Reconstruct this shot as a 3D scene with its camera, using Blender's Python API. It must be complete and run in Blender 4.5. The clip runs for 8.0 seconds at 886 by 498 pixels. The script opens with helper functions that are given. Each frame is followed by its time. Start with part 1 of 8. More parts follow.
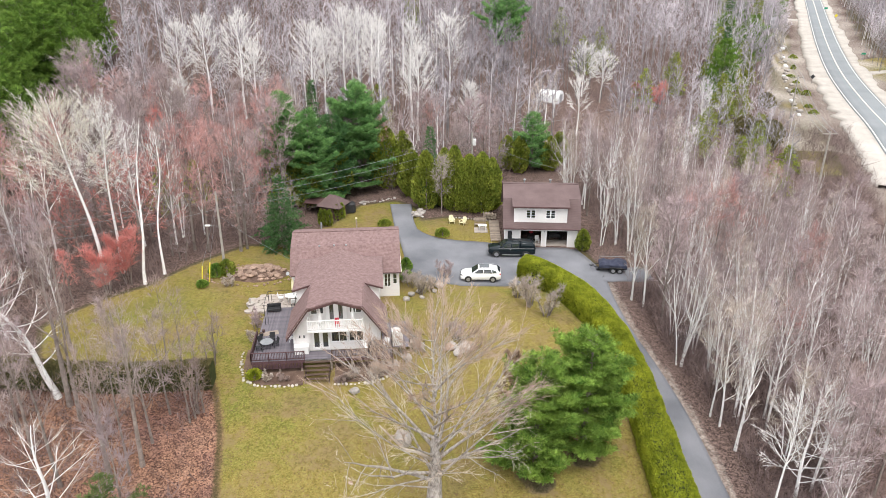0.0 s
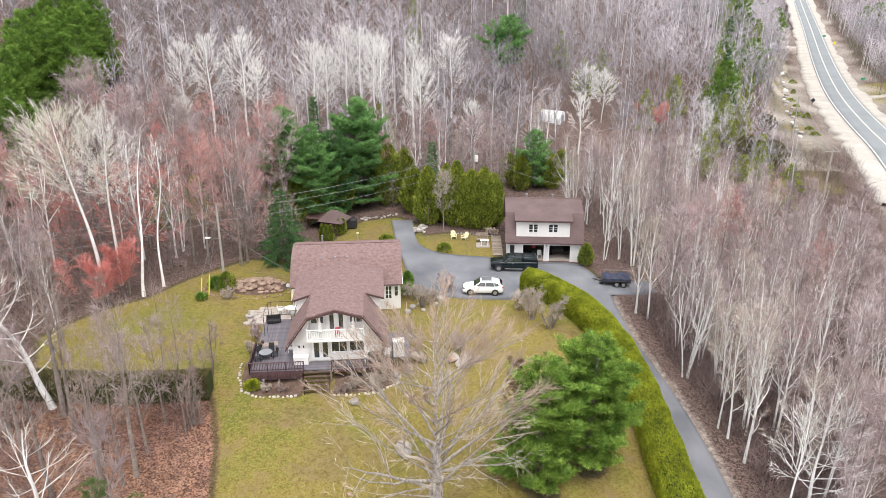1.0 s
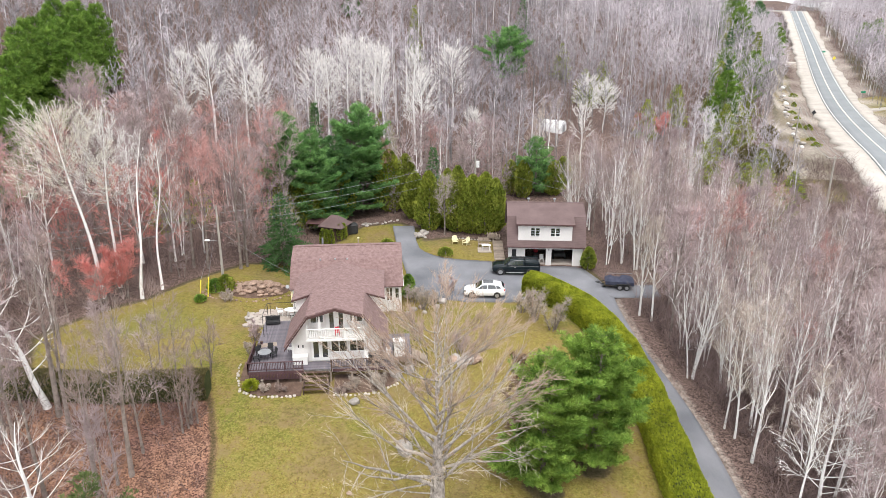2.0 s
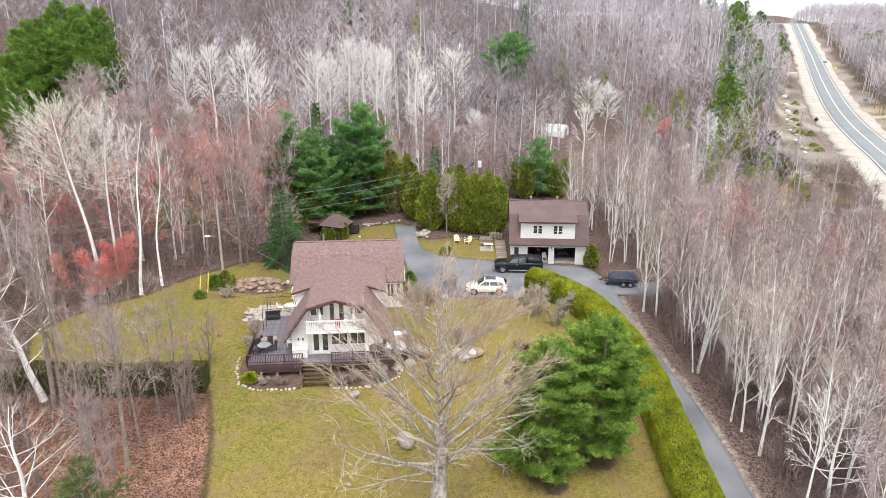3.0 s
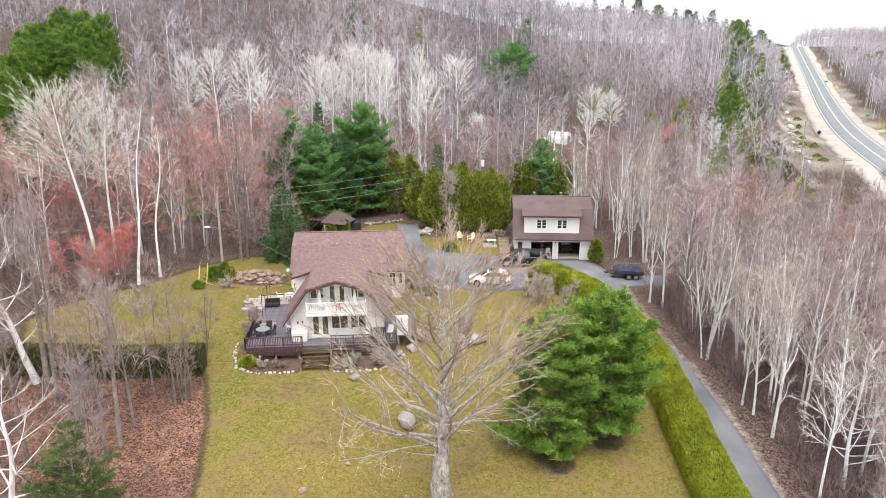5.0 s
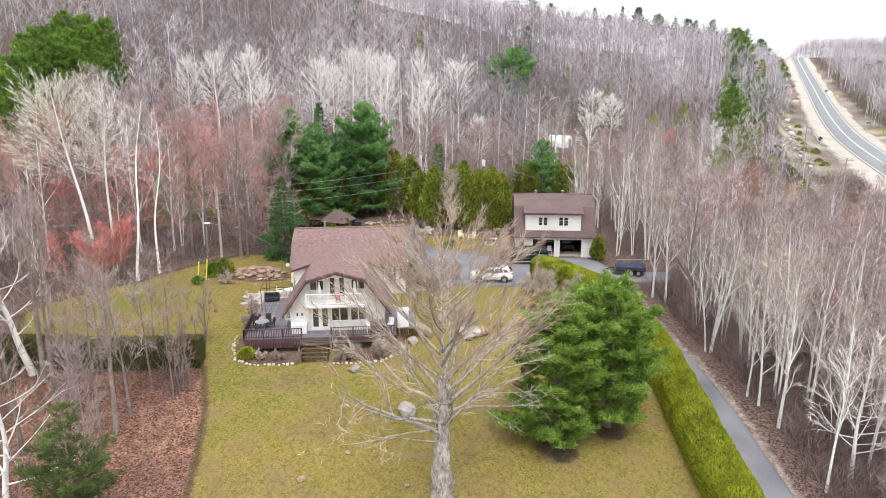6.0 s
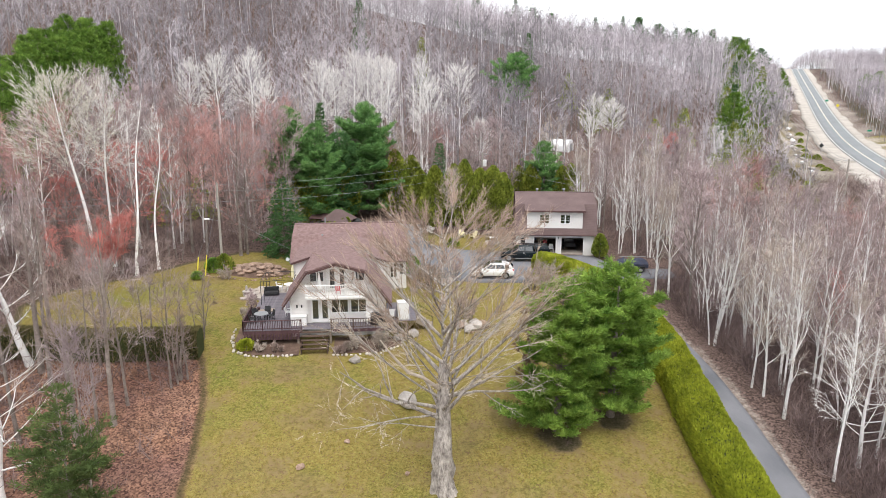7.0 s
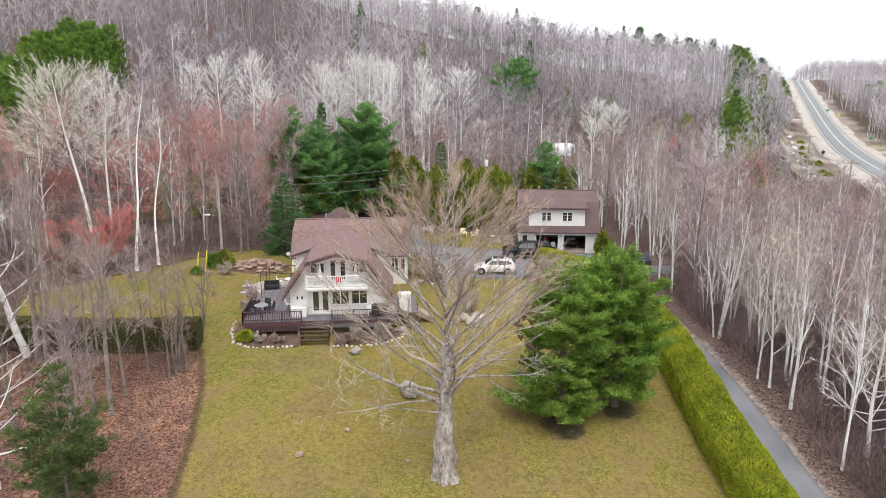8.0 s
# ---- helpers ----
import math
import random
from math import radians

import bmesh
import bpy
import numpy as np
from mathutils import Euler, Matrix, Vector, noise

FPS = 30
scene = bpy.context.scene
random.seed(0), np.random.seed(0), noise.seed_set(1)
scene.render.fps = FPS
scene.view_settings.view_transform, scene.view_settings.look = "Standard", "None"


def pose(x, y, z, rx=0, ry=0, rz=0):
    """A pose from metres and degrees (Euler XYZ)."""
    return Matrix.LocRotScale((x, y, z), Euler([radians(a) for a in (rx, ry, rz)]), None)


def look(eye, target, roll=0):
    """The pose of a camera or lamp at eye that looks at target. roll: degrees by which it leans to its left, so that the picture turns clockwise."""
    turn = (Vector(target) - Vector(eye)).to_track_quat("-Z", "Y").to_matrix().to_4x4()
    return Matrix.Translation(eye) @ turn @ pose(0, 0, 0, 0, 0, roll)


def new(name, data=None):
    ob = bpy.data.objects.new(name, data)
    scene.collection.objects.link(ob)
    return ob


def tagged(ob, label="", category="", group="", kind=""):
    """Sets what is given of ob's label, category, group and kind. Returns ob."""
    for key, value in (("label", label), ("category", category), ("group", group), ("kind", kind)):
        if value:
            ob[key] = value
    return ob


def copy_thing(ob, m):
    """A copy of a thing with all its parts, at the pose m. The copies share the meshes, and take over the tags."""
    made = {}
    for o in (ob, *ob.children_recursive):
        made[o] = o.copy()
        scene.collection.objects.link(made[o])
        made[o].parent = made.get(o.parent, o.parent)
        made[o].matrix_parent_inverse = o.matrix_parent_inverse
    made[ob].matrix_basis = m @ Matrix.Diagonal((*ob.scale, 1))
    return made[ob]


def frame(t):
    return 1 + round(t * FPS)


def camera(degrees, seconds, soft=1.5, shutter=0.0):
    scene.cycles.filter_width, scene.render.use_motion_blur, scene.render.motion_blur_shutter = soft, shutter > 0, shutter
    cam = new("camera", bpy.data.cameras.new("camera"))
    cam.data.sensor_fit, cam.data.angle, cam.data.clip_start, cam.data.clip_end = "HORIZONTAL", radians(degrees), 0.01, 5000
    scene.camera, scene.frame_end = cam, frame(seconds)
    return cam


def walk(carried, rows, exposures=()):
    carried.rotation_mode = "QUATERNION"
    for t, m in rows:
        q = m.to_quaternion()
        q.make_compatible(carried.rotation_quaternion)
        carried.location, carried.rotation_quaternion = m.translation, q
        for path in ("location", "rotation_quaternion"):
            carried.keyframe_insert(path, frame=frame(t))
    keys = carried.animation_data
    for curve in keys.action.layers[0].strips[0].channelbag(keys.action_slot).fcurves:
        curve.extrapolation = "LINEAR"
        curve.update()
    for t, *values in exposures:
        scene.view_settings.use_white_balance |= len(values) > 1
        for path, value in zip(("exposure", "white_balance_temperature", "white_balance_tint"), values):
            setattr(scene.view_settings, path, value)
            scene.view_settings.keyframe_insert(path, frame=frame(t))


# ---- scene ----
cam = camera(63.7, 8.0, soft=0.6)
METRES, EYE, TILT, LEAN, TURN = 16.0, 36.6, -23.7, 0.0, 0.0
ROWS = [
    (0.0, 0.0, 0.0, 0.0, 0.0, 0.0, -0.0),
    (0.5, 0.0, 0.0245, -0.0586, 0.07, 1.15, -0.04),
    (1.0, -0.0012, 0.0477, -0.1155, 0.13, 2.33, -0.06),
    (1.5, -0.002, 0.072, -0.1707, 0.17, 3.17, -0.05),
    (3.0, -0.0013, 0.1477, -0.3499, 0.38, 4.95, -0.08),
    (3.5, -0.0014, 0.1706, -0.4112, 0.44, 5.49, -0.11),
    (4.0, -0.0017, 0.194, -0.4718, 0.5, 6.04, -0.13),
    (4.5, -0.0018, 0.2191, -0.5309, 0.54, 6.57, -0.14),
    (6.0, -0.0005, 0.2907, -0.7012, 0.68, 8.14, -0.1),
    (6.5, 0.0007, 0.3149, -0.7568, 0.72, 8.67, -0.12),
    (7.0, 0.0004, 0.3369, -0.8128, 0.77, 9.2, -0.13),
    (7.5, -0.0021, 0.3618, -0.8681, 0.81, 9.73, -0.16),
    (8.0, -0.003, 0.3863, -0.922, 0.85, 10.24, -0.2),
]
walk(cam, [(t, pose(0, 0, EYE, TILT, LEAN, TURN) @ pose(METRES * x, METRES * y, METRES * z, 90 + pitch, roll, yaw)) for t, x, y, z, yaw, pitch, roll in ROWS],
     exposures=[(0.0, 0.58), (4.0, 0.61), (6.5, 0.49), (8.0, 0.31)])

# ---- world and light: bright overcast day ----
world = bpy.data.worlds.new("overcast_sky")
scene.world = world
world.use_nodes = True
wn, wl = world.node_tree.nodes, world.node_tree.links
wn.clear()
sky = wn.new("ShaderNodeTexSky")
sky.sky_type, sky.sun_disc = "NISHITA", False
sky.sun_elevation, sky.sun_rotation = radians(64), radians(170)
sky.air_density, sky.dust_density = 1.0, 4.0
grade = wn.new("ShaderNodeHueSaturation")
grade.inputs["Saturation"].default_value = 0.25
wl.new(sky.outputs[0], grade.inputs["Color"])
bg_sky = wn.new("ShaderNodeBackground")
bg_sky.inputs["Strength"].default_value = 0.06
wl.new(grade.outputs[0], bg_sky.inputs["Color"])
bg_cloud = wn.new("ShaderNodeBackground")
bg_cloud.inputs["Color"].default_value = (0.955, 0.98, 1.02, 1)
bg_cloud.inputs["Strength"].default_value = 0.84
add = wn.new("ShaderNodeAddShader")
wl.new(bg_sky.outputs[0], add.inputs[0])
wl.new(bg_cloud.outputs[0], add.inputs[1])
wout = wn.new("ShaderNodeOutputWorld")
wl.new(add.outputs[0], wout.inputs[0])

sun = new("sun", bpy.data.lights.new("sun", "SUN"))
sun.data.energy, sun.data.angle, sun.data.color = 1.5, radians(24), (1.0, 0.96, 0.9)
sun.matrix_world = look((8, 12, 100), (0, 60, 0))

# ---- materials ----
def material(name, c1, c2, scale=4.0, rough=0.85, bump=0.3, fine=40.0, metal=0.0, spread=0.0, tint="", spec=0.3, hue=0.0):
    """Two colours mixed by noise at two scales, with fine relief; spread: brightness shift from thing to thing."""
    m = bpy.data.materials.new(name)
    m.use_nodes = True
    n, l = m.node_tree.nodes, m.node_tree.links
    b = n["Principled BSDF"]
    b.inputs["Roughness"].default_value = rough
    b.inputs["Metallic"].default_value = metal
    b.inputs["Specular IOR Level"].default_value = spec
    tc = n.new("ShaderNodeTexCoord")
    big = n.new("ShaderNodeTexNoise")
    big.inputs["Scale"].default_value, big.inputs["Detail"].default_value = scale, 4
    small = n.new("ShaderNodeTexNoise")
    small.inputs["Scale"].default_value, small.inputs["Detail"].default_value = fine, 3
    l.new(tc.outputs["Object"], big.inputs["Vector"])
    l.new(tc.outputs["Object"], small.inputs["Vector"])
    mixf = n.new("ShaderNodeMath")
    mixf.operation = "MULTIPLY_ADD"
    l.new(small.outputs[0], mixf.inputs[0])
    mixf.inputs[1].default_value = 0.6
    l.new(big.outputs[0], mixf.inputs[2])
    ramp = n.new("ShaderNodeMapRange")
    ramp.inputs[1].default_value, ramp.inputs[2].default_value = 0.55, 1.05
    l.new(mixf.outputs[0], ramp.inputs[0])
    mix = n.new("ShaderNodeMix")
    mix.data_type = "RGBA"
    mix.inputs[6].default_value, mix.inputs[7].default_value = (*c1, 1), (*c2, 1)
    l.new(ramp.outputs[0], mix.inputs[0])
    out = mix.outputs[2]
    if spread or hue:
        hs = n.new("ShaderNodeHueSaturation")
        l.new(out, hs.inputs["Color"])
        if tint:
            src = n.new("ShaderNodeAttribute")
            src.attribute_name = tint
            val = src.outputs["Fac"]
        elif tint is None:
            src = n.new("ShaderNodeNewGeometry")
            val = src.outputs["Random Per Island"]
        else:
            src = n.new("ShaderNodeObjectInfo")
            val = src.outputs["Random"]
        mr = n.new("ShaderNodeMapRange")
        mr.inputs[3].default_value, mr.inputs[4].default_value = 1 - spread, 1 + spread
        l.new(val, mr.inputs[0])
        l.new(mr.outputs[0], hs.inputs["Value"])
        if hue:
            mh = n.new("ShaderNodeMapRange")
            mh.inputs[3].default_value, mh.inputs[4].default_value = 0.5 - hue, 0.5 + hue
            ml = n.new("ShaderNodeMath")
            ml.operation, ml.inputs[1].default_value = "MULTIPLY", 7.31
            fr = n.new("ShaderNodeMath")
            fr.operation = "FRACT"
            l.new(val, ml.inputs[0])
            l.new(ml.outputs[0], fr.inputs[0])
            l.new(fr.outputs[0], mh.inputs[0])
            l.new(mh.outputs[0], hs.inputs["Hue"])
        out = hs.outputs[0]
    l.new(out, b.inputs["Base Color"])
    if bump:
        bp = n.new("ShaderNodeBump")
        bp.inputs["Strength"].default_value, bp.inputs["Distance"].default_value = bump, 0.03
        l.new(small.outputs[0], bp.inputs["Height"])
        l.new(bp.outputs[0], b.inputs["Normal"])
    return m


def leafy(m, amount=0.35):
    """Lets light through thin foliage."""
    n, l = m.node_tree.nodes, m.node_tree.links
    b = n["Principled BSDF"]
    tr = n.new("ShaderNodeBsdfTranslucent")
    col = b.inputs["Base Color"].links[0].from_socket
    l.new(col, tr.inputs["Color"])
    mx = n.new("ShaderNodeMixShader")
    mx.inputs[0].default_value = amount
    l.new(b.outputs[0], mx.inputs[1])
    l.new(tr.outputs[0], mx.inputs[2])
    l.new(mx.outputs[0], n["Material Output"].inputs["Surface"])
    return m


def banded(m, axis, period, dark, width=0.12, strength=0.5):
    """Fine parallel lines (siding laps, shingle courses) as relief and a slightly darker joint."""
    n, l = m.node_tree.nodes, m.node_tree.links
    b = n["Principled BSDF"]
    geo = n.new("ShaderNodeNewGeometry")
    sep = n.new("ShaderNodeSeparateXYZ")
    l.new(geo.outputs["Position"], sep.inputs[0])
    dv = n.new("ShaderNodeMath")
    dv.operation, dv.inputs[1].default_value = "DIVIDE", period
    l.new(sep.outputs[axis], dv.inputs[0])
    fr = n.new("ShaderNodeMath")
    fr.operation = "FRACT"
    l.new(dv.outputs[0], fr.inputs[0])
    lt = n.new("ShaderNodeMath")
    lt.operation, lt.inputs[1].default_value = "LESS_THAN", width
    l.new(fr.outputs[0], lt.inputs[0])
    col = b.inputs["Base Color"].links[0].from_socket
    mx = n.new("ShaderNodeMix")
    mx.data_type = "RGBA"
    fac = n.new("ShaderNodeMath")
    fac.operation, fac.inputs[1].default_value = "MULTIPLY", strength
    l.new(lt.outputs[0], fac.inputs[0])
    l.new(fac.outputs[0], mx.inputs[0])
    l.new(col, mx.inputs[6])
    mx.inputs[7].default_value = (*dark, 1)
    l.new(mx.outputs[2], b.inputs["Base Color"])
    return m


M_ASPHALT = material("asphalt", (0.12, 0.124, 0.14), (0.235, 0.236, 0.255), 0.22, 0.9, 0.25, 25)
M_ROAD = material("road_asphalt", (0.20, 0.215, 0.225), (0.26, 0.275, 0.285), 0.12, 0.9, 0.1, 6)
M_LINE = material("road_paint", (0.75, 0.75, 0.72), (0.6, 0.6, 0.57), 1.0, 0.8, 0)
M_LINE_Y = material("centre_paint", (0.78, 0.72, 0.62), (0.72, 0.66, 0.56), 1.0, 0.8, 0)
M_GRAVEL = material("gravel", (0.37, 0.335, 0.30), (0.52, 0.475, 0.43), 0.25, 0.95, 0.4, 9)
M_ROOF = banded(material("roof_shingle", (0.15, 0.095, 0.09), (0.275, 0.185, 0.178), 3.2, 0.95, 0.5, 16), 1, 0.14, (0.12, 0.075, 0.075), 0.2, 0.35)
M_ROOF_GARAGE = banded(material("garage_roof_shingle", (0.12, 0.082, 0.08), (0.17, 0.12, 0.118), 0.6, 0.9, 0.25, 20), 1, 0.14, (0.10, 0.066, 0.066), 0.2, 0.3)
M_ROOF_DARK = material("roof_trim", (0.075, 0.042, 0.04), (0.11, 0.06, 0.058), 1.0, 0.75, 0.1)
M_SIDING = banded(material("white_siding", (0.72, 0.695, 0.68), (0.80, 0.775, 0.76), 0.5, 0.65, 0.05), 2, 0.12, (0.5, 0.47, 0.46), 0.12, 0.4)
M_WHITE = material("white_paint", (0.78, 0.77, 0.76), (0.84, 0.83, 0.82), 1.5, 0.5, 0.03)
M_DECK = material("grey_deck_board", (0.12, 0.11, 0.13), (0.20, 0.18, 0.20), 2.0, 0.8, 0.2, 30, spread=0.18)
M_REDWOOD = material("red_stained_wood", (0.055, 0.03, 0.034), (0.115, 0.062, 0.066), 2.0, 0.75, 0.2, spread=0.15)
M_WOOD = material("weathered_wood", (0.24, 0.19, 0.15), (0.36, 0.3, 0.25), 2.0, 0.85, 0.3, spread=0.2)
M_POLE = material("pole_wood", (0.30, 0.28, 0.25), (0.42, 0.39, 0.35), 1.5, 0.9, 0.3)
M_DARKWOOD = material("dark_brown_wood", (0.07, 0.045, 0.035), (0.12, 0.08, 0.06), 2.0, 0.85, 0.3)
M_ROCK = material("granite", (0.26, 0.235, 0.215), (0.46, 0.42, 0.39), 1.6, 0.92, 0.6, 12, spread=0.22)
M_ROCK_PALE = material("pale_edging_stone", (0.42, 0.37, 0.32), (0.66, 0.61, 0.55), 1.6, 0.92, 0.5, 12, spread=0.2)
M_ROCK_WARM = material("rust_stone", (0.20, 0.13, 0.095), (0.40, 0.295, 0.235), 1.6, 0.92, 0.6, 12, spread=0.25)
M_BIRCH = material("birch_bark", (0.74, 0.72, 0.70), (0.95, 0.94, 0.93), 2.2, 0.8, 0.3, 14, spread=0.12)
M_BARK = material("grey_bark", (0.14, 0.115, 0.10), (0.335, 0.285, 0.255), 2.0, 0.95, 0.8, 16, spread=0.2)
M_BIRCH_LIMB = material("pale_grey_limbs", (0.41, 0.38, 0.345), (0.66, 0.63, 0.59), 1.2, 0.9, 0.2, 10, spread=0.12)
M_DEADWOOD = material("bleached_wood", (0.34, 0.28, 0.23), (0.56, 0.49, 0.42), 2.0, 0.9, 0.4, 12)
M_OAKBARK = material("old_furrowed_bark", (0.15, 0.128, 0.115), (0.58, 0.525, 0.48), 2.6, 0.95, 1.0, 7)
for _n in [k for k in M_OAKBARK.node_tree.nodes if k.bl_idname == "ShaderNodeBump"]:
    _n.inputs["Distance"].default_value = 0.09
for _n in [k for k in M_OAKBARK.node_tree.nodes if k.bl_idname == "ShaderNodeTexNoise"]:
    # furrows run along the trunk
    _m = M_OAKBARK.node_tree.nodes.new("ShaderNodeMapping")
    _m.inputs["Scale"].default_value = (1.8, 1.8, 0.7)
    M_OAKBARK.node_tree.links.new(_n.inputs["Vector"].links[0].from_socket, _m.inputs["Vector"])
    M_OAKBARK.node_tree.links.new(_m.outputs[0], _n.inputs["Vector"])
M_TWIG = material("mauve_twigs", (0.275, 0.215, 0.212), (0.47, 0.38, 0.375), 0.5, 0.95, 0, 3, spread=0.22, hue=0.02)
M_TWIG_RED = material("red_budding_twigs", (0.50, 0.15, 0.13), (0.63, 0.285, 0.25), 0.5, 0.95, 0, 3, spread=0.15)
M_TWIG_PINK = material("pinkish_twigs", (0.41, 0.215, 0.195), (0.56, 0.345, 0.32), 0.5, 0.95, 0, 3, spread=0.15)
M_TWIG_PALE = material("pale_catkin_twigs", (0.66, 0.63, 0.61), (0.88, 0.855, 0.83), 0.5, 0.95, 0, 3, spread=0.12)
M_TWIG_OAK = material("silvery_tan_twigs", (0.42, 0.345, 0.27), (0.60, 0.52, 0.43), 0.5, 0.95, 0, 3, spread=0.1)
M_TWIG_TAN = material("tan_twigs", (0.37, 0.31, 0.265), (0.56, 0.485, 0.43), 0.5, 0.95, 0, 3, spread=0.15)
# pale lavender: the air's haze over the hillside is put into this colour
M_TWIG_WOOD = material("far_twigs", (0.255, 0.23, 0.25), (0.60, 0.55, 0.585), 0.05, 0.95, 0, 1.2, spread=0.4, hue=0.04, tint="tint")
M_BRUSH = material("dark_undergrowth", (0.115, 0.078, 0.073), (0.31, 0.232, 0.222), 0.3, 0.95, 0, 2, spread=0.3, tint="tint")
# tint carries the same painted haze on the trunks, more weakly
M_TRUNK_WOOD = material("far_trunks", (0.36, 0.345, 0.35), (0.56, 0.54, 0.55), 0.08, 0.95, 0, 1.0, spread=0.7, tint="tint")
M_PINE_DEEP = leafy(material("deep_green_pine_needles", (0.07, 0.175, 0.05), (0.27, 0.47, 0.16), 0.5, 0.7, 0, 2.5, spread=0.35, tint=None))
M_PINE_YOUNG = leafy(material("dull_green_pine_needles", (0.05, 0.085, 0.025), (0.16, 0.215, 0.07), 0.6, 0.75, 0, 2.5, spread=0.35, tint=None))
M_PINE_STAND = leafy(material("plantation_pine_needles", (0.07, 0.15, 0.022), (0.25, 0.38, 0.07), 0.5, 0.75, 0, 2.5, spread=0.35, tint=None))
M_PINE = leafy(material("pine_needles", (0.065, 0.155, 0.022), (0.37, 0.52, 0.105), 0.9, 0.7, 0, 3, spread=0.35, tint=None))
M_SPRUCE = leafy(material("spruce_needles", (0.035, 0.10, 0.035), (0.13, 0.26, 0.085), 0.8, 0.7, 0, 3, spread=0.25, tint=None))
M_CEDAR = leafy(material("cedar_fronds", (0.105, 0.165, 0.02), (0.40, 0.43, 0.075), 0.7, 0.75, 0, 3, spread=0.4, tint=None))
M_HEDGE = leafy(material("hedge_fronds", (0.19, 0.235, 0.018), (0.47, 0.50, 0.05), 0.8, 0.75, 0, 3, spread=0.3, tint=None))
M_DRYLEAF = leafy(material("dry_oak_leaves", (0.26, 0.17, 0.11), (0.38, 0.27, 0.19), 0.8, 0.85, 0, 3, spread=0.25, tint=None))
M_HEDGE_OLIVE = leafy(material("olive_brown_hedge_fronds", (0.11, 0.095, 0.04), (0.25, 0.22, 0.095), 0.8, 0.75, 0, 3, spread=0.3, tint=None))
M_TWIG_BROWN = material("brown_grey_twigs", (0.235, 0.175, 0.155), (0.39, 0.305, 0.275), 0.5, 0.95, 0, 3, spread=0.15)
M_TWIG_BUD = material("tan_brown_budding_twigs", (0.34, 0.245, 0.19), (0.50, 0.385, 0.31), 0.5, 0.95, 0, 3, spread=0.1)
M_TWIG_CATKIN = material("cream_catkin_twigs", (0.56, 0.53, 0.44), (0.80, 0.77, 0.67), 0.5, 0.95, 0, 3, spread=0.1)
# near-black green: shade inside the hedge is put into this colour
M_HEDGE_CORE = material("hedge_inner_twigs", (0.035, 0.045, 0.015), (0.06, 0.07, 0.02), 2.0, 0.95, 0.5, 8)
M_TYRE = material("tyre_rubber", (0.02, 0.02, 0.02), (0.035, 0.035, 0.035), 5, 0.9, 0.1)
M_RIM = material("alloy_rim", (0.30, 0.30, 0.31), (0.4, 0.4, 0.41), 5, 0.35, 0, metal=0.5)
M_CARWHITE = material("white_car_paint", (0.80, 0.80, 0.80), (0.84, 0.84, 0.84), 1, 0.2, 0, spec=0.6)
M_CARBLACK = material("black_car_paint", (0.006, 0.011, 0.014), (0.01, 0.016, 0.02), 1, 0.12, 0, spec=0.35)
M_BLACK = material("black_plastic", (0.02, 0.02, 0.022), (0.04, 0.04, 0.042), 3, 0.6, 0.05)
M_GREY = material("grey_metal", (0.25, 0.26, 0.27), (0.35, 0.36, 0.37), 2, 0.5, 0.05, metal=0.4)
M_NAVY = material("navy_canvas", (0.03, 0.035, 0.06), (0.06, 0.065, 0.10), 2, 0.85, 0.3)
M_CREAM = material("cream_plastic", (0.75, 0.68, 0.42), (0.80, 0.74, 0.5), 2, 0.6, 0.02)
M_YELLOW = material("yellow_guard", (0.72, 0.6, 0.05), (0.78, 0.66, 0.08), 2, 0.6, 0.02)
M_RED = material("red_fabric", (0.45, 0.03, 0.05), (0.55, 0.06, 0.08), 3, 0.85, 0.1)
M_TARP = material("white_tarp", (0.72, 0.73, 0.74), (0.82, 0.82, 0.83), 0.6, 0.5, 0.2)
M_SIGN_GREEN = material("green_sign", (0.02, 0.25, 0.14), (0.03, 0.3, 0.17), 2, 0.5, 0)
M_INSIDE = material("dim_garage_interior", (0.22, 0.2, 0.18), (0.3, 0.28, 0.25), 1, 0.9, 0.05)
M_SOIL = material("garden_soil", (0.075, 0.045, 0.035), (0.185, 0.125, 0.095), 1.2, 0.95, 0.6, 10)
M_CONCRETE = material("concrete", (0.34, 0.29, 0.255), (0.46, 0.41, 0.37), 1.0, 0.9, 0.2)

M_GLASS = bpy.data.materials.new("window_glass")
M_GLASS.use_nodes = True
_g = M_GLASS.node_tree.nodes["Principled BSDF"]
_g.inputs["Base Color"].default_value = (0.03, 0.036, 0.04, 1)
_g.inputs["Roughness"].default_value = 0.06
_g.inputs["IOR"].default_value = 2.1


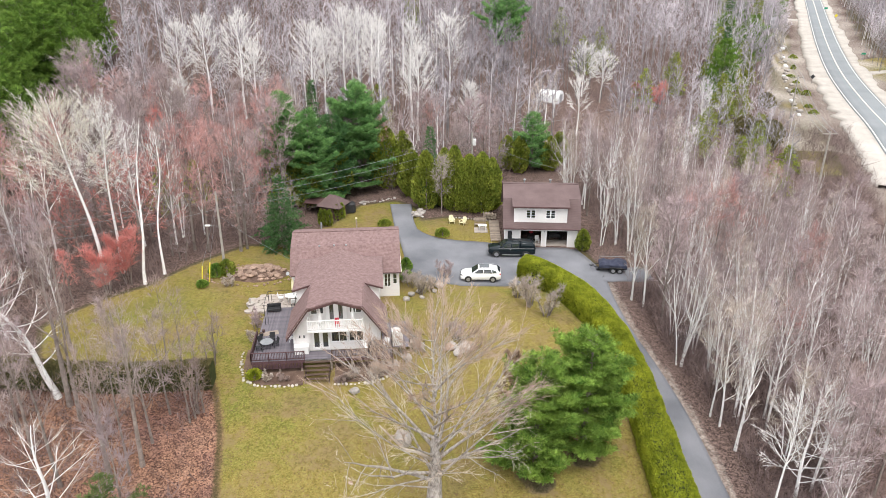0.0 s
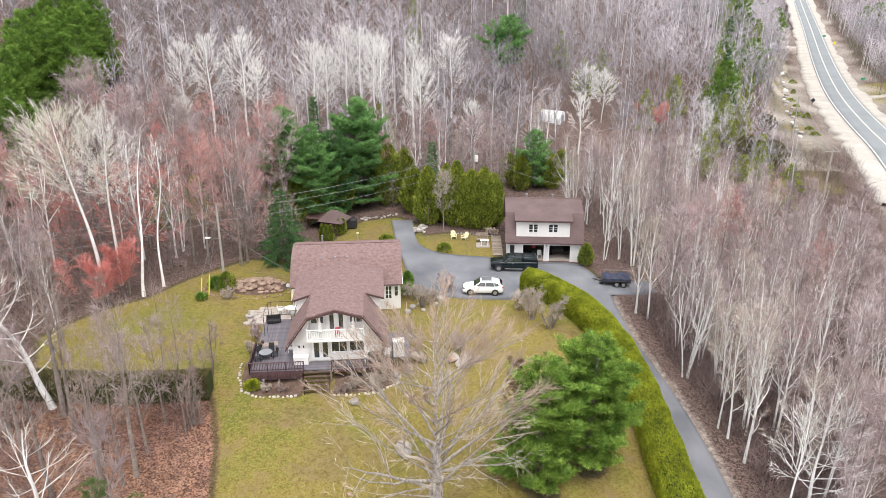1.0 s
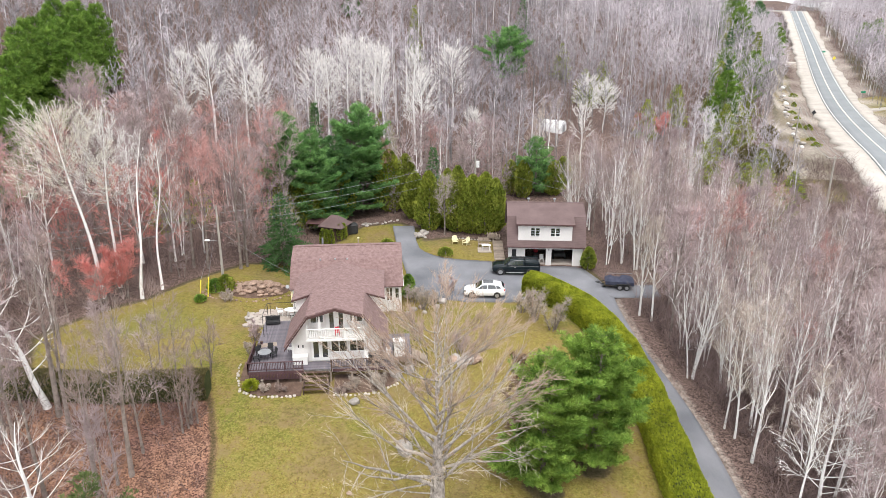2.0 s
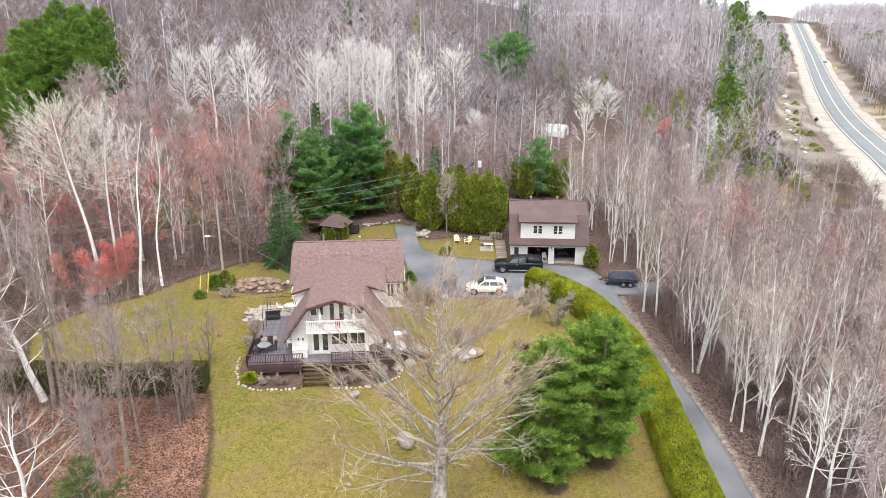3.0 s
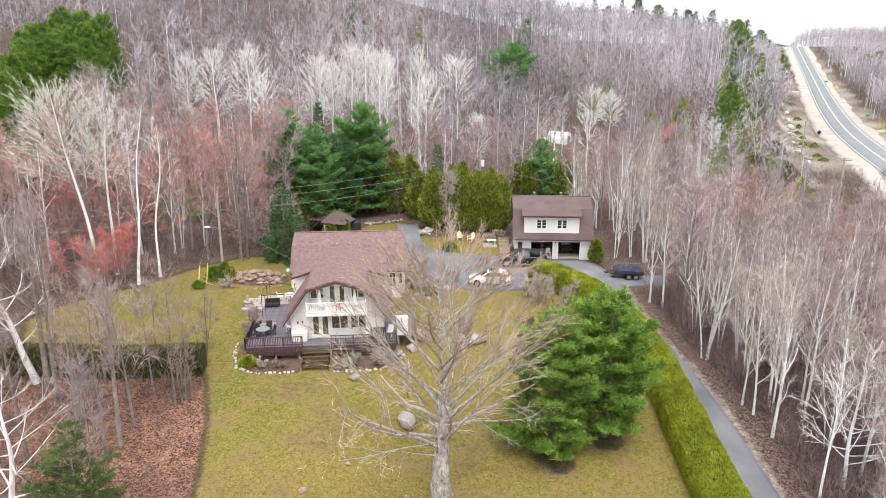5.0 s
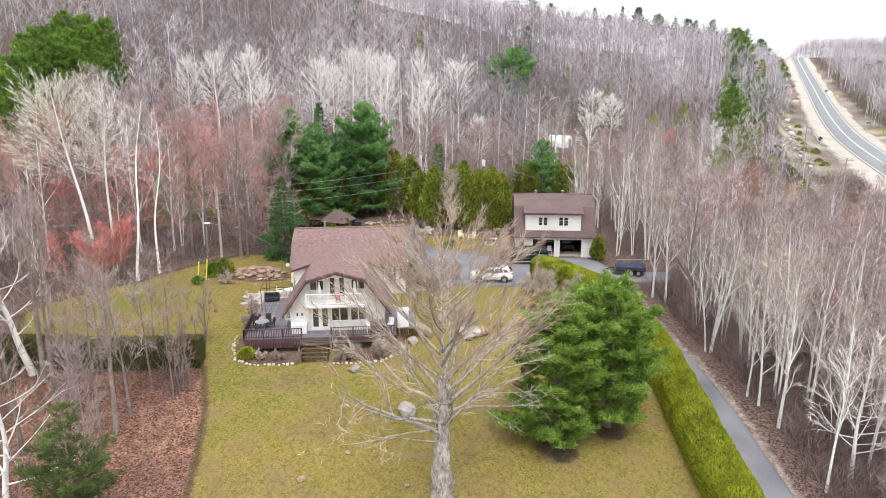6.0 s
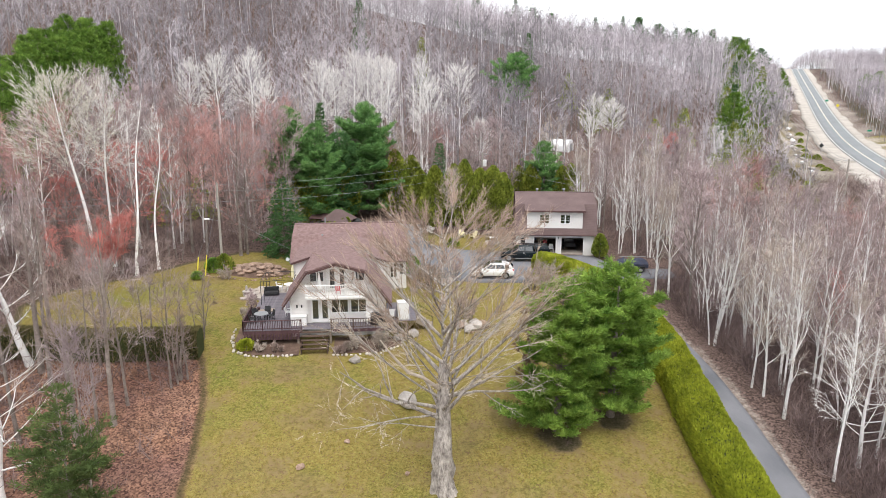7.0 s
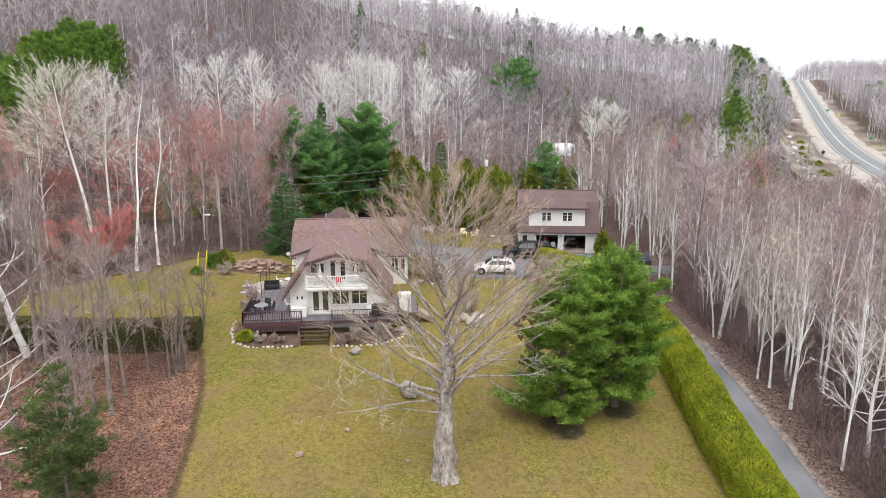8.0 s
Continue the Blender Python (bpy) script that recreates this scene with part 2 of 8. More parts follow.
def ground_material():
    m = bpy.data.materials.new("lawn_leaf_litter_and_gravel")
    m.use_nodes = True
    n, l = m.node_tree.nodes, m.node_tree.links
    b = n["Principled BSDF"]
    b.inputs["Roughness"].default_value = 0.95
    b.inputs["Specular IOR Level"].default_value = 0.1
    geo = n.new("ShaderNodeNewGeometry")

    def noise_tex(scale, detail=4, rough=0.55):
        t = n.new("ShaderNodeTexNoise")
        t.inputs["Scale"].default_value, t.inputs["Detail"].default_value, t.inputs["Roughness"].default_value = scale, detail, rough
        l.new(geo.outputs["Position"], t.inputs["Vector"])
        return t.outputs[0]

    def ramp(sock, lo, hi, a=0.0, z=1.0):
        r = n.new("ShaderNodeMapRange")
        r.inputs[1].default_value, r.inputs[2].default_value, r.inputs[3].default_value, r.inputs[4].default_value = lo, hi, a, z
        l.new(sock, r.inputs[0])
        return r.outputs[0]

    def blend(f, a, z):
        x = n.new("ShaderNodeMix")
        x.data_type = "RGBA"
        l.new(f, x.inputs[0])
        for k, c in ((6, a), (7, z)):
            if isinstance(c, tuple):
                x.inputs[k].default_value = (*c, 1)
            else:
                l.new(c, x.inputs[k])
        return x.outputs[2]

    def attr(name):
        a = n.new("ShaderNodeAttribute")
        a.attribute_name = name
        return a.outputs["Fac"]

    def plus(a, sock, k):
        x = n.new("ShaderNodeMath")
        x.operation = "MULTIPLY_ADD"
        l.new(sock, x.inputs[0])
        x.inputs[1].default_value = k
        l.new(a, x.inputs[2])
        return x.outputs[0]

    def cells(scale):
        t = n.new("ShaderNodeTexVoronoi")
        t.inputs["Scale"].default_value = scale
        l.new(geo.outputs["Position"], t.inputs["Vector"])
        s = n.new("ShaderNodeSeparateColor")
        l.new(t.outputs["Color"], s.inputs[0])
        return s.outputs[0]

    n_huge = noise_tex(0.03, 2)
    n_big, n_mid, n_fine, n_grain = noise_tex(0.09, 3), noise_tex(0.45, 4), noise_tex(2.6, 5, 0.65), noise_tex(14, 3, 0.7)
    # lawn: green and straw-coloured patches
    green = blend(ramp(n_fine, 0.35, 0.65), (0.085, 0.105, 0.014), (0.175, 0.18, 0.036))
    straw = blend(ramp(n_fine, 0.35, 0.65), (0.175, 0.128, 0.032), (0.285, 0.215, 0.068))
    lawn = blend(ramp(plus(plus(n_big, n_mid, 0.7), n_huge, 0.9), 1.0, 1.28), green, straw)
    thatch = blend(ramp(n_grain, 0.3, 0.7), (0.165, 0.11, 0.06), (0.25, 0.185, 0.10))
    lawn = blend(ramp(n_grain, 0.47, 0.66, 0.0, 0.85), lawn, (0.06, 0.058, 0.016))
    tufts = noise_tex(6.0, 3, 0.7)
    lawn = blend(ramp(tufts, 0.48, 0.68, 0.0, 0.7), lawn, (0.31, 0.285, 0.086))
    lawn = blend(ramp(plus(n_mid, n_fine, 0.7), 0.86, 1.08, 0.0, 0.8), lawn, thatch)
    worn = noise_tex(0.17, 5, 0.65)
    lawn = blend(ramp(worn, 0.5, 0.64, 0.0, 0.5), lawn, blend(ramp(n_fine, 0.35, 0.65), (0.12, 0.09, 0.045), (0.22, 0.165, 0.085)))
    mown = noise_tex(0.055, 2)
    lawn = blend(ramp(mown, 0.54, 0.68, 0.0, 0.45), lawn, blend(ramp(n_fine, 0.35, 0.65), (0.075, 0.10, 0.014), (0.15, 0.175, 0.035)))
    fallen = cells(11.0)
    lawn = blend(ramp(fallen, 0.95, 0.955, 0.0, 0.7), lawn, (0.15, 0.09, 0.055))
    # leaf litter under the trees
    leaf = cells(9.0)
    lit = blend(leaf, (0.055, 0.026, 0.02), (0.42, 0.235, 0.155))
    lit2 = blend(leaf, (0.042, 0.028, 0.025), (0.21, 0.147, 0.127))
    damp = noise_tex(0.7, 5, 0.7)
    lit = blend(ramp(noise_tex(0.22, 3), 0.45, 0.62, 0.0, 0.75), lit, blend(leaf, (0.06, 0.032, 0.03), (0.23, 0.12, 0.10)))
    lit = blend(ramp(damp, 0.42, 0.62, 0.0, 0.7), lit, blend(leaf, (0.05, 0.026, 0.02), (0.19, 0.10, 0.066)))
    litter = blend(ramp(plus(attr("far"), n_mid, 0.4), 0.15, 0.6), lit, lit2)
    gravel = blend(ramp(plus(n_fine, n_grain, 0.5), 0.6, 0.95), (0.30, 0.26, 0.225), (0.54, 0.485, 0.425))
    f = ramp(plus(plus(attr("lawn"), n_fine, 0.25), n_grain, 0.2), 0.62, 0.84)
    col = blend(f, litter, lawn)
    rim_in = ramp(plus(attr("lawn"), n_fine, 0.2), 0.34, 0.46)
    rim_out = ramp(plus(attr("lawn"), n_fine, 0.2), 0.52, 0.66, 1.0, 0.0)
    rim = n.new("ShaderNodeMath")
    rim.operation = "MULTIPLY"
    l.new(rim_in, rim.inputs[0])
    l.new(rim_out, rim.inputs[1])
    col = blend(ramp(rim.outputs[0], 0.0, 1.0, 0.0, 0.7), col, blend(n_grain, (0.03, 0.026, 0.012), (0.09, 0.085, 0.03)))
    g = ramp(plus(plus(attr("gravel"), n_fine, 0.3), n_grain, 0.2), 0.65, 0.9)
    col = blend(g, col, gravel)
    l.new(col, b.inputs["Base Color"])
    bp = n.new("ShaderNodeBump")
    bp.inputs["Strength"].default_value, bp.inputs["Distance"].default_value = 0.5, 0.06
    l.new(plus(n_grain, n_fine, 1.0), bp.inputs["Height"])
    l.new(bp.outputs[0], b.inputs["Normal"])
    return m


M_GROUND = ground_material()

# ---- building helpers ----
BASE = {}


def thing(name, loc=(0, 0, 0), label="", category="", group="", kind=""):
    ob = new(name)
    ob.empty_display_size = 0.3
    ob.location = loc
    BASE[ob] = Vector(loc)
    return tagged(ob, label, category, group, kind)


class MB:
    """Vertices and faces of one mesh."""

    def __init__(self):
        self.v, self.f = [], []

    def add(self, verts, faces):
        o = len(self.v)
        self.v += [tuple(p) for p in verts]
        self.f += [tuple(i + o for i in q) for q in faces]
        return self

    def box(self, x0, x1, y0, y1, z0, z1, m=None):
        vs = [Vector((x, y, z)) for z in (z0, z1) for y in (y0, y1) for x in (x0, x1)]
        if m is not None:
            vs = [m @ p for p in vs]
        return self.add(vs, [(0, 2, 3, 1), (4, 5, 7, 6), (0, 1, 5, 4), (2, 6, 7, 3), (0, 4, 6, 2), (1, 3, 7, 5)])

    def block(self, x0, x1, y0, y1, z0, z1, c=0.02, m=None):
        """A box with chamfered edges."""
        c = min(c, (x1 - x0) / 3, (y1 - y0) / 3, (z1 - z0) / 3)
        rings = []
        for z, i in ((z0, c), (z0 + c, 0), (z1 - c, 0), (z1, c)):
            a, b, d, e = x0 + i, x1 - i, y0 + i, y1 - i
            rings.append([(a + c, d, z), (b - c, d, z), (b, d + c, z), (b, e - c, z), (b - c, e, z), (a + c, e, z), (a, e - c, z), (a, d + c, z)])
        vs = [Vector(p) for r in rings for p in r]
        if m is not None:
            vs = [m @ p for p in vs]
        fs = [tuple(range(7, -1, -1)), tuple(range(24, 32))]
        for r in range(3):
            fs += [(r * 8 + k, r * 8 + (k + 1) % 8, r * 8 + 8 + (k + 1) % 8, r * 8 + 8 + k) for k in range(8)]
        return self.add(vs, fs)

    def tube(self, pts, radii, sides=6, cap=True):
        pts = [Vector(p) for p in pts]
        if not hasattr(radii, "__len__"):
            radii = [radii] * len(pts)
        vs, fs = [], []
        for i, p in enumerate(pts):
            d = (pts[min(i + 1, len(pts) - 1)] - pts[max(i - 1, 0)])
            d = d.normalized() if d.length > 1e-9 else Vector((0, 0, 1))
            u = d.cross(Vector((1, 0, 0)) if abs(d.x) < 0.9 else Vector((0, 1, 0))).normalized()
            w = d.cross(u)
            for k in range(sides):
                a = 2 * math.pi * k / sides
                vs.append(p + (u * math.cos(a) + w * math.sin(a)) * radii[i])
        for i in range(len(pts) - 1):
            for k in range(sides):
                j = (k + 1) % sides
                fs.append((i * sides + k, i * sides + j, i * sides + sides + j, i * sides + sides + k))
        if cap:
            fs.append(tuple(range(sides - 1, -1, -1)))
            fs.append(tuple((len(pts) - 1) * sides + k for k in range(sides)))
        return self.add(vs, fs)

    def slab(self, quad, thick):
        """A flat polygon given a thickness along its normal, below it."""
        q = [Vector(p) for p in quad]
        nrm = (q[1] - q[0]).cross(q[-1] - q[0]).normalized()
        low = [p - nrm * thick for p in q]
        k = len(q)
        fs = [tuple(range(k)), tuple(range(2 * k - 1, k - 1, -1))]
        fs += [(i, i + k, (i + 1) % k + k, (i + 1) % k) for i in range(k)]
        return self.add(q + low, fs)

    def prism(self, poly, axis, a, b):
        """A polygon in the plane across the axis, drawn out from a to b."""
        put = {"x": lambda p, t: (t, p[0], p[1]), "y": lambda p, t: (p[0], t, p[1]), "z": lambda p, t: (p[0], p[1], t)}[axis]
        k = len(poly)
        vs = [put(p, a) for p in poly] + [put(p, b) for p in poly]
        fs = [tuple(range(k)), tuple(range(2 * k - 1, k - 1, -1))] + [(i, i + k, (i + 1) % k + k, (i + 1) % k) for i in range(k)]
        return self.add(vs, fs)


def part(name, mb, mat, parent=None, label="", smooth=False, kind=""):
    me = bpy.data.meshes.new(name)
    base = BASE.get(parent, Vector())
    me.from_pydata([(p[0] - base.x, p[1] - base.y, p[2] - base.z) for p in mb.v], [], mb.f)
    bm = bmesh.new()
    bm.from_mesh(me)
    bmesh.ops.recalc_face_normals(bm, faces=bm.faces)
    bm.to_mesh(me)
    bm.free()
    me.materials.append(mat)
    if smooth:
        me.shade_smooth()
    ob = new(name, me)
    if parent is not None:
        ob.parent = parent
        BASE[ob] = base
    return tagged(ob, label, kind=kind)


def raw_mesh(name, verts, tris, mat, parent=None, tint=None, kind=""):
    """A mesh from arrays of vertices and triangles."""
    me = bpy.data.meshes.new(name)
    verts, tris = np.asarray(verts, dtype=np.float32), np.asarray(tris, dtype=np.int32)
    me.vertices.add(len(verts))
    me.vertices.foreach_set("co", verts.ravel())
    me.loops.add(len(tris) * 3)
    me.loops.foreach_set("vertex_index", tris.ravel())
    me.polygons.add(len(tris))
    me.polygons.foreach_set("loop_start", np.arange(0, len(tris) * 3, 3, dtype=np.int32))
    me.update(calc_edges=True)
    if tint is not None:
        me.attributes.new("tint", "FLOAT", "POINT").data.foreach_set("value", np.asarray(tint, dtype=np.float32))
    me.materials.append(mat)
    ob = new(name, me)
    if parent is not None:
        ob.parent = parent
    return tagged(ob, kind=kind)


# ---- lie of the land ----
def sstep(a, b, v):
    t = min(1.0, max(0.0, (v - a) / (b - a)))
    return t * t * (3 - 2 * t)
def lerp_table(tab, v):
    if v <= tab[0][0]: return tab[0][1]
    for (a, p), (b, q) in zip(tab, tab[1:]):
        if v <= b: return p + (q - p) * (v - a) / (b - a)
    return tab[-1][1]
RIDGE = [(-0.9, 58), (-0.5, 53), (-0.15, 42), (-0.06, 37.5), (0.07, 29), (0.17, 27), (0.25, 25.5), (0.29, 23.5), (0.35, 21), (0.4, 17.5), (0.435, 12.5), (0.46, 4), (0.48, 0)]
def road_z(y):
    return -2 + max(0.0, y - 200) ** 2 * 0.000174 if y < 545 else 18.7 - (y - 545) * 0.02
def height(x, y):
    z = -0.18 * (57 - max(y, -40)) if y < 57 else 0.0
    # soften the break of slope
    if 50 < y < 64: z -= 0.09 * (7 - abs(y - 57)) ** 2 / 14
    z -= 0.085 * min(30, max(0.0, x - 9)) * (1 - sstep(62, 76, y))
    z -= 0.1 * min(32, max(0.0, x - 24)) * sstep(62, 76, y)
    z += 0.09 * min(40, max(0.0, -18 - x)) * sstep(52, 72, y)
    z += 0.7 * sstep(84, 96, y) * (1 - sstep(20, 40, x))
    d = math.hypot(x, y)
    u = x / max(y, 1.0)
    if y > 60:
        t = min(1.0, max(0.0, (d - 105) / 165))
        hill = lerp_table(RIDGE, u) * (t ** 1.3 if t < 1 else 1.0)
        hill -= 0.03 * max(0, d - 330)
        z += max(hill, -1)
    # valley of the road
    w = sstep(0.435, 0.475, u) * (sstep(90, 180, y) if x < 60 else sstep(75, 125, y))
    if y > 60:
        z = z * (1 - w) + w * road_z(y)
    return z


LAWN = [(-15.5, 28), (-17.2, 42.5), (-18.6, 49), (-20.3, 53.7), (-22, 56.5), (-27, 57), (-33, 56.5), (-38, 57.5), (-40, 62), (-36, 67), (-32.5, 70.5),
        (-30, 75.5), (-27.3, 79.5), (-24.9, 83), (-20, 84), (-18, 88), (-15, 91), (-12, 97.5), (-7, 99.5), (-4, 97), (-3, 92), (1, 93), (7, 91.5), (7.5, 83.5),
        (17.6, 83), (18.5, 79), (18.6, 73), (17.5, 66), (18.2, 58), (18.6, 50), (19.2, 42), (21, 28)]
ROAD = [(58, 30), (78, 100), (88.5, 130), (98.3, 155), (105.8, 178), (122, 222), (145.3, 278), (169.5, 335), (199, 405), (244, 519), (270, 590), (308, 720)]
DRIVE = [((-7.7, 98), (-4.6, 98)), ((-6.6, 90), (-3.9, 90)), ((-5.6, 86), (-2.3, 87.8)), ((-4.9, 82), (0.4, 86.2)), ((-4.3, 75.5), (6.9, 85.3)), ((0.4, 73.7), (7.5, 83.85)),
         ((4, 73.4), (11, 83.8)), ((8.2, 73.2), (16.8, 83.7)), ((10.3, 75.4), (17.8, 81)), ((12.4, 73.9), (18.7, 78)), ((14.8, 71.2), (19.0, 74.5)), ((16.3, 68.5), (19.0, 70.5)),
         ((17.1, 64.5), (19.6, 63.8)), ((18.0, 57), (20.7, 57.2)), ((18.6, 50), (21.8, 50.2)), ((19.0, 43), (22.4, 43.3)), ((19.6, 34), (23.4, 34)), ((20.6, 25), (25.0, 25))]


def line_distance(x, y, pts):
    best = 1e9
    for (ax, ay), (bx, by) in zip(pts, pts[1:]):
        dx, dy = bx - ax, by - ay
        t = max(0.0, min(1.0, ((x - ax) * dx + (y - ay) * dy) / (dx * dx + dy * dy)))
        best = min(best, math.hypot(x - ax - t * dx, y - ay - t * dy))
    return best


def inside(x, y, poly):
    c = False
    for (ax, ay), (bx, by) in zip(poly, poly[1:] + poly[:1]):
        if (ay > y) != (by > y) and x < (bx - ax) * (y - ay) / (by - ay) + ax:
            c = not c
    return c


def lawn_depth(x, y):
    """How far inside the lawn's edge; negative outside."""
    d = line_distance(x, y, LAWN + LAWN[:1])
    return d if inside(x, y, LAWN) else -d


def road_x(y):
    for (ax, ay), (bx, by) in zip(ROAD, ROAD[1:]):
        if ay <= y < by:
            return ax + (bx - ax) * (y - ay) / (by - ay)
    return 100.0


DRIVE_EAST = [b for a, b in DRIVE]


def graded(a, lo, hi, step, growth, end):
    """Grid lines: fine between lo and hi, wider and wider outside."""
    out = list(np.arange(lo, hi + 1e-6, step))
    s, p = step, hi
    while p < end:
        s *= growth
        p += s
        out.append(p)
    s, p = step, lo
    while p > a:
        s *= growth
        p -= s
        out.insert(0, p)
    return out


PAVED = [a for a, b in DRIVE] + [b for a, b in DRIVE][::-1]


def sunk(x, y):
    """The land lies a little lower under the paving."""
    if not (-12 < x < 30 and 20 < y < 102):
        return 0.0
    d = line_distance(x, y, PAVED + PAVED[:1])
    if inside(x, y, PAVED) or 18.5 < x < 24.6 and 74.7 < y < 77.4:
        return 0.34
    return 0.2 * (1 - sstep(0.1, 1.3, d))


def build_ground():
    xs = [x for x in graded(-2600, -44, 30, 0.72, 1.07, 30) if x < 30.5] + graded(31, 31, 150, 2.2, 1.09, 2600)
    ys = [y for y in graded(-2600, 34, 102, 0.72, 1.05, 102) if y < 102.5] + graded(103, 103, 260, 2.5, 1.06, 3000)
    nx = len(xs)
    verts, lawn, gravel, away = [], [], [], []
    for y in ys:
        for x in xs:
            bump = noise.noise(Vector((x * 0.11, y * 0.11, 0))) * 0.22 + noise.noise(Vector((x * 0.4, y * 0.4, 5))) * 0.05
            far = sstep(60, 160, math.hypot(x, y - 70))
            bump += far * 2.2 * noise.noise(Vector((x * 0.02, y * 0.02, 3)))
            dr = line_distance(x, y, ROAD) if x > 20 else 99
            bump *= sstep(6, 30, dr) * (0.25 if -20 < x < 24 and 66 < y < 99 else 1.0)
            verts.append((x, y, height(x, y) + bump - 0.5 * (1 - sstep(9.0, 13.0, dr)) - sunk(x, y)))
            ld = lawn_depth(x, y) if -60 < x < 40 and 10 < y < 120 else -20
            lv = 0.5 + 0.5 * max(-1, min(1, ld / 1.2))
            if 0 < x < 18 and 38 < y < 54:
                lv *= 0.42 + 0.2 * noise.noise(Vector((x * 0.8, y * 0.8, 4))) + 0.58 * min(sstep(1.0, 2.6, math.hypot(x - 7.3, y - 43.9)), sstep(1.0, 2.4, math.hypot(x - 11.4, y - 46.4)))
            verge = ((sstep(11, 14, dr) if x < road_x(y) else sstep(8.5, 13.0, dr)) * (1 - sstep(18, 26, dr))) if y > 120 else 0
            if x > 130 and 190 < y < 250:
                verge = max(verge, 1 - sstep(20, 34, dr))
            if x < road_x(y):
                verge *= 0.55
            elif not 200 < y < 250:
                verge *= 0.4
            lawn.append(max(lv, verge * (0.85 + 0.4 * noise.noise(Vector((x * 0.07, y * 0.07, 9))))))
            g = 0.5 * (1 - sstep(9, 16, dr))
            if y > 135 and dr < 40:
                left = x < road_x(y)
                g = max(g, (0.46 + 0.3 * noise.noise(Vector((x * 0.09, y * 0.05, 2)))) * (1 - sstep(24 if left else 14, 30 if left else 18, dr)))
            if 12 < x < 40 and 100 < y < 150:
                g = max(g, 0.42 * (1 - sstep(1.0, 4.5, line_distance(x, y, [(22, 116), (29, 130), (31, 142)]))))
            if 15 < x < 30 and 20 < y < 76:
                de = line_distance(x, y, DRIVE_EAST)
                g = max(g, 0.5 * (1 - sstep(0.5, 2.2, de)))
            gravel.append(g)
            away.append(min(sstep(10, 26, math.hypot(x + 25, y - 45)), 0.5 + sstep(5, 14, math.hypot(x - 23, (y - 55) * 0.4))))
    tris = []
    for j in range(len(ys) - 1):
        for i in range(nx - 1):
            a = j * nx + i
            tris += [(a, a + 1, a + nx + 1), (a, a + nx + 1, a + nx)]
    ob = raw_mesh("ground", verts, tris, M_GROUND)
    for nm, data in (("lawn", lawn), ("gravel", gravel), ("far", away)):
        ob.data.attributes.new(nm, "FLOAT", "POINT").data.foreach_set("value", np.asarray(data, dtype=np.float32))
    ob.data.shade_smooth()
    return tagged(ob, "patchy spring lawn, brown leaf litter and gravel verges on a hillside", "ground", kind="structure")


ground = build_ground()


def ribbon(name, left, right, lift, mat, label, category, across=4, step=2.0, zf=None, under=0.12):
    """A paved strip between two edges, laid on the land, with a thickness."""
    zf = zf or height
    L, R = [], []
    for (a, b), (c, d) in zip(zip(left, left[1:]), zip(right, right[1:])):
        k = max(1, int(max((Vector(b) - Vector(a)).length, (Vector(d) - Vector(c)).length) / step))
        for i in range(k):
            L.append(Vector(a).lerp(Vector(b), i / k))
            R.append(Vector(c).lerp(Vector(d), i / k))
    L.append(Vector(left[-1]))
    R.append(Vector(right[-1]))
    mb = MB()
    n = across + 1
    for a, b in zip(L, R):
        for k in range(n):
            p = a.lerp(b, k / across)
            mb.v.append((p.x, p.y, zf(p.x, p.y) + lift))
    for i in range(len(L) - 1):
        for k in range(across):
            q = i * n + k
            mb.f.append((q, q + 1, q + n + 1, q + n))
    top = len(mb.v)
    for k in (0, across):
        o = len(mb.v)
        for i in range(len(L)):
            x, y, z = mb.v[i * n + k]
            mb.v.append((x, y, z - under))
        for i in range(len(L) - 1):
            mb.f.append((i * n + k, i * n + n + k, o + i + 1, o + i))
    ob = part(name, mb, mat)
    ob.data.shade_smooth()
    return tagged(ob, label, category, kind="structure")


def gravel_track(pts, width):
    ribbon("gravel_track", offset(pts, -width / 2), offset(pts, width / 2), 0.3, M_GRAVEL, "pale gravel side track joining the road", "track", 3, 4.0, ground_z, 0.9)


def smooth_line(pts, rounds=2):
    pts = [Vector(p) for p in pts]
    for _ in range(rounds):
        out = [pts[0]]
        for a, b in zip(pts, pts[1:]):
            out += [a.lerp(b, 0.25), a.lerp(b, 0.75)]
        pts = out + [pts[-1]]
    return [tuple(p) for p in pts]


def offset(pts, d):
    out = []
    for i, p in enumerate(pts):
        t = (Vector(pts[min(i + 1, len(pts) - 1)]) - Vector(pts[max(i - 1, 0)])).normalized()
        out.append((p[0] + t.y * d, p[1] - t.x * d))
    return out


ribbon("driveway", smooth_line([a for a, b in DRIVE], 1), smooth_line([b for a, b in DRIVE], 1), 0.05, M_ASPHALT, "grey patched asphalt driveway with soft worn edges", "driveway", 10, 1.2, under=0.5)
ribbon("parking_pad", [(18.3, 77.4), (24.5, 77.9)], [(18.6, 74.2), (24.5, 74.0)], 0.05, M_ASPHALT, "grey asphalt pad beside the driveway", "parking pad", 4)
ROADC = smooth_line(ROAD, 4)
ribbon("road", offset(ROADC, -4.2), offset(ROADC, 4.2), 0.05, M_ROAD, "grey two-lane country road climbing to a crest", "road", 4, 6.0, lambda x, y: road_z(y), 0.5)


def road_lines():
    for name, d, w, mat in (("edge_line", -3.75, 0.13, M_LINE), ("edge_line", 3.75, 0.13, M_LINE), ("centre_line", 0, 0.16, M_LINE_Y)):
        c = offset(ROADC, d)
        ribbon(name, offset(c, -w), offset(c, w), 0.07, mat, "painted line along the road", "road marking", 1, 6.0, lambda x, y: road_z(y), 0.01)


road_lines()


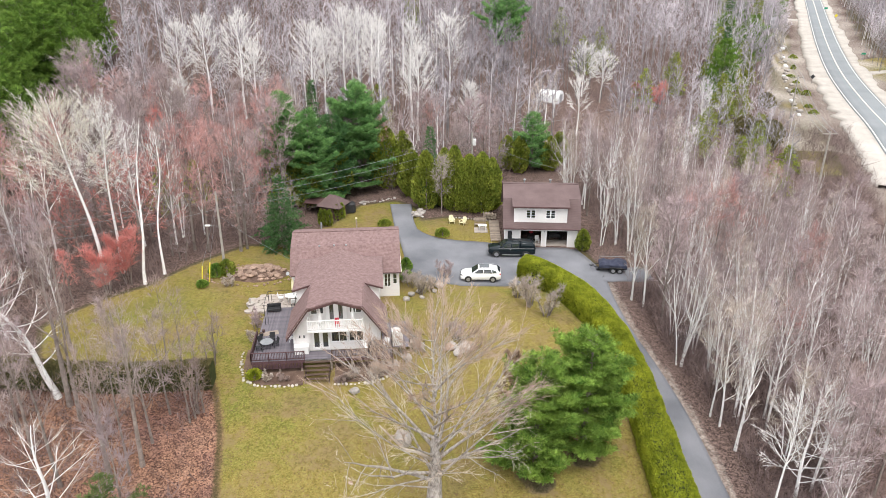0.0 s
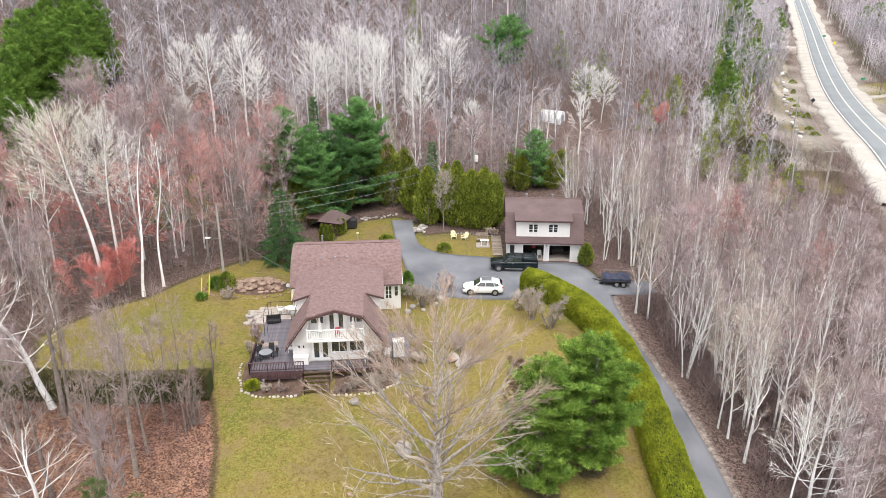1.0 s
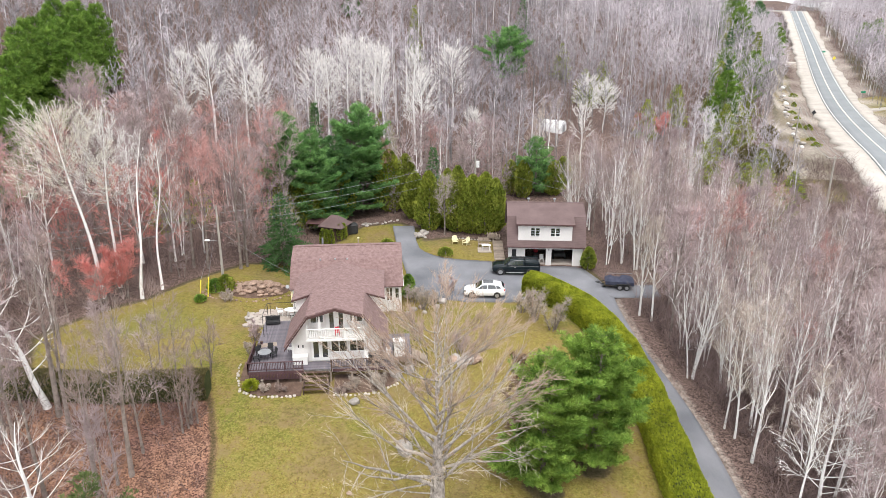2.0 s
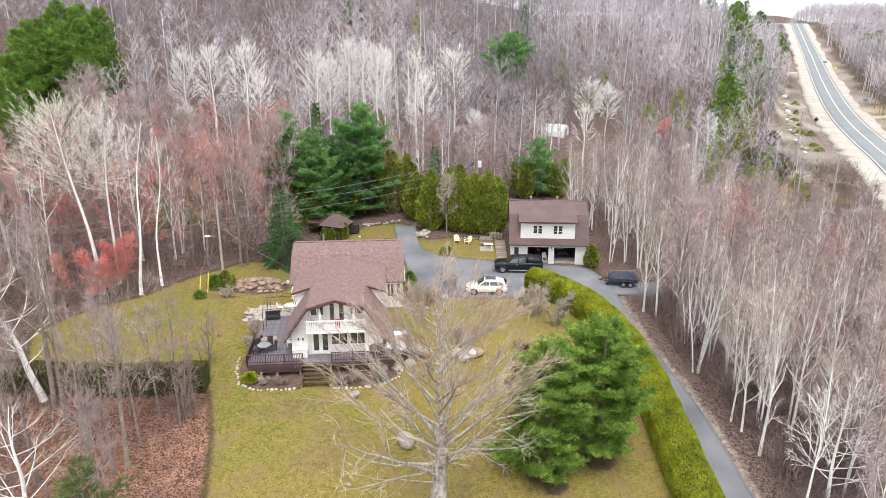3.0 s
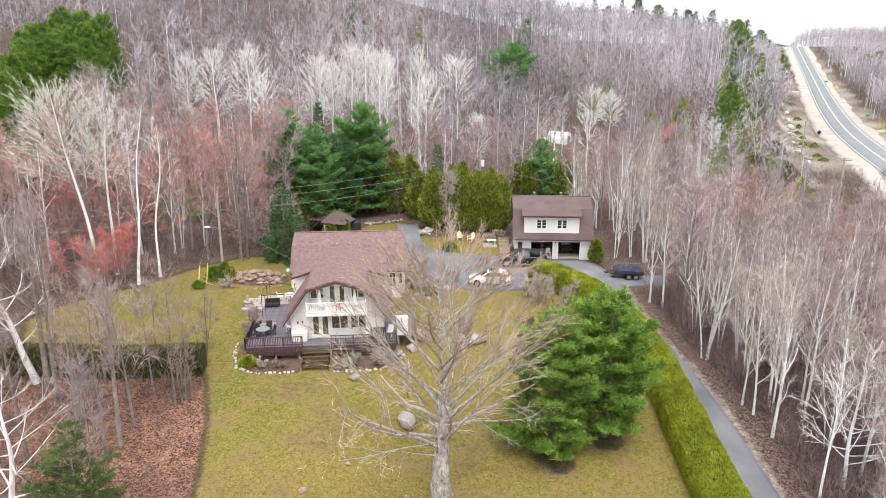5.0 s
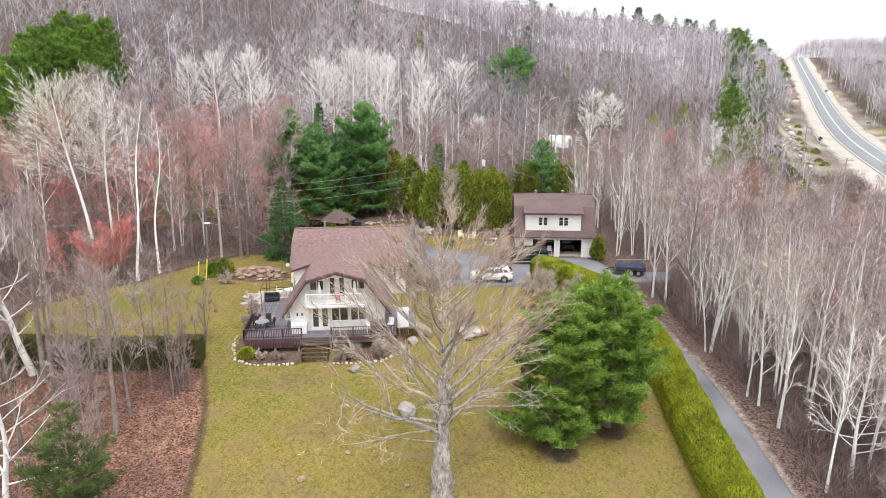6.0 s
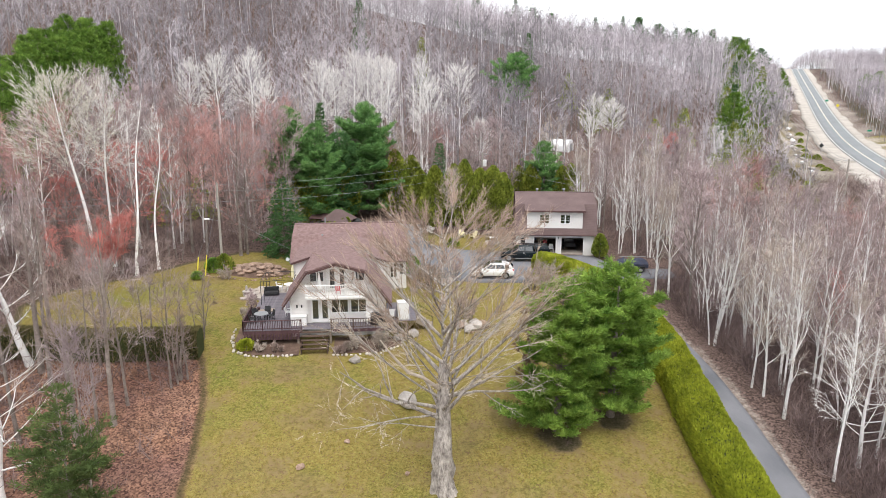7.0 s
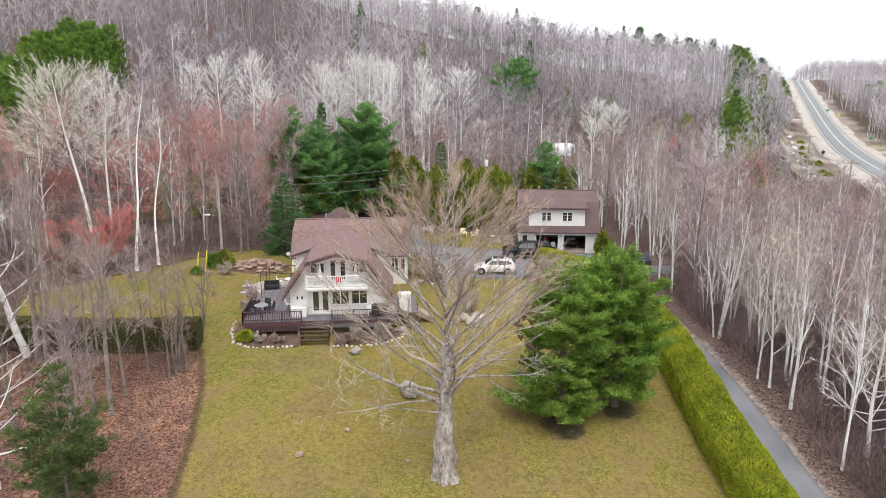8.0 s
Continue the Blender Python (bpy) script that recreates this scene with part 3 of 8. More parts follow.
def shoulder(inner, outer, label):
    """A gravel strip beside the road with a ragged outer edge."""
    line = [p for p in ROADC if p[1] > 112]
    a = offset(line, inner)
    ragged = []
    for i, (p, q) in enumerate(zip(line, offset(line, outer))):
        f = 1 + 0.2 * noise.noise(Vector((i * 0.37, outer, 0))) + 0.1 * noise.noise(Vector((i * 1.7, outer, 4)))
        ragged.append((p[0] + (q[0] - p[0]) * f, p[1] + (q[1] - p[1]) * f))
    left, right = (ragged, a) if outer < 0 else (a, ragged)
    ribbon("road_shoulder", left, right, 0.0, M_GRAVEL, label, "road shoulder", 3, 5.0, lambda x, y: road_z(y), 0.8)


shoulder(-4.2, -9.0, "pale gravel shoulder beside the road")
shoulder(4.2, 7.4, "pale gravel shoulder beside the road")
# ---- trees ----
def turned(d, ang, az, rng):
    """The direction d tipped by ang towards azimuth az about it."""
    u = d.cross(Vector((0.3, 0.9, 0.1))).normalized()
    w = d.cross(u)
    return (d * math.cos(ang) + (u * math.cos(az) + w * math.sin(az)) * math.sin(ang)).normalized()


def blade(tw, p, d, length, width, rng):
    s = d.cross(Vector((rng.uniform(-1, 1), rng.uniform(-1, 1), rng.uniform(-1, 1)))).normalized() * width * 0.5
    bend = Vector((rng.uniform(-1, 1), rng.uniform(-1, 1), rng.uniform(-0.4, 1))) * length * 0.12
    o = len(tw.v)
    tw.v += [tuple(p - s), tuple(p + s), tuple(p + d * length + bend)]
    tw.f.append((o, o + 1, o + 2))


def limb(wood, tw, p, d, length, r, level, rng, s):
    """A branch with its side branches down to twigs; s: the kind's numbers."""
    n = (6, 4, 3)[min(level, 2)]
    pts, rad, q, e = [p.copy()], [r], p.copy(), d.copy()
    for i in range(n):
        e = (e + Vector((rng.uniform(-1, 1), rng.uniform(-1, 1), rng.uniform(-0.6, 0.8))) * s["wild"] + Vector((0, 0, s["rise"])) / n).normalized()
        q = q + e * (length / n)
        pts.append(q.copy())
        rad.append(max(r * (1 - 0.85 * (i + 1) / n), 0.006))
    if r <= 0.008:
        pass
    elif r <= 0.022:
        # thin branches: a narrow ribbon
        side = e.cross(Vector((rng.uniform(-1, 1), rng.uniform(-1, 1), 0.3))).normalized()
        o = len(wood.v)
        for q1, r1 in zip(pts, rad):
            wood.v += [tuple(q1 - side * r1), tuple(q1 + side * r1)]
        wood.f += [(o + 2 * i, o + 2 * i + 1, o + 2 * i + 3, o + 2 * i + 2) for i in range(n)]
    else:
        wood.tube(pts, rad, (6, 4, 3)[min(level, 2)] if r > 0.03 else 3, cap=False)

    def at(f):
        k = min(int(f * n), n - 1)
        return pts[k].lerp(pts[k + 1], f * n - k), (pts[k + 1] - pts[k]).normalized(), rad[k]

    if level < s["levels"]:
        kids = s["kids"][level]
        for i in range(kids):
            f = s["bare"] + (1 - s["bare"]) * (i + rng.random()) / kids
            b, bd, br = at(min(f, 0.99))
            limb(wood, tw, b, turned(bd, rng.uniform(0.45, 0.95), rng.uniform(0, 6.28), rng), length * rng.uniform(0.32, 0.55) * (1.15 - 0.5 * f), br * 0.55, level + 1, rng, s)
    for i in range(s["twigs"] if level else s["twigs"] // 2):
        b, bd, br = at(rng.uniform(0.25, 1.0))
        blade(tw, b, turned(bd, rng.uniform(0.2, 0.9), rng.uniform(0, 6.28), rng), rng.uniform(0.5, 1.2) * s["twig_l"], s["twig_w"], rng)


def bare_tree_meshes(seed, h, r, s):
    """Wood and twigs of a leafless tree of height h on the origin."""
    rng = random.Random(seed)
    wood, tw = MB(), MB()
    for k in range(s["stems"]):
        az = rng.uniform(0, 6.28)
        lean = s["lean"] * rng.uniform(0.5, 1.2)
        hh = h * (1 if k == 0 else rng.uniform(0.7, 0.98))
        rr = r * (1 if k == 0 else rng.uniform(0.6, 0.9))
        off = Vector((math.cos(az), math.sin(az), 0)) * (0.25 * (s["stems"] > 1))
        n = 10
        wob1, wob2 = rng.uniform(0, 6.28), rng.uniform(0, 6.28)
        pts, rad = [], []
        for i in range(n + 1):
            f = i / n
            sway = s["wild"] * 0.9 * f
            pts.append(off + Vector((math.cos(az) * lean * f * hh + math.sin(f * 5 + wob1) * sway, math.sin(az) * lean * f * hh + math.sin(f * 6 + wob2) * sway, f * hh - (0.3 if i == 0 else 0))))
            rad.append(rr * (1.25 if i == 0 else 1.0 - 0.93 * f ** 1.1))
        wood.tube(pts, rad, s.get("sides", 7), cap=False)
        limbs = max(2, int(s["limbs"] / (1 if k == 0 else 1.5)))
        for i in range(limbs):
            f = s["crown"] + (0.97 - s["crown"]) * (i + rng.random() * 0.8) / limbs
            j = min(int(f * n), n - 1)
            p = pts[j].lerp(pts[j + 1], f * n - j)
            a = i * 2.4 + rng.uniform(-0.5, 0.5)
            g = (f - s["crown"]) / (1 - s["crown"])
            length = hh * s["spread"] * (0.55 + 0.9 * g * (1 - g) * 2) * (1.0 - 0.45 * g) * rng.uniform(0.75, 1.2)
            el = s["rise0"] + 0.35 * g
            d = Vector((math.cos(a) * math.cos(el), math.sin(a) * math.cos(el), math.sin(el)))
            limb(wood, tw, p, d, length, rad[j] * s.get("limb_r", 0.45), 0, rng, s)
    return wood, tw


BIRCH = dict(stems=1, lean=0.05, wild=0.2, rise=0.4, rise0=0.95, levels=2, kids=(5, 3), bare=0.15, twigs=3, twig_l=0.8, twig_w=0.034, crown=0.2, spread=0.33, limbs=13, limb_r=0.55)
BIRCH_CLUMP = dict(BIRCH, stems=4, lean=0.15, limbs=12, twigs=2, kids=(5, 3), crown=0.2, spread=0.33)
MAPLE = dict(stems=1, lean=0.04, wild=0.14, rise=0.35, rise0=0.8, levels=2, kids=(5, 3), bare=0.2, twigs=3, twig_l=1.0, twig_w=0.042, crown=0.3, spread=0.33, limbs=14)
THICKET = dict(stems=4, lean=0.18, wild=0.2, rise=0.3, rise0=0.8, levels=1, kids=(4,), bare=0.2, twigs=4, twig_l=0.8, twig_w=0.04, crown=0.2, spread=0.3, limbs=9, sides=5)
# trees whose limbs fan out into a domed crown
DOME = dict(base=0.5, width=4.4, mains=60, subs=11, fine=6, twigs=6, twig_l=0.65, twig_w=0.03, limb_r=0.2, full=0.85, taper=0.75, sweep=0.2, sway=0.5)
SLIMDOME = dict(DOME, base=0.47, width=2.9, mains=36)
WHITEFAN = dict(DOME, white=True, base=0.34, width=2.9, mains=34, subs=9, fine=4, twigs=4, twig_l=0.9, twig_w=0.058, limb_r=0.26, taper=1.0, sweep=0.05, sway=0.6)
MAPLEFAN = dict(DOME, base=0.16, width=3.9, mains=46, subs=9, fine=5, twigs=4, twig_w=0.034, limb_r=0.24, sweep=0.1)
CROOKED = dict(DOME, base=0.4, width=1.9, mains=16, subs=6, fine=4, twigs=3, limb_r=0.4, sway=1.3)
REDBUSH = dict(THICKET, stems=7, lean=0.3, twigs=9, limbs=11, kids=(5,), twig_l=1.0, twig_w=0.042)


def fan_tree_meshes(seed, h, r, s, lean=(0.0, 0.0)):
    """A tree whose limbs sweep out from the trunk to a domed crown."""
    rng = random.Random(seed)
    wood, boughs, tw = MB(), MB(), MB()
    w1, w2 = rng.uniform(0, 6.28), rng.uniform(0, 6.28)

    def stem(f):
        sway = s["sway"] * f * (1.1 - f)
        return Vector((lean[0] * f ** 1.3 + math.sin(f * 7 + w1) * sway, lean[1] * f ** 1.3 + math.sin(f * 6 + w2) * sway, f * h))

    n = 12
    fs = [0.96 * i / n for i in range(n + 1)]
    pts = [stem(f) for f in fs]
    pts[0].z -= 0.4
    wood.tube(pts, [r * (1.3 if i == 0 else 1.0 - 0.95 * f ** s["taper"]) for i, f in enumerate(fs)], 8, cap=False)
    mid = stem(s["base"] + (1 - s["base"]) * 0.4)
    up = h - mid.z
    for i in range(s["mains"]):
        g = (i + rng.random()) / s["mains"]
        e0 = s.get("emin", -0.35)
        a, e = i * 2.4 + rng.uniform(-0.4, 0.4), e0 + (1.4 - e0) * g
        f = s["base"] * 0.85 + (0.88 - s["base"] * 0.85) * g ** 0.9
        p0, rr = stem(f), r * (1 - 0.95 * f ** s["taper"])
        p2 = mid + Vector((math.cos(a) * math.cos(e) ** s["full"] * s["width"], math.sin(a) * math.cos(e) ** s["full"] * s["width"], math.sin(e) * up)) * rng.uniform(0.72, 1.03)
        if p2.z < p0.z:
            p2.z = p0.z + rng.uniform(-0.3, 0.6)
        L = (p2 - p0).length
        out = Vector((math.cos(a), math.sin(a), 0))
        p1 = p0.lerp(p2, 0.5) + out * L * s["sweep"] + Vector((rng.uniform(-1, 1), rng.uniform(-1, 1), rng.uniform(-1, 0.6))) * L * 0.16

        def at(u):
            return p0 * (1 - u) ** 2 + p1 * 2 * u * (1 - u) + p2 * u * u

        m = 6
        lp = [at(k / m) for k in range(m + 1)]
        lr = max(0.022, rr * s["limb_r"] * rng.uniform(s.get("thin", 0.7), 1.0))
        boughs.tube(lp, [max(0.012, lr * (1 - 0.85 * (k / m) ** 0.7)) for k in range(m + 1)], 4, cap=False)
        for j in range(s["subs"]):
            u = s.get("bare", 0.25) + (1 - s.get("bare", 0.25)) * (j + rng.random()) / s["subs"]
            q = at(min(u, 1.0))
            d = ((p2 - p0).normalized() * 0.9 + (q - mid).normalized() * 0.5 + Vector((rng.uniform(-1, 1), rng.uniform(-1, 1), rng.uniform(-0.3, 0.8))) * 0.75).normalized()
            l2 = L * rng.uniform(0.16, 0.34) * (1.15 - 0.45 * u) + 0.25
            bend = Vector((rng.uniform(-1, 1), rng.uniform(-1, 1), rng.uniform(0, 1))) * l2 * 0.12
            e1, e2 = q + d * l2 * 0.5 + bend, q + d * l2 + bend * 2
            side = d.cross(Vector((rng.uniform(-1, 1), rng.uniform(-1, 1), 0.3))).normalized() * max(0.013, lr * 0.25)
            o = len(boughs.v)
            boughs.v += [tuple(q - side), tuple(q + side), tuple(e1 - side * 0.7), tuple(e1 + side * 0.7), tuple(e2)]
            boughs.f += [(o, o + 1, o + 3, o + 2), (o + 2, o + 3, o + 4)]
            for k in range(s["fine"]):
                v = rng.uniform(0.2, 1.0)
                b = q.lerp(e2, v)
                d3 = turned(d, rng.uniform(0.2, 0.85), rng.uniform(0, 6.28), rng)
                blade(tw, b, d3, l2 * rng.uniform(0.3, 0.6), s["twig_w"], rng)
            for k in range(s["twigs"]):
                blade(tw, e1.lerp(e2, rng.random()), turned(d, rng.uniform(0.1, 0.7), rng.uniform(0, 6.28), rng), rng.uniform(0.5, 1.1) * s["twig_l"], s["twig_w"] * 0.8, rng)
    return wood, boughs, tw


def make_tree(name, seed, h, r, s, bark, twig, label, category="tree", group="", at=None, yaw=0.0, tip=0.0, lean=(0.0, 0.0)):
    t = thing(name, label=label, category=category, group=group)
    if "mains" in s:
        wood, boughs, tw = fan_tree_meshes(seed, h, r, s, lean)
        raw_mb("branchwork", boughs, M_BIRCH_LIMB if bark is M_BIRCH and not s.get("white") else bark, t, True)
    else:
        wood, tw = bare_tree_meshes(seed, h, r, s)
    raw_mb("trunk", wood, bark, t, True)
    raw_mb("crown", tw, twig, t)
    if at is not None:
        t.matrix_basis = placed(at[0], at[1], yaw, 1.0, tip)
    return t


def raw_mb(name, mb, mat, parent, smooth=False):
    me = bpy.data.meshes.new(name)
    me.from_pydata(mb.v, [], mb.f)
    me.materials.append(mat)
    if smooth:
        me.shade_smooth()
    ob = new(name, me)
    ob.parent = parent
    return ob


def ground_z(x, y):
    bump = noise.noise(Vector((x * 0.11, y * 0.11, 0))) * 0.22 + noise.noise(Vector((x * 0.4, y * 0.4, 5))) * 0.05
    bump += sstep(60, 160, math.hypot(x, y - 70)) * 2.2 * noise.noise(Vector((x * 0.02, y * 0.02, 3)))
    dr = line_distance(x, y, ROAD) if x > 20 else 99
    bump *= sstep(6, 30, dr) * (0.25 if -20 < x < 24 and 66 < y < 99 else 1.0)
    return height(x, y) + bump - 0.5 * (1 - sstep(9.0, 13.0, dr))


def placed(x, y, yaw=0.0, k=1.0, tip=0.0, tip_to=0.0, sink=0.08):
    return pose(x, y, ground_z(x, y) - sink, 0, 0, yaw) @ Matrix.Rotation(tip, 4, Vector((math.sin(tip_to), -math.cos(tip_to), 0))) @ Matrix.Scale(k, 4)


def place(t, x, y, yaw=0.0, k=1.0):
    t.matrix_basis = placed(x, y, yaw, k)


gravel_track([(138, 345), (150, 344), (160, 343), (167, 341)], 5.0)
gravel_track([(127, 224), (138, 223.5), (152, 221), (178, 216)], 4.0)


# conifers
def needles_at(mb, p, d, rng, size, n, thin=0.16):
    for _ in range(n):
        e = (d * 0.8 + Vector((rng.uniform(-1, 1), rng.uniform(-1, 1), rng.uniform(-0.5, 0.9)))).normalized()
        s = e.cross(Vector((rng.uniform(-1, 1), rng.uniform(-1, 1), rng.uniform(-1, 1)))).normalized() * size * thin
        o = len(mb.v)
        mb.v += [tuple(p - s), tuple(p + s), tuple(p + e * size)]
        mb.f.append((o, o + 1, o + 2))


def puff(mb, p, d, rng, size, n):
    """A tuft of long needles round one point."""
    o = len(mb.v)
    mb.v.append(tuple(p))
    for i in range(n):
        e = (d * 0.7 + Vector((rng.uniform(-1, 1), rng.uniform(-1, 1), rng.uniform(-0.35, 1.05)))).normalized()
        s = e.cross(Vector((rng.uniform(-1, 1), rng.uniform(-1, 1), rng.uniform(-1, 1)))).normalized() * size * 0.07
        q = p + e * size * rng.uniform(0.75, 1.15)
        mb.v += [tuple(q - s), tuple(q + s)]
        mb.f.append((o, o + 1 + 2 * i, o + 2 + 2 * i))


def conifer_meshes(seed, h, width, kind, r, first, q=1.0, lop=0.0):
    """Trunk and needles; q: fineness; lop: unevenness of the outline."""
    rng = random.Random(seed)
    wood, leaf = MB(), MB()
    wood.tube([(0, 0, -0.3), (rng.uniform(-.1, .1), 0, h * 0.4), (rng.uniform(-.15, .15), rng.uniform(-.1, .1), h * 0.97)], [r * 1.2, r * 0.75, 0.02], 7)
    pine = kind == "pine"
    z = h * first
    gap = (0.5 if pine else 0.34) / (0.55 + 0.45 * q)
    while z < h * 0.985:
        f = (z - h * first) / (h * (1 - first))
        if pine:
            reach = width * (0.72 + 0.38 * math.sin(min(1, f * 1.3) * 2.2)) * (1 - f ** 2.4) + 0.3
        else:
            reach = width * (1 - f) ** 0.85 + 0.12
        n = 5 if pine else 7
        a0 = rng.uniform(0, 6.28)
        for k in range(n):
            a = a0 + 6.28 * k / n + rng.uniform(-0.4, 0.4)
            uneven = 1 + lop * 1.3 * noise.noise(Vector((math.cos(a) * 1.3 + seed, math.sin(a) * 1.3, z * 0.35)))
            L = reach * rng.uniform(0.75, 1.12) * uneven
            sl = rng.uniform(-0.05, 0.3) + 0.5 * f if pine else -0.25 + 0.5 * f
            d = Vector((math.cos(a), math.sin(a), sl)).normalized()
            p0 = Vector((0, 0, z + rng.uniform(-0.2, 0.2)))
            up = Vector((0, 0, (0.16 if pine else -0.06) * L))
            wood.tube([p0, p0 + d * L * 0.5, p0 + d * L + up], [max(0.015, r * 0.22 * (1 - f)), 0.015, 0.006], 3, cap=False)
            m = max(2, int(L / (0.34 if pine else 0.3) * (0.6 + 0.4 * q)))
            for i in range(m):
                g = 0.2 + 0.8 * (i + 0.5 * rng.random() + 0.5) / m
                q0 = p0 + d * (L * g) + up * g * g
                for s in (-1, 1):
                    sd = (Vector((-d.y, d.x, 0)) * s * rng.uniform(0.5, 1.0) + d * 0.7 + Vector((0, 0, 0.15))).normalized()
                    sl2 = L * 0.34 * (1.2 - g) + 0.18
                    c = max(1, int(sl2 / (0.2 if pine else 0.24) * q))
                    for j in range(c):
                        if pine:
                            puff(leaf, q0 + sd * sl2 * (j + rng.random()) / c + Vector((0, 0, rng.uniform(-0.08, 0.12))), (sd + d).normalized(), rng, 0.4 / (0.4 + 0.6 * q), 15)
                            continue
                        needles_at(leaf, q0 + sd * sl2 * (j + rng.random()) / c, sd, rng, 0.28 / (0.55 + 0.45 * q), 4, 0.12 if q > 1 else 0.16)
        z += gap * rng.uniform(0.75, 1.25)
    return wood, leaf


def conifer(name, seed, h, width, kind, label, at, needles, r=0.2, first=0.12, group="", q=0.6, lop=0.35, tip=0.0, tip_to=0.0, keep=1.0):
    t = thing(name, label=label, category="tree", group=group)
    wood, leaf = conifer_meshes(seed, h, width, kind, r, first, q, lop)
    if keep < 1:
        # thin growth: gaps between the tufts
        pick = random.Random(seed)
        leaf.f = [f for i in range(0, len(leaf.f), 15) if pick.random() < keep for f in leaf.f[i:i + 15]]
    raw_mb("trunk", wood, M_BARK, t, True)
    raw_mb("foliage", leaf, needles, t)
    t.matrix_basis = placed(at[0], at[1], seed * 53 % 360, 1.0, tip, tip_to)
    return t


def cedar(name, seed, h, width, label, at, mat=None, count=3600, group="", category="tree"):
    """A dense arborvitae: upright fronds in a ragged, pointed oval."""
    rng = random.Random(seed)
    t = thing(name, label=label, category=category, group=group)
    wood, leaf = MB(), MB()
    wood.tube([(0, 0, -0.2), (0.05, 0, h * 0.5), (0, 0, h * 0.95)], [0.12, 0.07, 0.02], 6)
    for i in range(count):
        f = rng.random() ** 0.85
        a = rng.uniform(0, 6.28)
        prof = (min(1, (f + 0.06) * 4.0) ** 0.6) * (1 - f ** 3.0) ** 0.8
        lump = 1 + 0.3 * noise.noise(Vector((math.cos(a) * 2.2, math.sin(a) * 2.2, f * h * 0.45 + seed))) + 0.12 * noise.noise(Vector((math.cos(a) * 4, math.sin(a) * 4, f * h * 1.6 + seed)))
        rr = width * prof * lump * (1 - 0.45 * rng.random() ** 2)
        p = Vector((math.cos(a) * rr, math.sin(a) * rr, 0.1 + f * (h - 0.1)))
        d = Vector((math.cos(a) * 0.55, math.sin(a) * 0.55, 0.8 + rng.uniform(-0.3, 0.4))).normalized()
        k = rng.uniform(0.22, 0.42) * min(1.0, 0.5 + h / 10)
        sd = d.cross(Vector((rng.uniform(-1, 1), rng.uniform(-1, 1), 0.2))).normalized() * k * 0.4
        o = len(leaf.v)
        leaf.v += [tuple(p - sd), tuple(p + sd), tuple(p + d * k + sd * 0.4), tuple(p + d * k * 0.9 - sd * 0.5)]
        leaf.f.append((o, o + 1, o + 2, o + 3))
    raw_mb("trunk", wood, M_BARK, t)
    raw_mb("foliage", leaf, mat or M_CEDAR, t)
    place(t, *at)
    return t


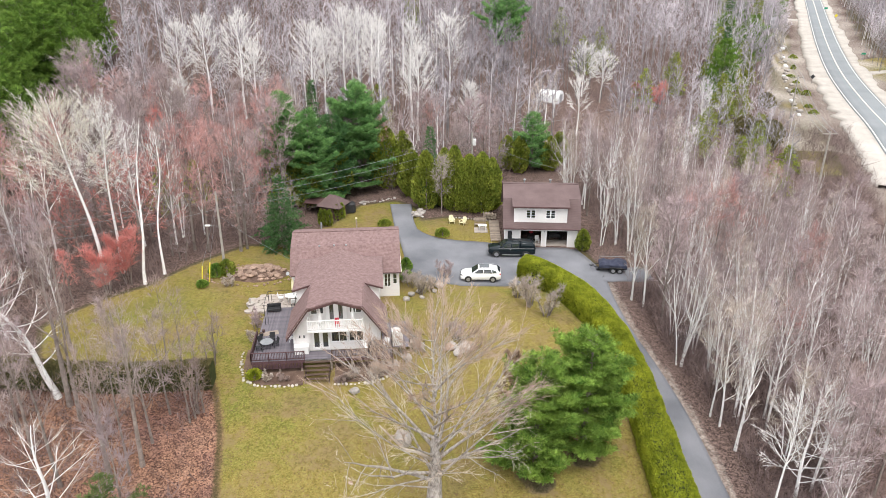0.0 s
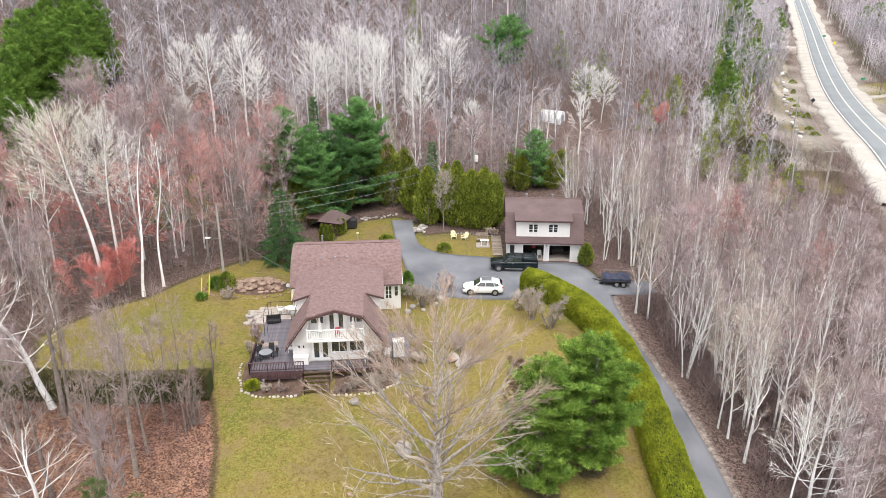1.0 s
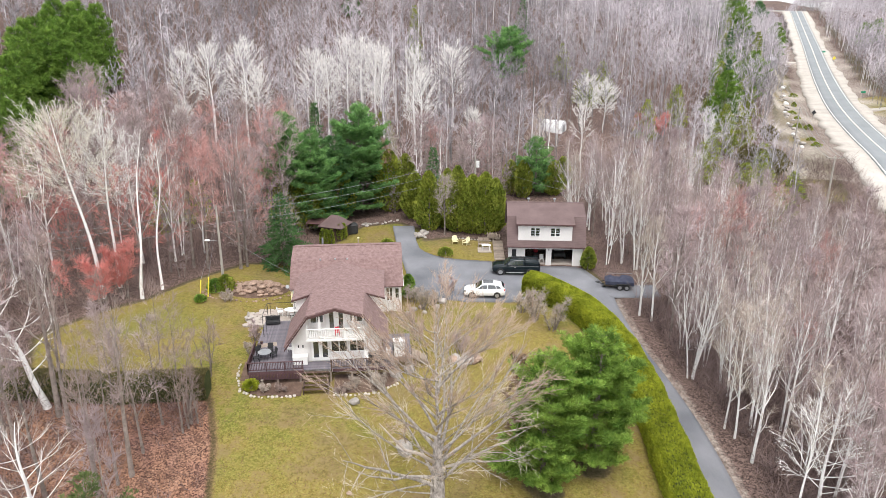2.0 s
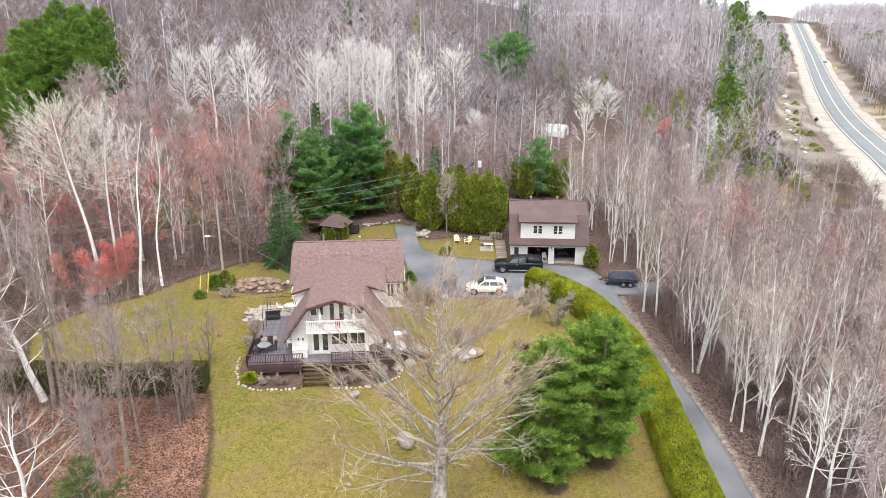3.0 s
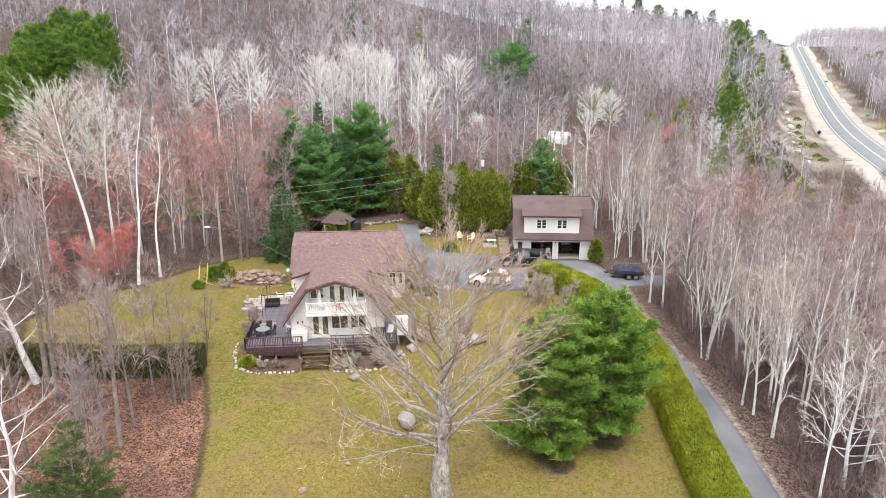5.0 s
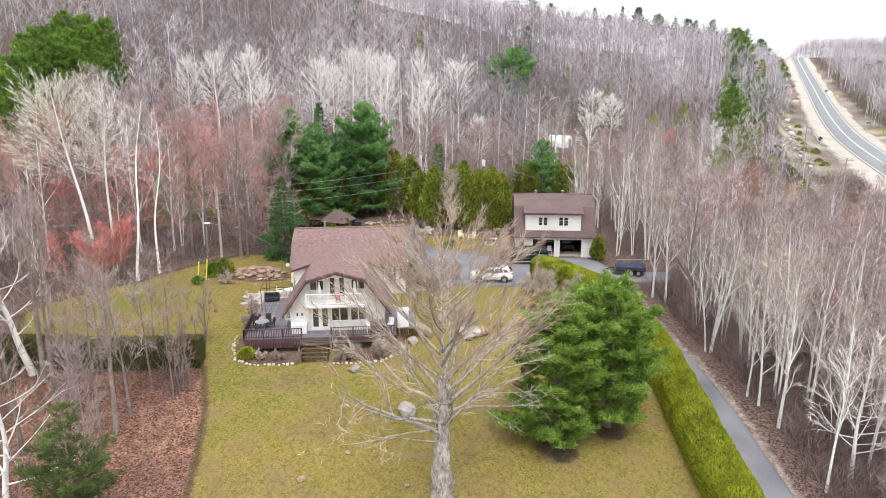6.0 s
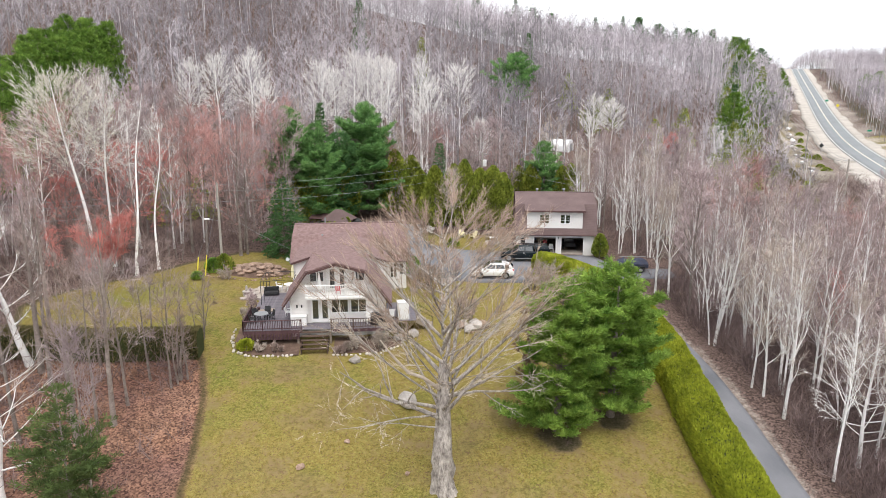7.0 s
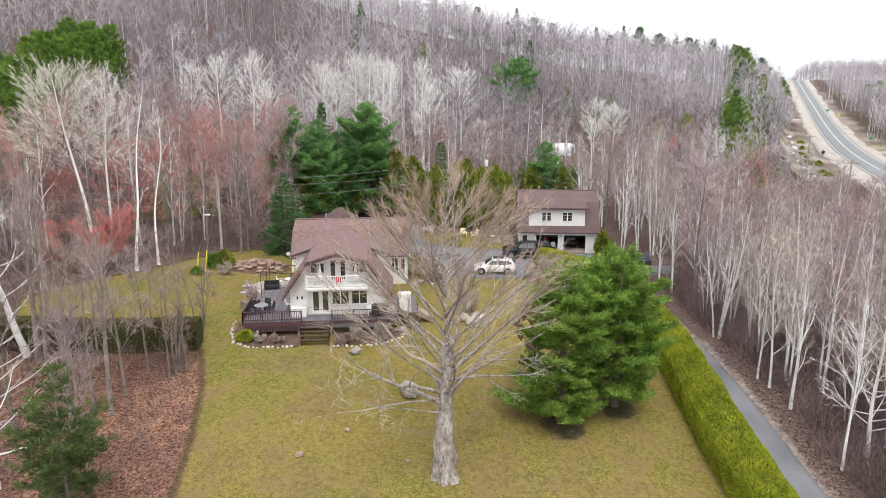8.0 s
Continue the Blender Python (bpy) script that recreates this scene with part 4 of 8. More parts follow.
# the old oak on the front lawn
def old_oak():
    rng = random.Random(11)
    t = thing("oak_tree", label="large old leafless tree with a gnarled trunk on the lawn", category="tree")
    wood, tw = MB(), MB()
    trunk = [(0.02, 0, -0.4), (0, 0, 0.25), (-0.06, 0, 0.8), (0.05, 0, 1.5), (-0.08, 0.03, 2.2), (-0.1, 0.05, 3.0), (0.0, 0.08, 3.8), (0.06, 0.1, 4.6), (0.02, 0.08, 5.6), (0.1, 0.1, 6.6), (0.05, 0.1, 7.6), (0.0, 0.15, 8.6)]
    n = 20
    radii = [1.0, 0.78, 0.66, 0.62, 0.6, 0.52, 0.47, 0.44, 0.42, 0.36, 0.3, 0.22]
    wood.tube(trunk, radii, n, cap=False)
    for i in range(len(wood.v)):
        k, row = i % n, i // n
        c = Vector(trunk[row])
        g = 1 + 0.5 * noise.noise(Vector((math.cos(k * 0.314) * 1.8, math.sin(k * 0.314) * 1.8, row * 0.5))) + 0.1 * math.sin(k * 2.1 + row * 0.5)
        wood.v[i] = tuple(c + (Vector(wood.v[i]) - c) * g)
    _, boughs, twigs = fan_tree_meshes(12, 18.6, 0.62, dict(DOME, base=0.3, width=7.0, mains=42, subs=15, bare=0.3, emin=0.12, full=0.5, fine=9, twigs=11, twig_l=0.75, twig_w=0.026, limb_r=0.42, thin=0.35, sweep=0.02, sway=0.25, taper=1.15))
    wood.add(boughs.v, boughs.f)
    # low side limbs with hanging tips
    low = dict(wild=0.24, rise=-0.05, levels=2, kids=(5, 3), bare=0.3, twigs=4, twig_l=0.7, twig_w=0.022)
    for z, az, el, L, r in ((4.3, 186, -0.05, 5.2, 0.06), (4.9, 172, 0.45, 8.6, 0.16), (5.3, 195, 0.0, 6.5, 0.08), (6.2, 15, 0.25, 6.4, 0.11), (5.6, 212, 0.35, 7.0, 0.13), (6.4, 335, 0.4, 6.8, 0.12)):
        a = radians(az)
        limb(wood, tw, Vector((-0.05, 0.05, z)), Vector((math.cos(a) * math.cos(el), math.sin(a) * math.cos(el), math.sin(el))), L, r, 0, rng, low)
    brown = MB()
    for f in twigs.f:
        p = [twigs.v[k] for k in f]
        (brown if p[0][2] > 12.0 else tw).add(p, [(0, 1, 2)])
    raw_mb("trunk", wood, M_OAKBARK, t, True)
    raw_mb("crown", tw, M_TWIG_OAK, t)
    tagged(raw_mb("upper_crown", brown, M_TWIG_BUD, t), "brown budding twig tips")
    dead = MB().tube([(-0.2, -0.2, 7.0), (-1.2, -0.5, 7.9), (-2.0, -0.75, 8.3), (-2.9, -0.7, 9.3), (-3.6, -0.9, 10.4)], [0.14, 0.11, 0.1, 0.08, 0.03], 7)
    dead.tube([(-2.0, -0.5, 8.7), (-2.1, -0.7, 9.5), (-2.3, -0.8, 10.0)], [0.06, 0.05, 0.02], 5)
    tagged(raw_mb("dead_limb", dead, M_DEADWOOD, t, True), "bare broken limb bleached pale")
    place(t, -0.6, 39.3)


old_oak()
conifer("white_pine", 21, 10.8, 3.3, "pine", "bushy bright green white pine on the lawn", (7.3, 44.6), M_PINE, 0.28, 0.04, q=1.0, lop=0.6)
conifer("white_pine", 22, 11.6, 3.2, "pine", "bushy bright green white pine beside the hedge", (11.4, 46.8), M_PINE, 0.28, 0.05, q=1.0, lop=0.6)
conifer("white_pine", 33, 10.0, 1.6, "pine", "young feathery pine in the leaf litter", (-21.4, 34.6), M_PINE_YOUNG, 0.1, 0.12, q=1.05, lop=1.2, keep=0.42)
conifer("spruce", 23, 9.4, 3.7, "spruce", "dark green spruce at the wood's edge", (-20.2, 83.4), M_SPRUCE, 0.2, 0.03, q=0.9, lop=0.2)
conifer("white_pine", 24, 16.2, 4.8, "pine", "tall green white pine behind the shed", (-12.8, 105.0), M_PINE_DEEP, 0.28, 0.05, q=0.7, lop=0.6)
conifer("white_pine", 25, 15.6, 4.0, "pine", "tall green white pine behind the house", (-22.4, 98.5), M_PINE_DEEP, 0.28, 0.05, q=0.7, lop=0.5)
conifer("white_pine", 26, 14.2, 3.8, "pine", "tall green white pine behind the house", (-18.6, 96.5), M_PINE_DEEP, 0.25, 0.05, q=0.7, lop=0.5)
conifer("white_pine", 27, 12.5, 3.4, "pine", "dark green white pine behind the shed", (-16.0, 100.5), M_SPRUCE, 0.25, 0.06, q=0.6)
conifer("spruce", 28, 11.4, 1.9, "spruce", "slim dark green spruce among cedars", (-1.8, 99), M_SPRUCE, 0.15, 0.04, q=0.7)
conifer("white_pine", 29, 9.2, 3.0, "pine", "young green pine behind the garage", (14.6, 113.5), M_PINE_DEEP, 0.18, 0.04, q=0.6)
conifer("white_pine", 30, 16, 5.2, "pine", "lone green white pine in the leafless wood", (14.2, 168.7), M_PINE_DEEP, 0.3, 0.35, q=0.4, lop=0.6)
conifer("spruce", 31, 16.5, 1.8, "spruce", "tall dark spruce among pines", (-19.5, 106.0), M_SPRUCE, 0.2, 0.2, q=0.5)
ridge_rng = random.Random(67)
for i in range(26):
    u = -0.02 + 0.0175 * i + ridge_rng.uniform(-0.006, 0.006)
    d = ridge_rng.uniform(322, 342) / math.hypot(1, u)
    conifer("conifer", 700 + i, ridge_rng.uniform(13.5, 18.5) if i % 3 else ridge_rng.uniform(17, 20), ridge_rng.uniform(2.2, 3.6), "pine" if i % 2 else "spruce", "dark conifer standing on the ridge line", (u * d, d), M_SPRUCE, 0.22, 0.3, group="ridge conifers", q=0.22, lop=0.6)
stand = random.Random(66)
for i in range(41):
    row, col = (i // 5, i % 5) if i < 26 else (4 + (i - 26) // 3, (i - 26) % 3)
    far_block = i > 25
    y = (118 + 5 * (row - 4) if far_block else 93 + 4.2 * row) + stand.uniform(-0.8, 0.8)
    x = (-60.5 - 0.2 * (y - 118) if far_block else -59.5 - 0.3 * (y - 93)) - (3.8 if far_block else 4.1) * col + stand.uniform(-0.7, 0.7)
    conifer("pine", 40 + i, stand.uniform(15.3, 17.0), 3.0, "pine", "tall green pine in a dense plantation", (x, y), M_PINE_STAND, 0.2, 0.08, group="pine stand", q=0.32, lop=0.25)
for i, (x, y, h, w, m) in enumerate(((61, 158, 12, 2.4, M_PINE), (64, 166, 13, 2.2, M_SPRUCE), (66, 176, 11, 2.6, M_CEDAR), (57, 146, 9, 2.6, M_CEDAR), (71, 186, 12, 2.6, M_PINE), (78, 204, 13, 2.4, M_SPRUCE), (84, 222, 12, 2.8, M_CEDAR), (63, 151, 7, 2.4, M_CEDAR), (93, 246, 14, 2.6, M_PINE), (101, 262, 14, 2.6, M_SPRUCE), (112, 292, 15, 3, M_PINE), (125, 318, 16, 3, M_SPRUCE), (54, 120, 6, 2.2, M_CEDAR), (22, 215, 12, 2.2, M_SPRUCE), (-8, 190, 12, 2.2, M_CEDAR), (-27, 215, 14, 2.2, M_SPRUCE), (42, 150, 7, 2.4, M_CEDAR), (30, 190, 8, 2.4, M_CEDAR), (46, 127, 6, 2.6, M_CEDAR), (50, 133, 6, 2.4, M_CEDAR), (55, 112, 5, 2.4, M_CEDAR), (38, 178, 8, 3.0, M_CEDAR), (33, 172, 7, 3.0, M_CEDAR), (-12, 133, 6, 2.0, M_CEDAR), (52, 163, 8, 2.6, M_CEDAR), (105, 318, 13, 2.4, M_SPRUCE), (119, 312, 12, 3.0, M_PINE), (127, 305, 14, 2.6, M_SPRUCE), (131, 296, 13, 3.0, M_PINE), (112, 316, 9, 2.4, M_SPRUCE), (225, 400, 11, 3.6, M_PINE), (238, 412, 11, 3.6, M_PINE), (252, 425, 10, 3.0, M_SPRUCE), (-38, 92, 6, 1.8, M_CEDAR), (74, 180, 8, 3.4, M_CEDAR), (66, 176, 7, 3.4, M_CEDAR), (82, 196, 11, 3, M_PINE), (89, 212, 13, 2.6, M_CEDAR), (90, 229, 14, 2.8, M_PINE), (79, 210, 11, 2.6, M_CEDAR), (98, 250, 13, 2.6, M_PINE), (53, 124, 5, 2.4, M_CEDAR), (58, 127, 5, 2.4, M_CEDAR), (60, 133, 5.5, 2.4, M_CEDAR), (63, 140, 5.5, 2.6, M_CEDAR), (61, 122, 4, 2.2, M_CEDAR), (-35, 96, 5, 1.8, M_CEDAR))):
    conifer("conifer", 120 + i, h * 1.15, w * 1.35, "pine" if m is M_PINE else "spruce", "green conifer in the leafless wood", (x, y), M_PINE_STAND if m is M_PINE else m, 0.2, 0.06, q=0.3, lop=0.3)
for i, (x, y, h, w) in enumerate(((-2.4, 96.5, 8.4, 1.9), (1.6, 95.8, 9.3, 1.8), (3.7, 95.4, 8.2, 2.4), (5.4, 95.0, 8.6, 2.3), (0.2, 97.4, 8.5, 1.8), (-8.6, 105.5, 9.5, 2.4), (-6.2, 107, 8.5, 2.2), (6.9, 96.0, 7.5, 1.5), (12.4, 112, 6, 1.5), (17.5, 113, 5.5, 1.6), (-22.5, 97, 9.0, 2.4), (-19.5, 96.8, 8.0, 2.4), (-15.8, 101.2, 9.0, 2.3), (-4.6, 101.5, 7.0, 1.9), (19.5, 116.5, 5.0, 1.6), (10.5, 113.5, 5.5, 1.5))):
    cedar("cedar", 60 + i, h, w, "yellow-green cedar with upright fronds beside the driveway" if i in (0, 1, 2, 3, 4, 7) else "yellow-green cedar at the wood's edge", (x, y), group="cedars")
cedar("young_cedar", 80, 2.8, 0.9, "small cone-shaped green cedar at the garage corner", (17.7, 83.0), count=1300, category="shrub")
for i, (x, y, h, w) in enumerate(((-0.1, 87.3, 1.15, 0.95), (-8.0, 90.2, 1.0, 0.9), (-17.2, 55.0, 0.95, 0.7), (-24.9, 74.2, 2.0, 1.0), (-26.0, 73.9, 1.6, 0.9), (-26.8, 71.0, 0.8, 0.6), (-4.3, 74.2, 1.5, 0.7), (-4.4, 77.0, 1.6, 0.7))):
    cedar("evergreen_shrub", 90 + i, h, w, "rounded green evergreen shrub", (x, y), mat=M_CEDAR if i < 1 else M_HEDGE if i == 2 else M_PINE if i > 3 else M_CEDAR, count=700, category="shrub")
for i, (x, y) in enumerate(((-16.6, 90.6), (-16.0, 90.4), (-15.4, 90.3), (-14.6, 92.2), (-14.0, 92.6))):
    cedar("narrow_cedar", 100 + i, 2.3, 0.4, "narrow columnar cedar planted along the shed", (x, y), count=450, group="cedars along the shed", category="shrub")


for i, (x, y) in enumerate(((121, 253), (119.5, 249), (110, 228), (103, 214), (101, 206), (95, 193), (96.5, 190), (90, 175), (88, 168))):
    cedar("evergreen_shrub", 140 + i, 1.2 + 0.7 * math.sin(i * 2.3) ** 2, 0.8 + 0.7 * math.sin(i * 1.7) ** 2, "low olive evergreen shrub on the road verge", (x, y), count=420, group="verge shrubs", category="shrub").location.z -= 0.5


for i, (x, y, h, w, m) in enumerate(((68.8, 175, 4.8, 3.4, M_HEDGE), (66.0, 177, 4.2, 3.0, M_CEDAR), (64.6, 141, 4.6, 3.6, M_HEDGE_OLIVE), (60.4, 140, 4.4, 3.2, M_HEDGE_OLIVE), (67.5, 144, 3.8, 2.8, M_HEDGE_OLIVE), (62.5, 136, 3.6, 2.8, M_HEDGE_OLIVE), (77.0, 170, 3.6, 2.4, M_HEDGE_OLIVE))):
    cedar("evergreen_bush", 160 + i, h, w, "wide olive evergreen bush below the power line", (x, y), mat=m, count=3000, group="power line bushes", category="shrub")


# clipped hedges
def hedge(name, line, width, top, seed, label, mat, fronds):
    rng = random.Random(seed)
    t = thing(name, label=label, category="hedge")
    line = smooth_line(line, 2)
    pts = []
    for a, b in zip(line, line[1:]):
        k = max(1, int((Vector(b) - Vector(a)).length / 0.6))
        pts += [Vector(a).lerp(Vector(b), i / k) for i in range(k)]
    pts.append(Vector(line[-1]))
    sec = [(-0.46, 0.0), (-0.5, 0.5), (-0.47, 0.85), (-0.3, 0.98), (0, 1.0), (0.3, 0.98), (0.47, 0.85), (0.5, 0.5), (0.46, 0.0)]
    core, leaf, ring = MB(), MB(), []
    for i, p in enumerate(pts):
        d = (pts[min(i + 1, len(pts) - 1)] - pts[max(i - 1, 0)]).normalized()
        side = Vector((d.y, -d.x))
        z0 = ground_z(p.x, p.y)
        hh = top + 0.12 * noise.noise(Vector((p.x * 0.5, p.y * 0.5, seed)))
        row = []
        for u, w in sec:
            bulge = 1 + 0.12 * noise.noise(Vector((p.x * 0.8, p.y * 0.8, u * 3 + seed)))
            q = p + side * (u * width * bulge)
            row.append(Vector((q.x, q.y, z0 + hh * w - (0.15 if w == 0 else 0))))
        ring.append(row)
    # solid dark core stands in for the shade seen between fronds
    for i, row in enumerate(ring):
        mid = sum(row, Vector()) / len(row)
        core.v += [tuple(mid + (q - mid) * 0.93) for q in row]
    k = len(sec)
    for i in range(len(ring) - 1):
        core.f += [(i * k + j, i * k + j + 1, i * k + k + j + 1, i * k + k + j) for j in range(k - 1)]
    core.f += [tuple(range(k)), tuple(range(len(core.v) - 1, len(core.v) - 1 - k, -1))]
    for _ in range(fronds):
        i, j = rng.randrange(len(ring) - 1), rng.randrange(k - 1)
        a, b = rng.random(), rng.random()
        p = (ring[i][j] * (1 - a) + ring[i + 1][j] * a) * (1 - b) + (ring[i][j + 1] * (1 - a) + ring[i + 1][j + 1] * a) * b
        nrm = (ring[i][j + 1] - ring[i][j]).cross(ring[i + 1][j] - ring[i][j]).normalized()
        mid = sum(ring[i], Vector()) / k
        if nrm.dot(p - mid) < 0:
            nrm = -nrm
        d = (nrm * 0.7 + Vector((rng.uniform(-0.6, 0.6), rng.uniform(-0.6, 0.6), 0.6))).normalized()
        s = d.cross(Vector((rng.uniform(-1, 1), rng.uniform(-1, 1), 0.3))).normalized() * rng.uniform(0.05, 0.1)
        L = rng.uniform(0.12, 0.26)
        p = p - nrm * 0.08
        o = len(leaf.v)
        leaf.v += [tuple(p - s), tuple(p + s), tuple(p + d * L)]
        leaf.f.append((o, o + 1, o + 2))
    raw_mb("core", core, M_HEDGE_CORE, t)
    raw_mb("foliage", leaf, mat, t)
    return t


hedge("hedge", [(9.3, 75.4), (10.6, 74.6), (14.0, 70.2), (16.2, 65.0), (17.1, 57), (17.4, 50), (17.6, 43), (18.0, 36), (18.6, 28)], 2.9, 2.5, 5, "long clipped yellow-green cedar hedge beside the driveway", M_HEDGE, 95000)
hedge("hedge", [(-20.8, 54.4), (-23.5, 54.3), (-27.5, 53.7), (-32, 53.6), (-38, 54.4), (-46, 55.4)], 1.9, 2.4, 6, "olive-brown clipped cedar hedge at the lawn's edge", M_HEDGE_OLIVE, 20000)

# ---- house ----
def rep(ob, offsets, turns=None):
    """More pieces that share one mesh, beside the first."""
    for i, o in enumerate(offsets):
        c = new(ob.name.split(".")[0], ob.data)
        c.parent = ob.parent
        c.location = ob.location + Vector(o)
        if turns:
            c.rotation_euler = turns[i]
        BASE[c] = BASE.get(ob.parent, Vector())


def window(parent, x0, x1, y, z0, z1, cols=2, rows=1, face=-1, frame_w=0.07, name="window", muntin=0.04):
    """A window in a wall that faces along y: casing, panes behind it, bars."""
    f = MB()
    d = 0.05 * face
    a, b = sorted((y - 0.02 * face, y + d))
    f.block(x0 - frame_w, x1 + frame_w, a, b, z1, z1 + frame_w, 0.01).block(x0 - frame_w, x1 + frame_w, a, b, z0 - frame_w, z0, 0.01)
    f.block(x0 - frame_w, x0, a, b, z0, z1, 0.01).block(x1, x1 + frame_w, a, b, z0, z1, 0.01)
    w = part(name, f, M_WHITE, parent)
    bars = MB()
    for i in range(1, cols):
        x = x0 + (x1 - x0) * i / cols
        bars.box(x - muntin, x + muntin, a + 0.004, b - 0.004, z0, z1)
    for j in range(1, rows):
        z = z0 + (z1 - z0) * j / rows
        bars.box(x0, x1, a + 0.008, b - 0.012, z - 0.015, z + 0.015)
    if cols > 1 or rows > 1:
        part("glazing_bar", bars, M_WHITE, w)
    for i in range(cols):
        p0, p1 = x0 + (x1 - x0) * i / cols, x0 + (x1 - x0) * (i + 1) / cols
        yy = y + 0.012 * face
        part("pane", MB().box(p0, p1, min(yy, yy - 0.02 * face), max(yy, yy - 0.02 * face), z0, z1), M_GLASS, w)
    return w


HM = pose(-9.8, 57.0, 0, 0, 0, 5)


class Slabs:
    """Collects sloping slabs, to be linked one by one."""

    def __init__(self):
        self.slabs = []

    def slab(self, quad, thick):
        self.slabs.append((quad, thick))
        return self


def house():
    h = thing("house", label="white-sided house with brown shingled gambrel roofs and a balcony", category="house")
    W = 4.0
    # rear block, ridge across
    rb0, rb1 = -5.45, 6.15
    rear = [(12.95, -0.6), (12.95, 3.25), (15.4, 5.15), (17.95, 5.85), (20.5, 5.15), (22.9, 3.25), (22.9, -0.6)]
    part("wall", MB().prism(rear, "x", rb0, rb1), M_SIDING, h)
    ro = Slabs()
    x0, x1 = -5.64, 6.35
    prof = [(12.6, 3.1), (15.4, 5.3), (17.95, 6.0), (20.5, 5.3), (23.3, 3.1)]
    for (va, za), (vb, zb) in zip(prof, prof[1:]):
        ro.slab([(x0, va, za), (x1, va, za), (x1, vb, zb), (x0, vb, zb)], 0.12)
    for q in ro.slabs:
        r = part("roof_slope", MB().slab(*q), M_ROOF, h, "brown asphalt shingle roof slope")
    part("ridge_cap", MB().block(x0, x1, 17.8, 18.1, 5.97, 6.05, 0.02), M_ROOF, r)
    for x in (-2.5, -0.9, 0.4):
        part("roof_vent", MB().block(x - 0.09, x + 0.09, 15.3, 15.48, 5.22, 5.42, 0.03), M_GREY, r)
    part("gutter", MB().block(x0, x1, 12.5, 12.6, 3.0, 3.1, 0.02), M_ROOF_DARK, h)
    part("gutter", MB().block(6.35, 6.43, 12.7, 17.9, 3.02, 3.1, 0.02), M_WHITE, h)
    # wing: front part with a gambrel gable
    low = MB()
    low.prism([(-W, -0.6), (-W, 3.35), (-2.45, 5.6), (-2.45, 3.62), (2.45, 3.62), (2.45, 5.6), (W, 3.35), (W, -0.6)], "y", 0.6, 5.0)
    part("wall", low, M_SIDING, h)
    back = MB().prism([(-W, -0.6), (-W, 5.18), (0, 6.35), (W, 5.18), (W, -0.6)], "y", 5.02, 10.5)
    part("wall", MB().prism([(-W, -0.6), (-W, 4.1), (W, 4.1), (W, -0.6)], "y", 10.52, 12.94), M_SIDING, h)
    part("wall", back, M_SIDING, h)
    part("wall", MB().prism([(-2.45, 3.7), (-2.45, 5.75), (0, 6.42), (2.45, 5.75), (2.45, 3.7)], "y", 1.3, 5.0), M_SIDING, h)
    roof = Slabs()
    # steep lower slopes of the front part
    for s in (-1, 1):
        q = [(s * 4.55, -0.2, 2.85), (s * 2.42, -0.2, 5.86), (s * 2.42, 5.05, 5.86), (s * 4.55, 5.05, 2.85)]
        roof.slab(q if s > 0 else q[::-1], 0.14)
        # shallow slopes, narrow in front, wide behind over the dormers
        q = [(0, -0.2, 6.62), (0, 11.6, 6.5), (s * 2.45, 11.0, 5.82), (s * 2.45, -0.2, 5.9)]
        roof.slab(q if s < 0 else q[::-1], 0.13)
        q = [(s * 2.45, 4.75, 5.895), (s * 2.45, 11.0, 5.82), (s * 4.38, 10.6, 5.22), (s * 4.38, 4.75, 5.28)]
        roof.slab(q if s < 0 else q[::-1], 0.13)
    roof.slab([(0, 11.6, 6.5), (-2.45, 11.0, 5.82), (-2.6, 14.2, 4.36), (2.6, 14.2, 4.36), (2.45, 11.0, 5.82)], 0.1)
    for s in (-1, 1):
        q = [(s * 2.45, 11.0, 5.82), (s * 4.38, 10.6, 5.22), (s * 4.4, 14.2, 4.34), (s * 2.6, 14.2, 4.36)]
        roof.slab(q if s > 0 else q[::-1], 0.1)
    for k in range(0, len(roof.slabs)):
        part("roof_slope", MB().slab(*roof.slabs[k]), M_ROOF, h, "brown asphalt shingle roof slope")
    trim = MB()
    pr = [(-4.62, 2.72), (-2.46, 5.78), (0, 6.52), (2.46, 5.78), (4.62, 2.72)]
    for (ua, za), (ub, zb) in zip(pr, pr[1:]):
        trim.add([(ua, -0.27, za), (ub, -0.27, zb), (ub, -0.27, zb - 0.22), (ua, -0.27, za - 0.22), (ua, -0.21, za), (ub, -0.21, zb), (ub, -0.21, zb - 0.22), (ua, -0.21, za - 0.22)],
                 [(0, 1, 2, 3), (7, 6, 5, 4), (0, 4, 5, 1), (1, 5, 6, 2), (2, 6, 7, 3), (3, 7, 4, 0)])
    part("bargeboard", trim, M_ROOF_DARK, h, "dark brown bargeboard")
    for s in (-1, 1):
        dt = MB()
        a = [(s * 4.40, 4.70, 5.26), (s * 2.5, 4.70, 5.87), (s * 2.5, 4.70, 5.69), (s * 4.40, 4.70, 5.08)]
        dt.slab(a if s > 0 else a[::-1], 0.05)
        part("bargeboard", dt, M_ROOF_DARK, h, "dark brown bargeboard")
    part("soffit", MB().prism([(-2.4, 5.62), (-2.4, 5.7), (0, 6.38), (2.4, 5.7), (2.4, 5.62), (0, 6.3)], "y", -0.2, 1.28), M_WHITE, h)
    # balcony
    bal = part("balcony", MB().block(-2.62, 2.55, -0.4, 1.29, 3.45, 3.68, 0.02), M_WHITE, h, "white balcony with picket railing")
    part("top_rail", MB().block(-2.6, 2.52, -0.38, -0.28, 4.6, 4.68, 0.015), M_WHITE, bal)
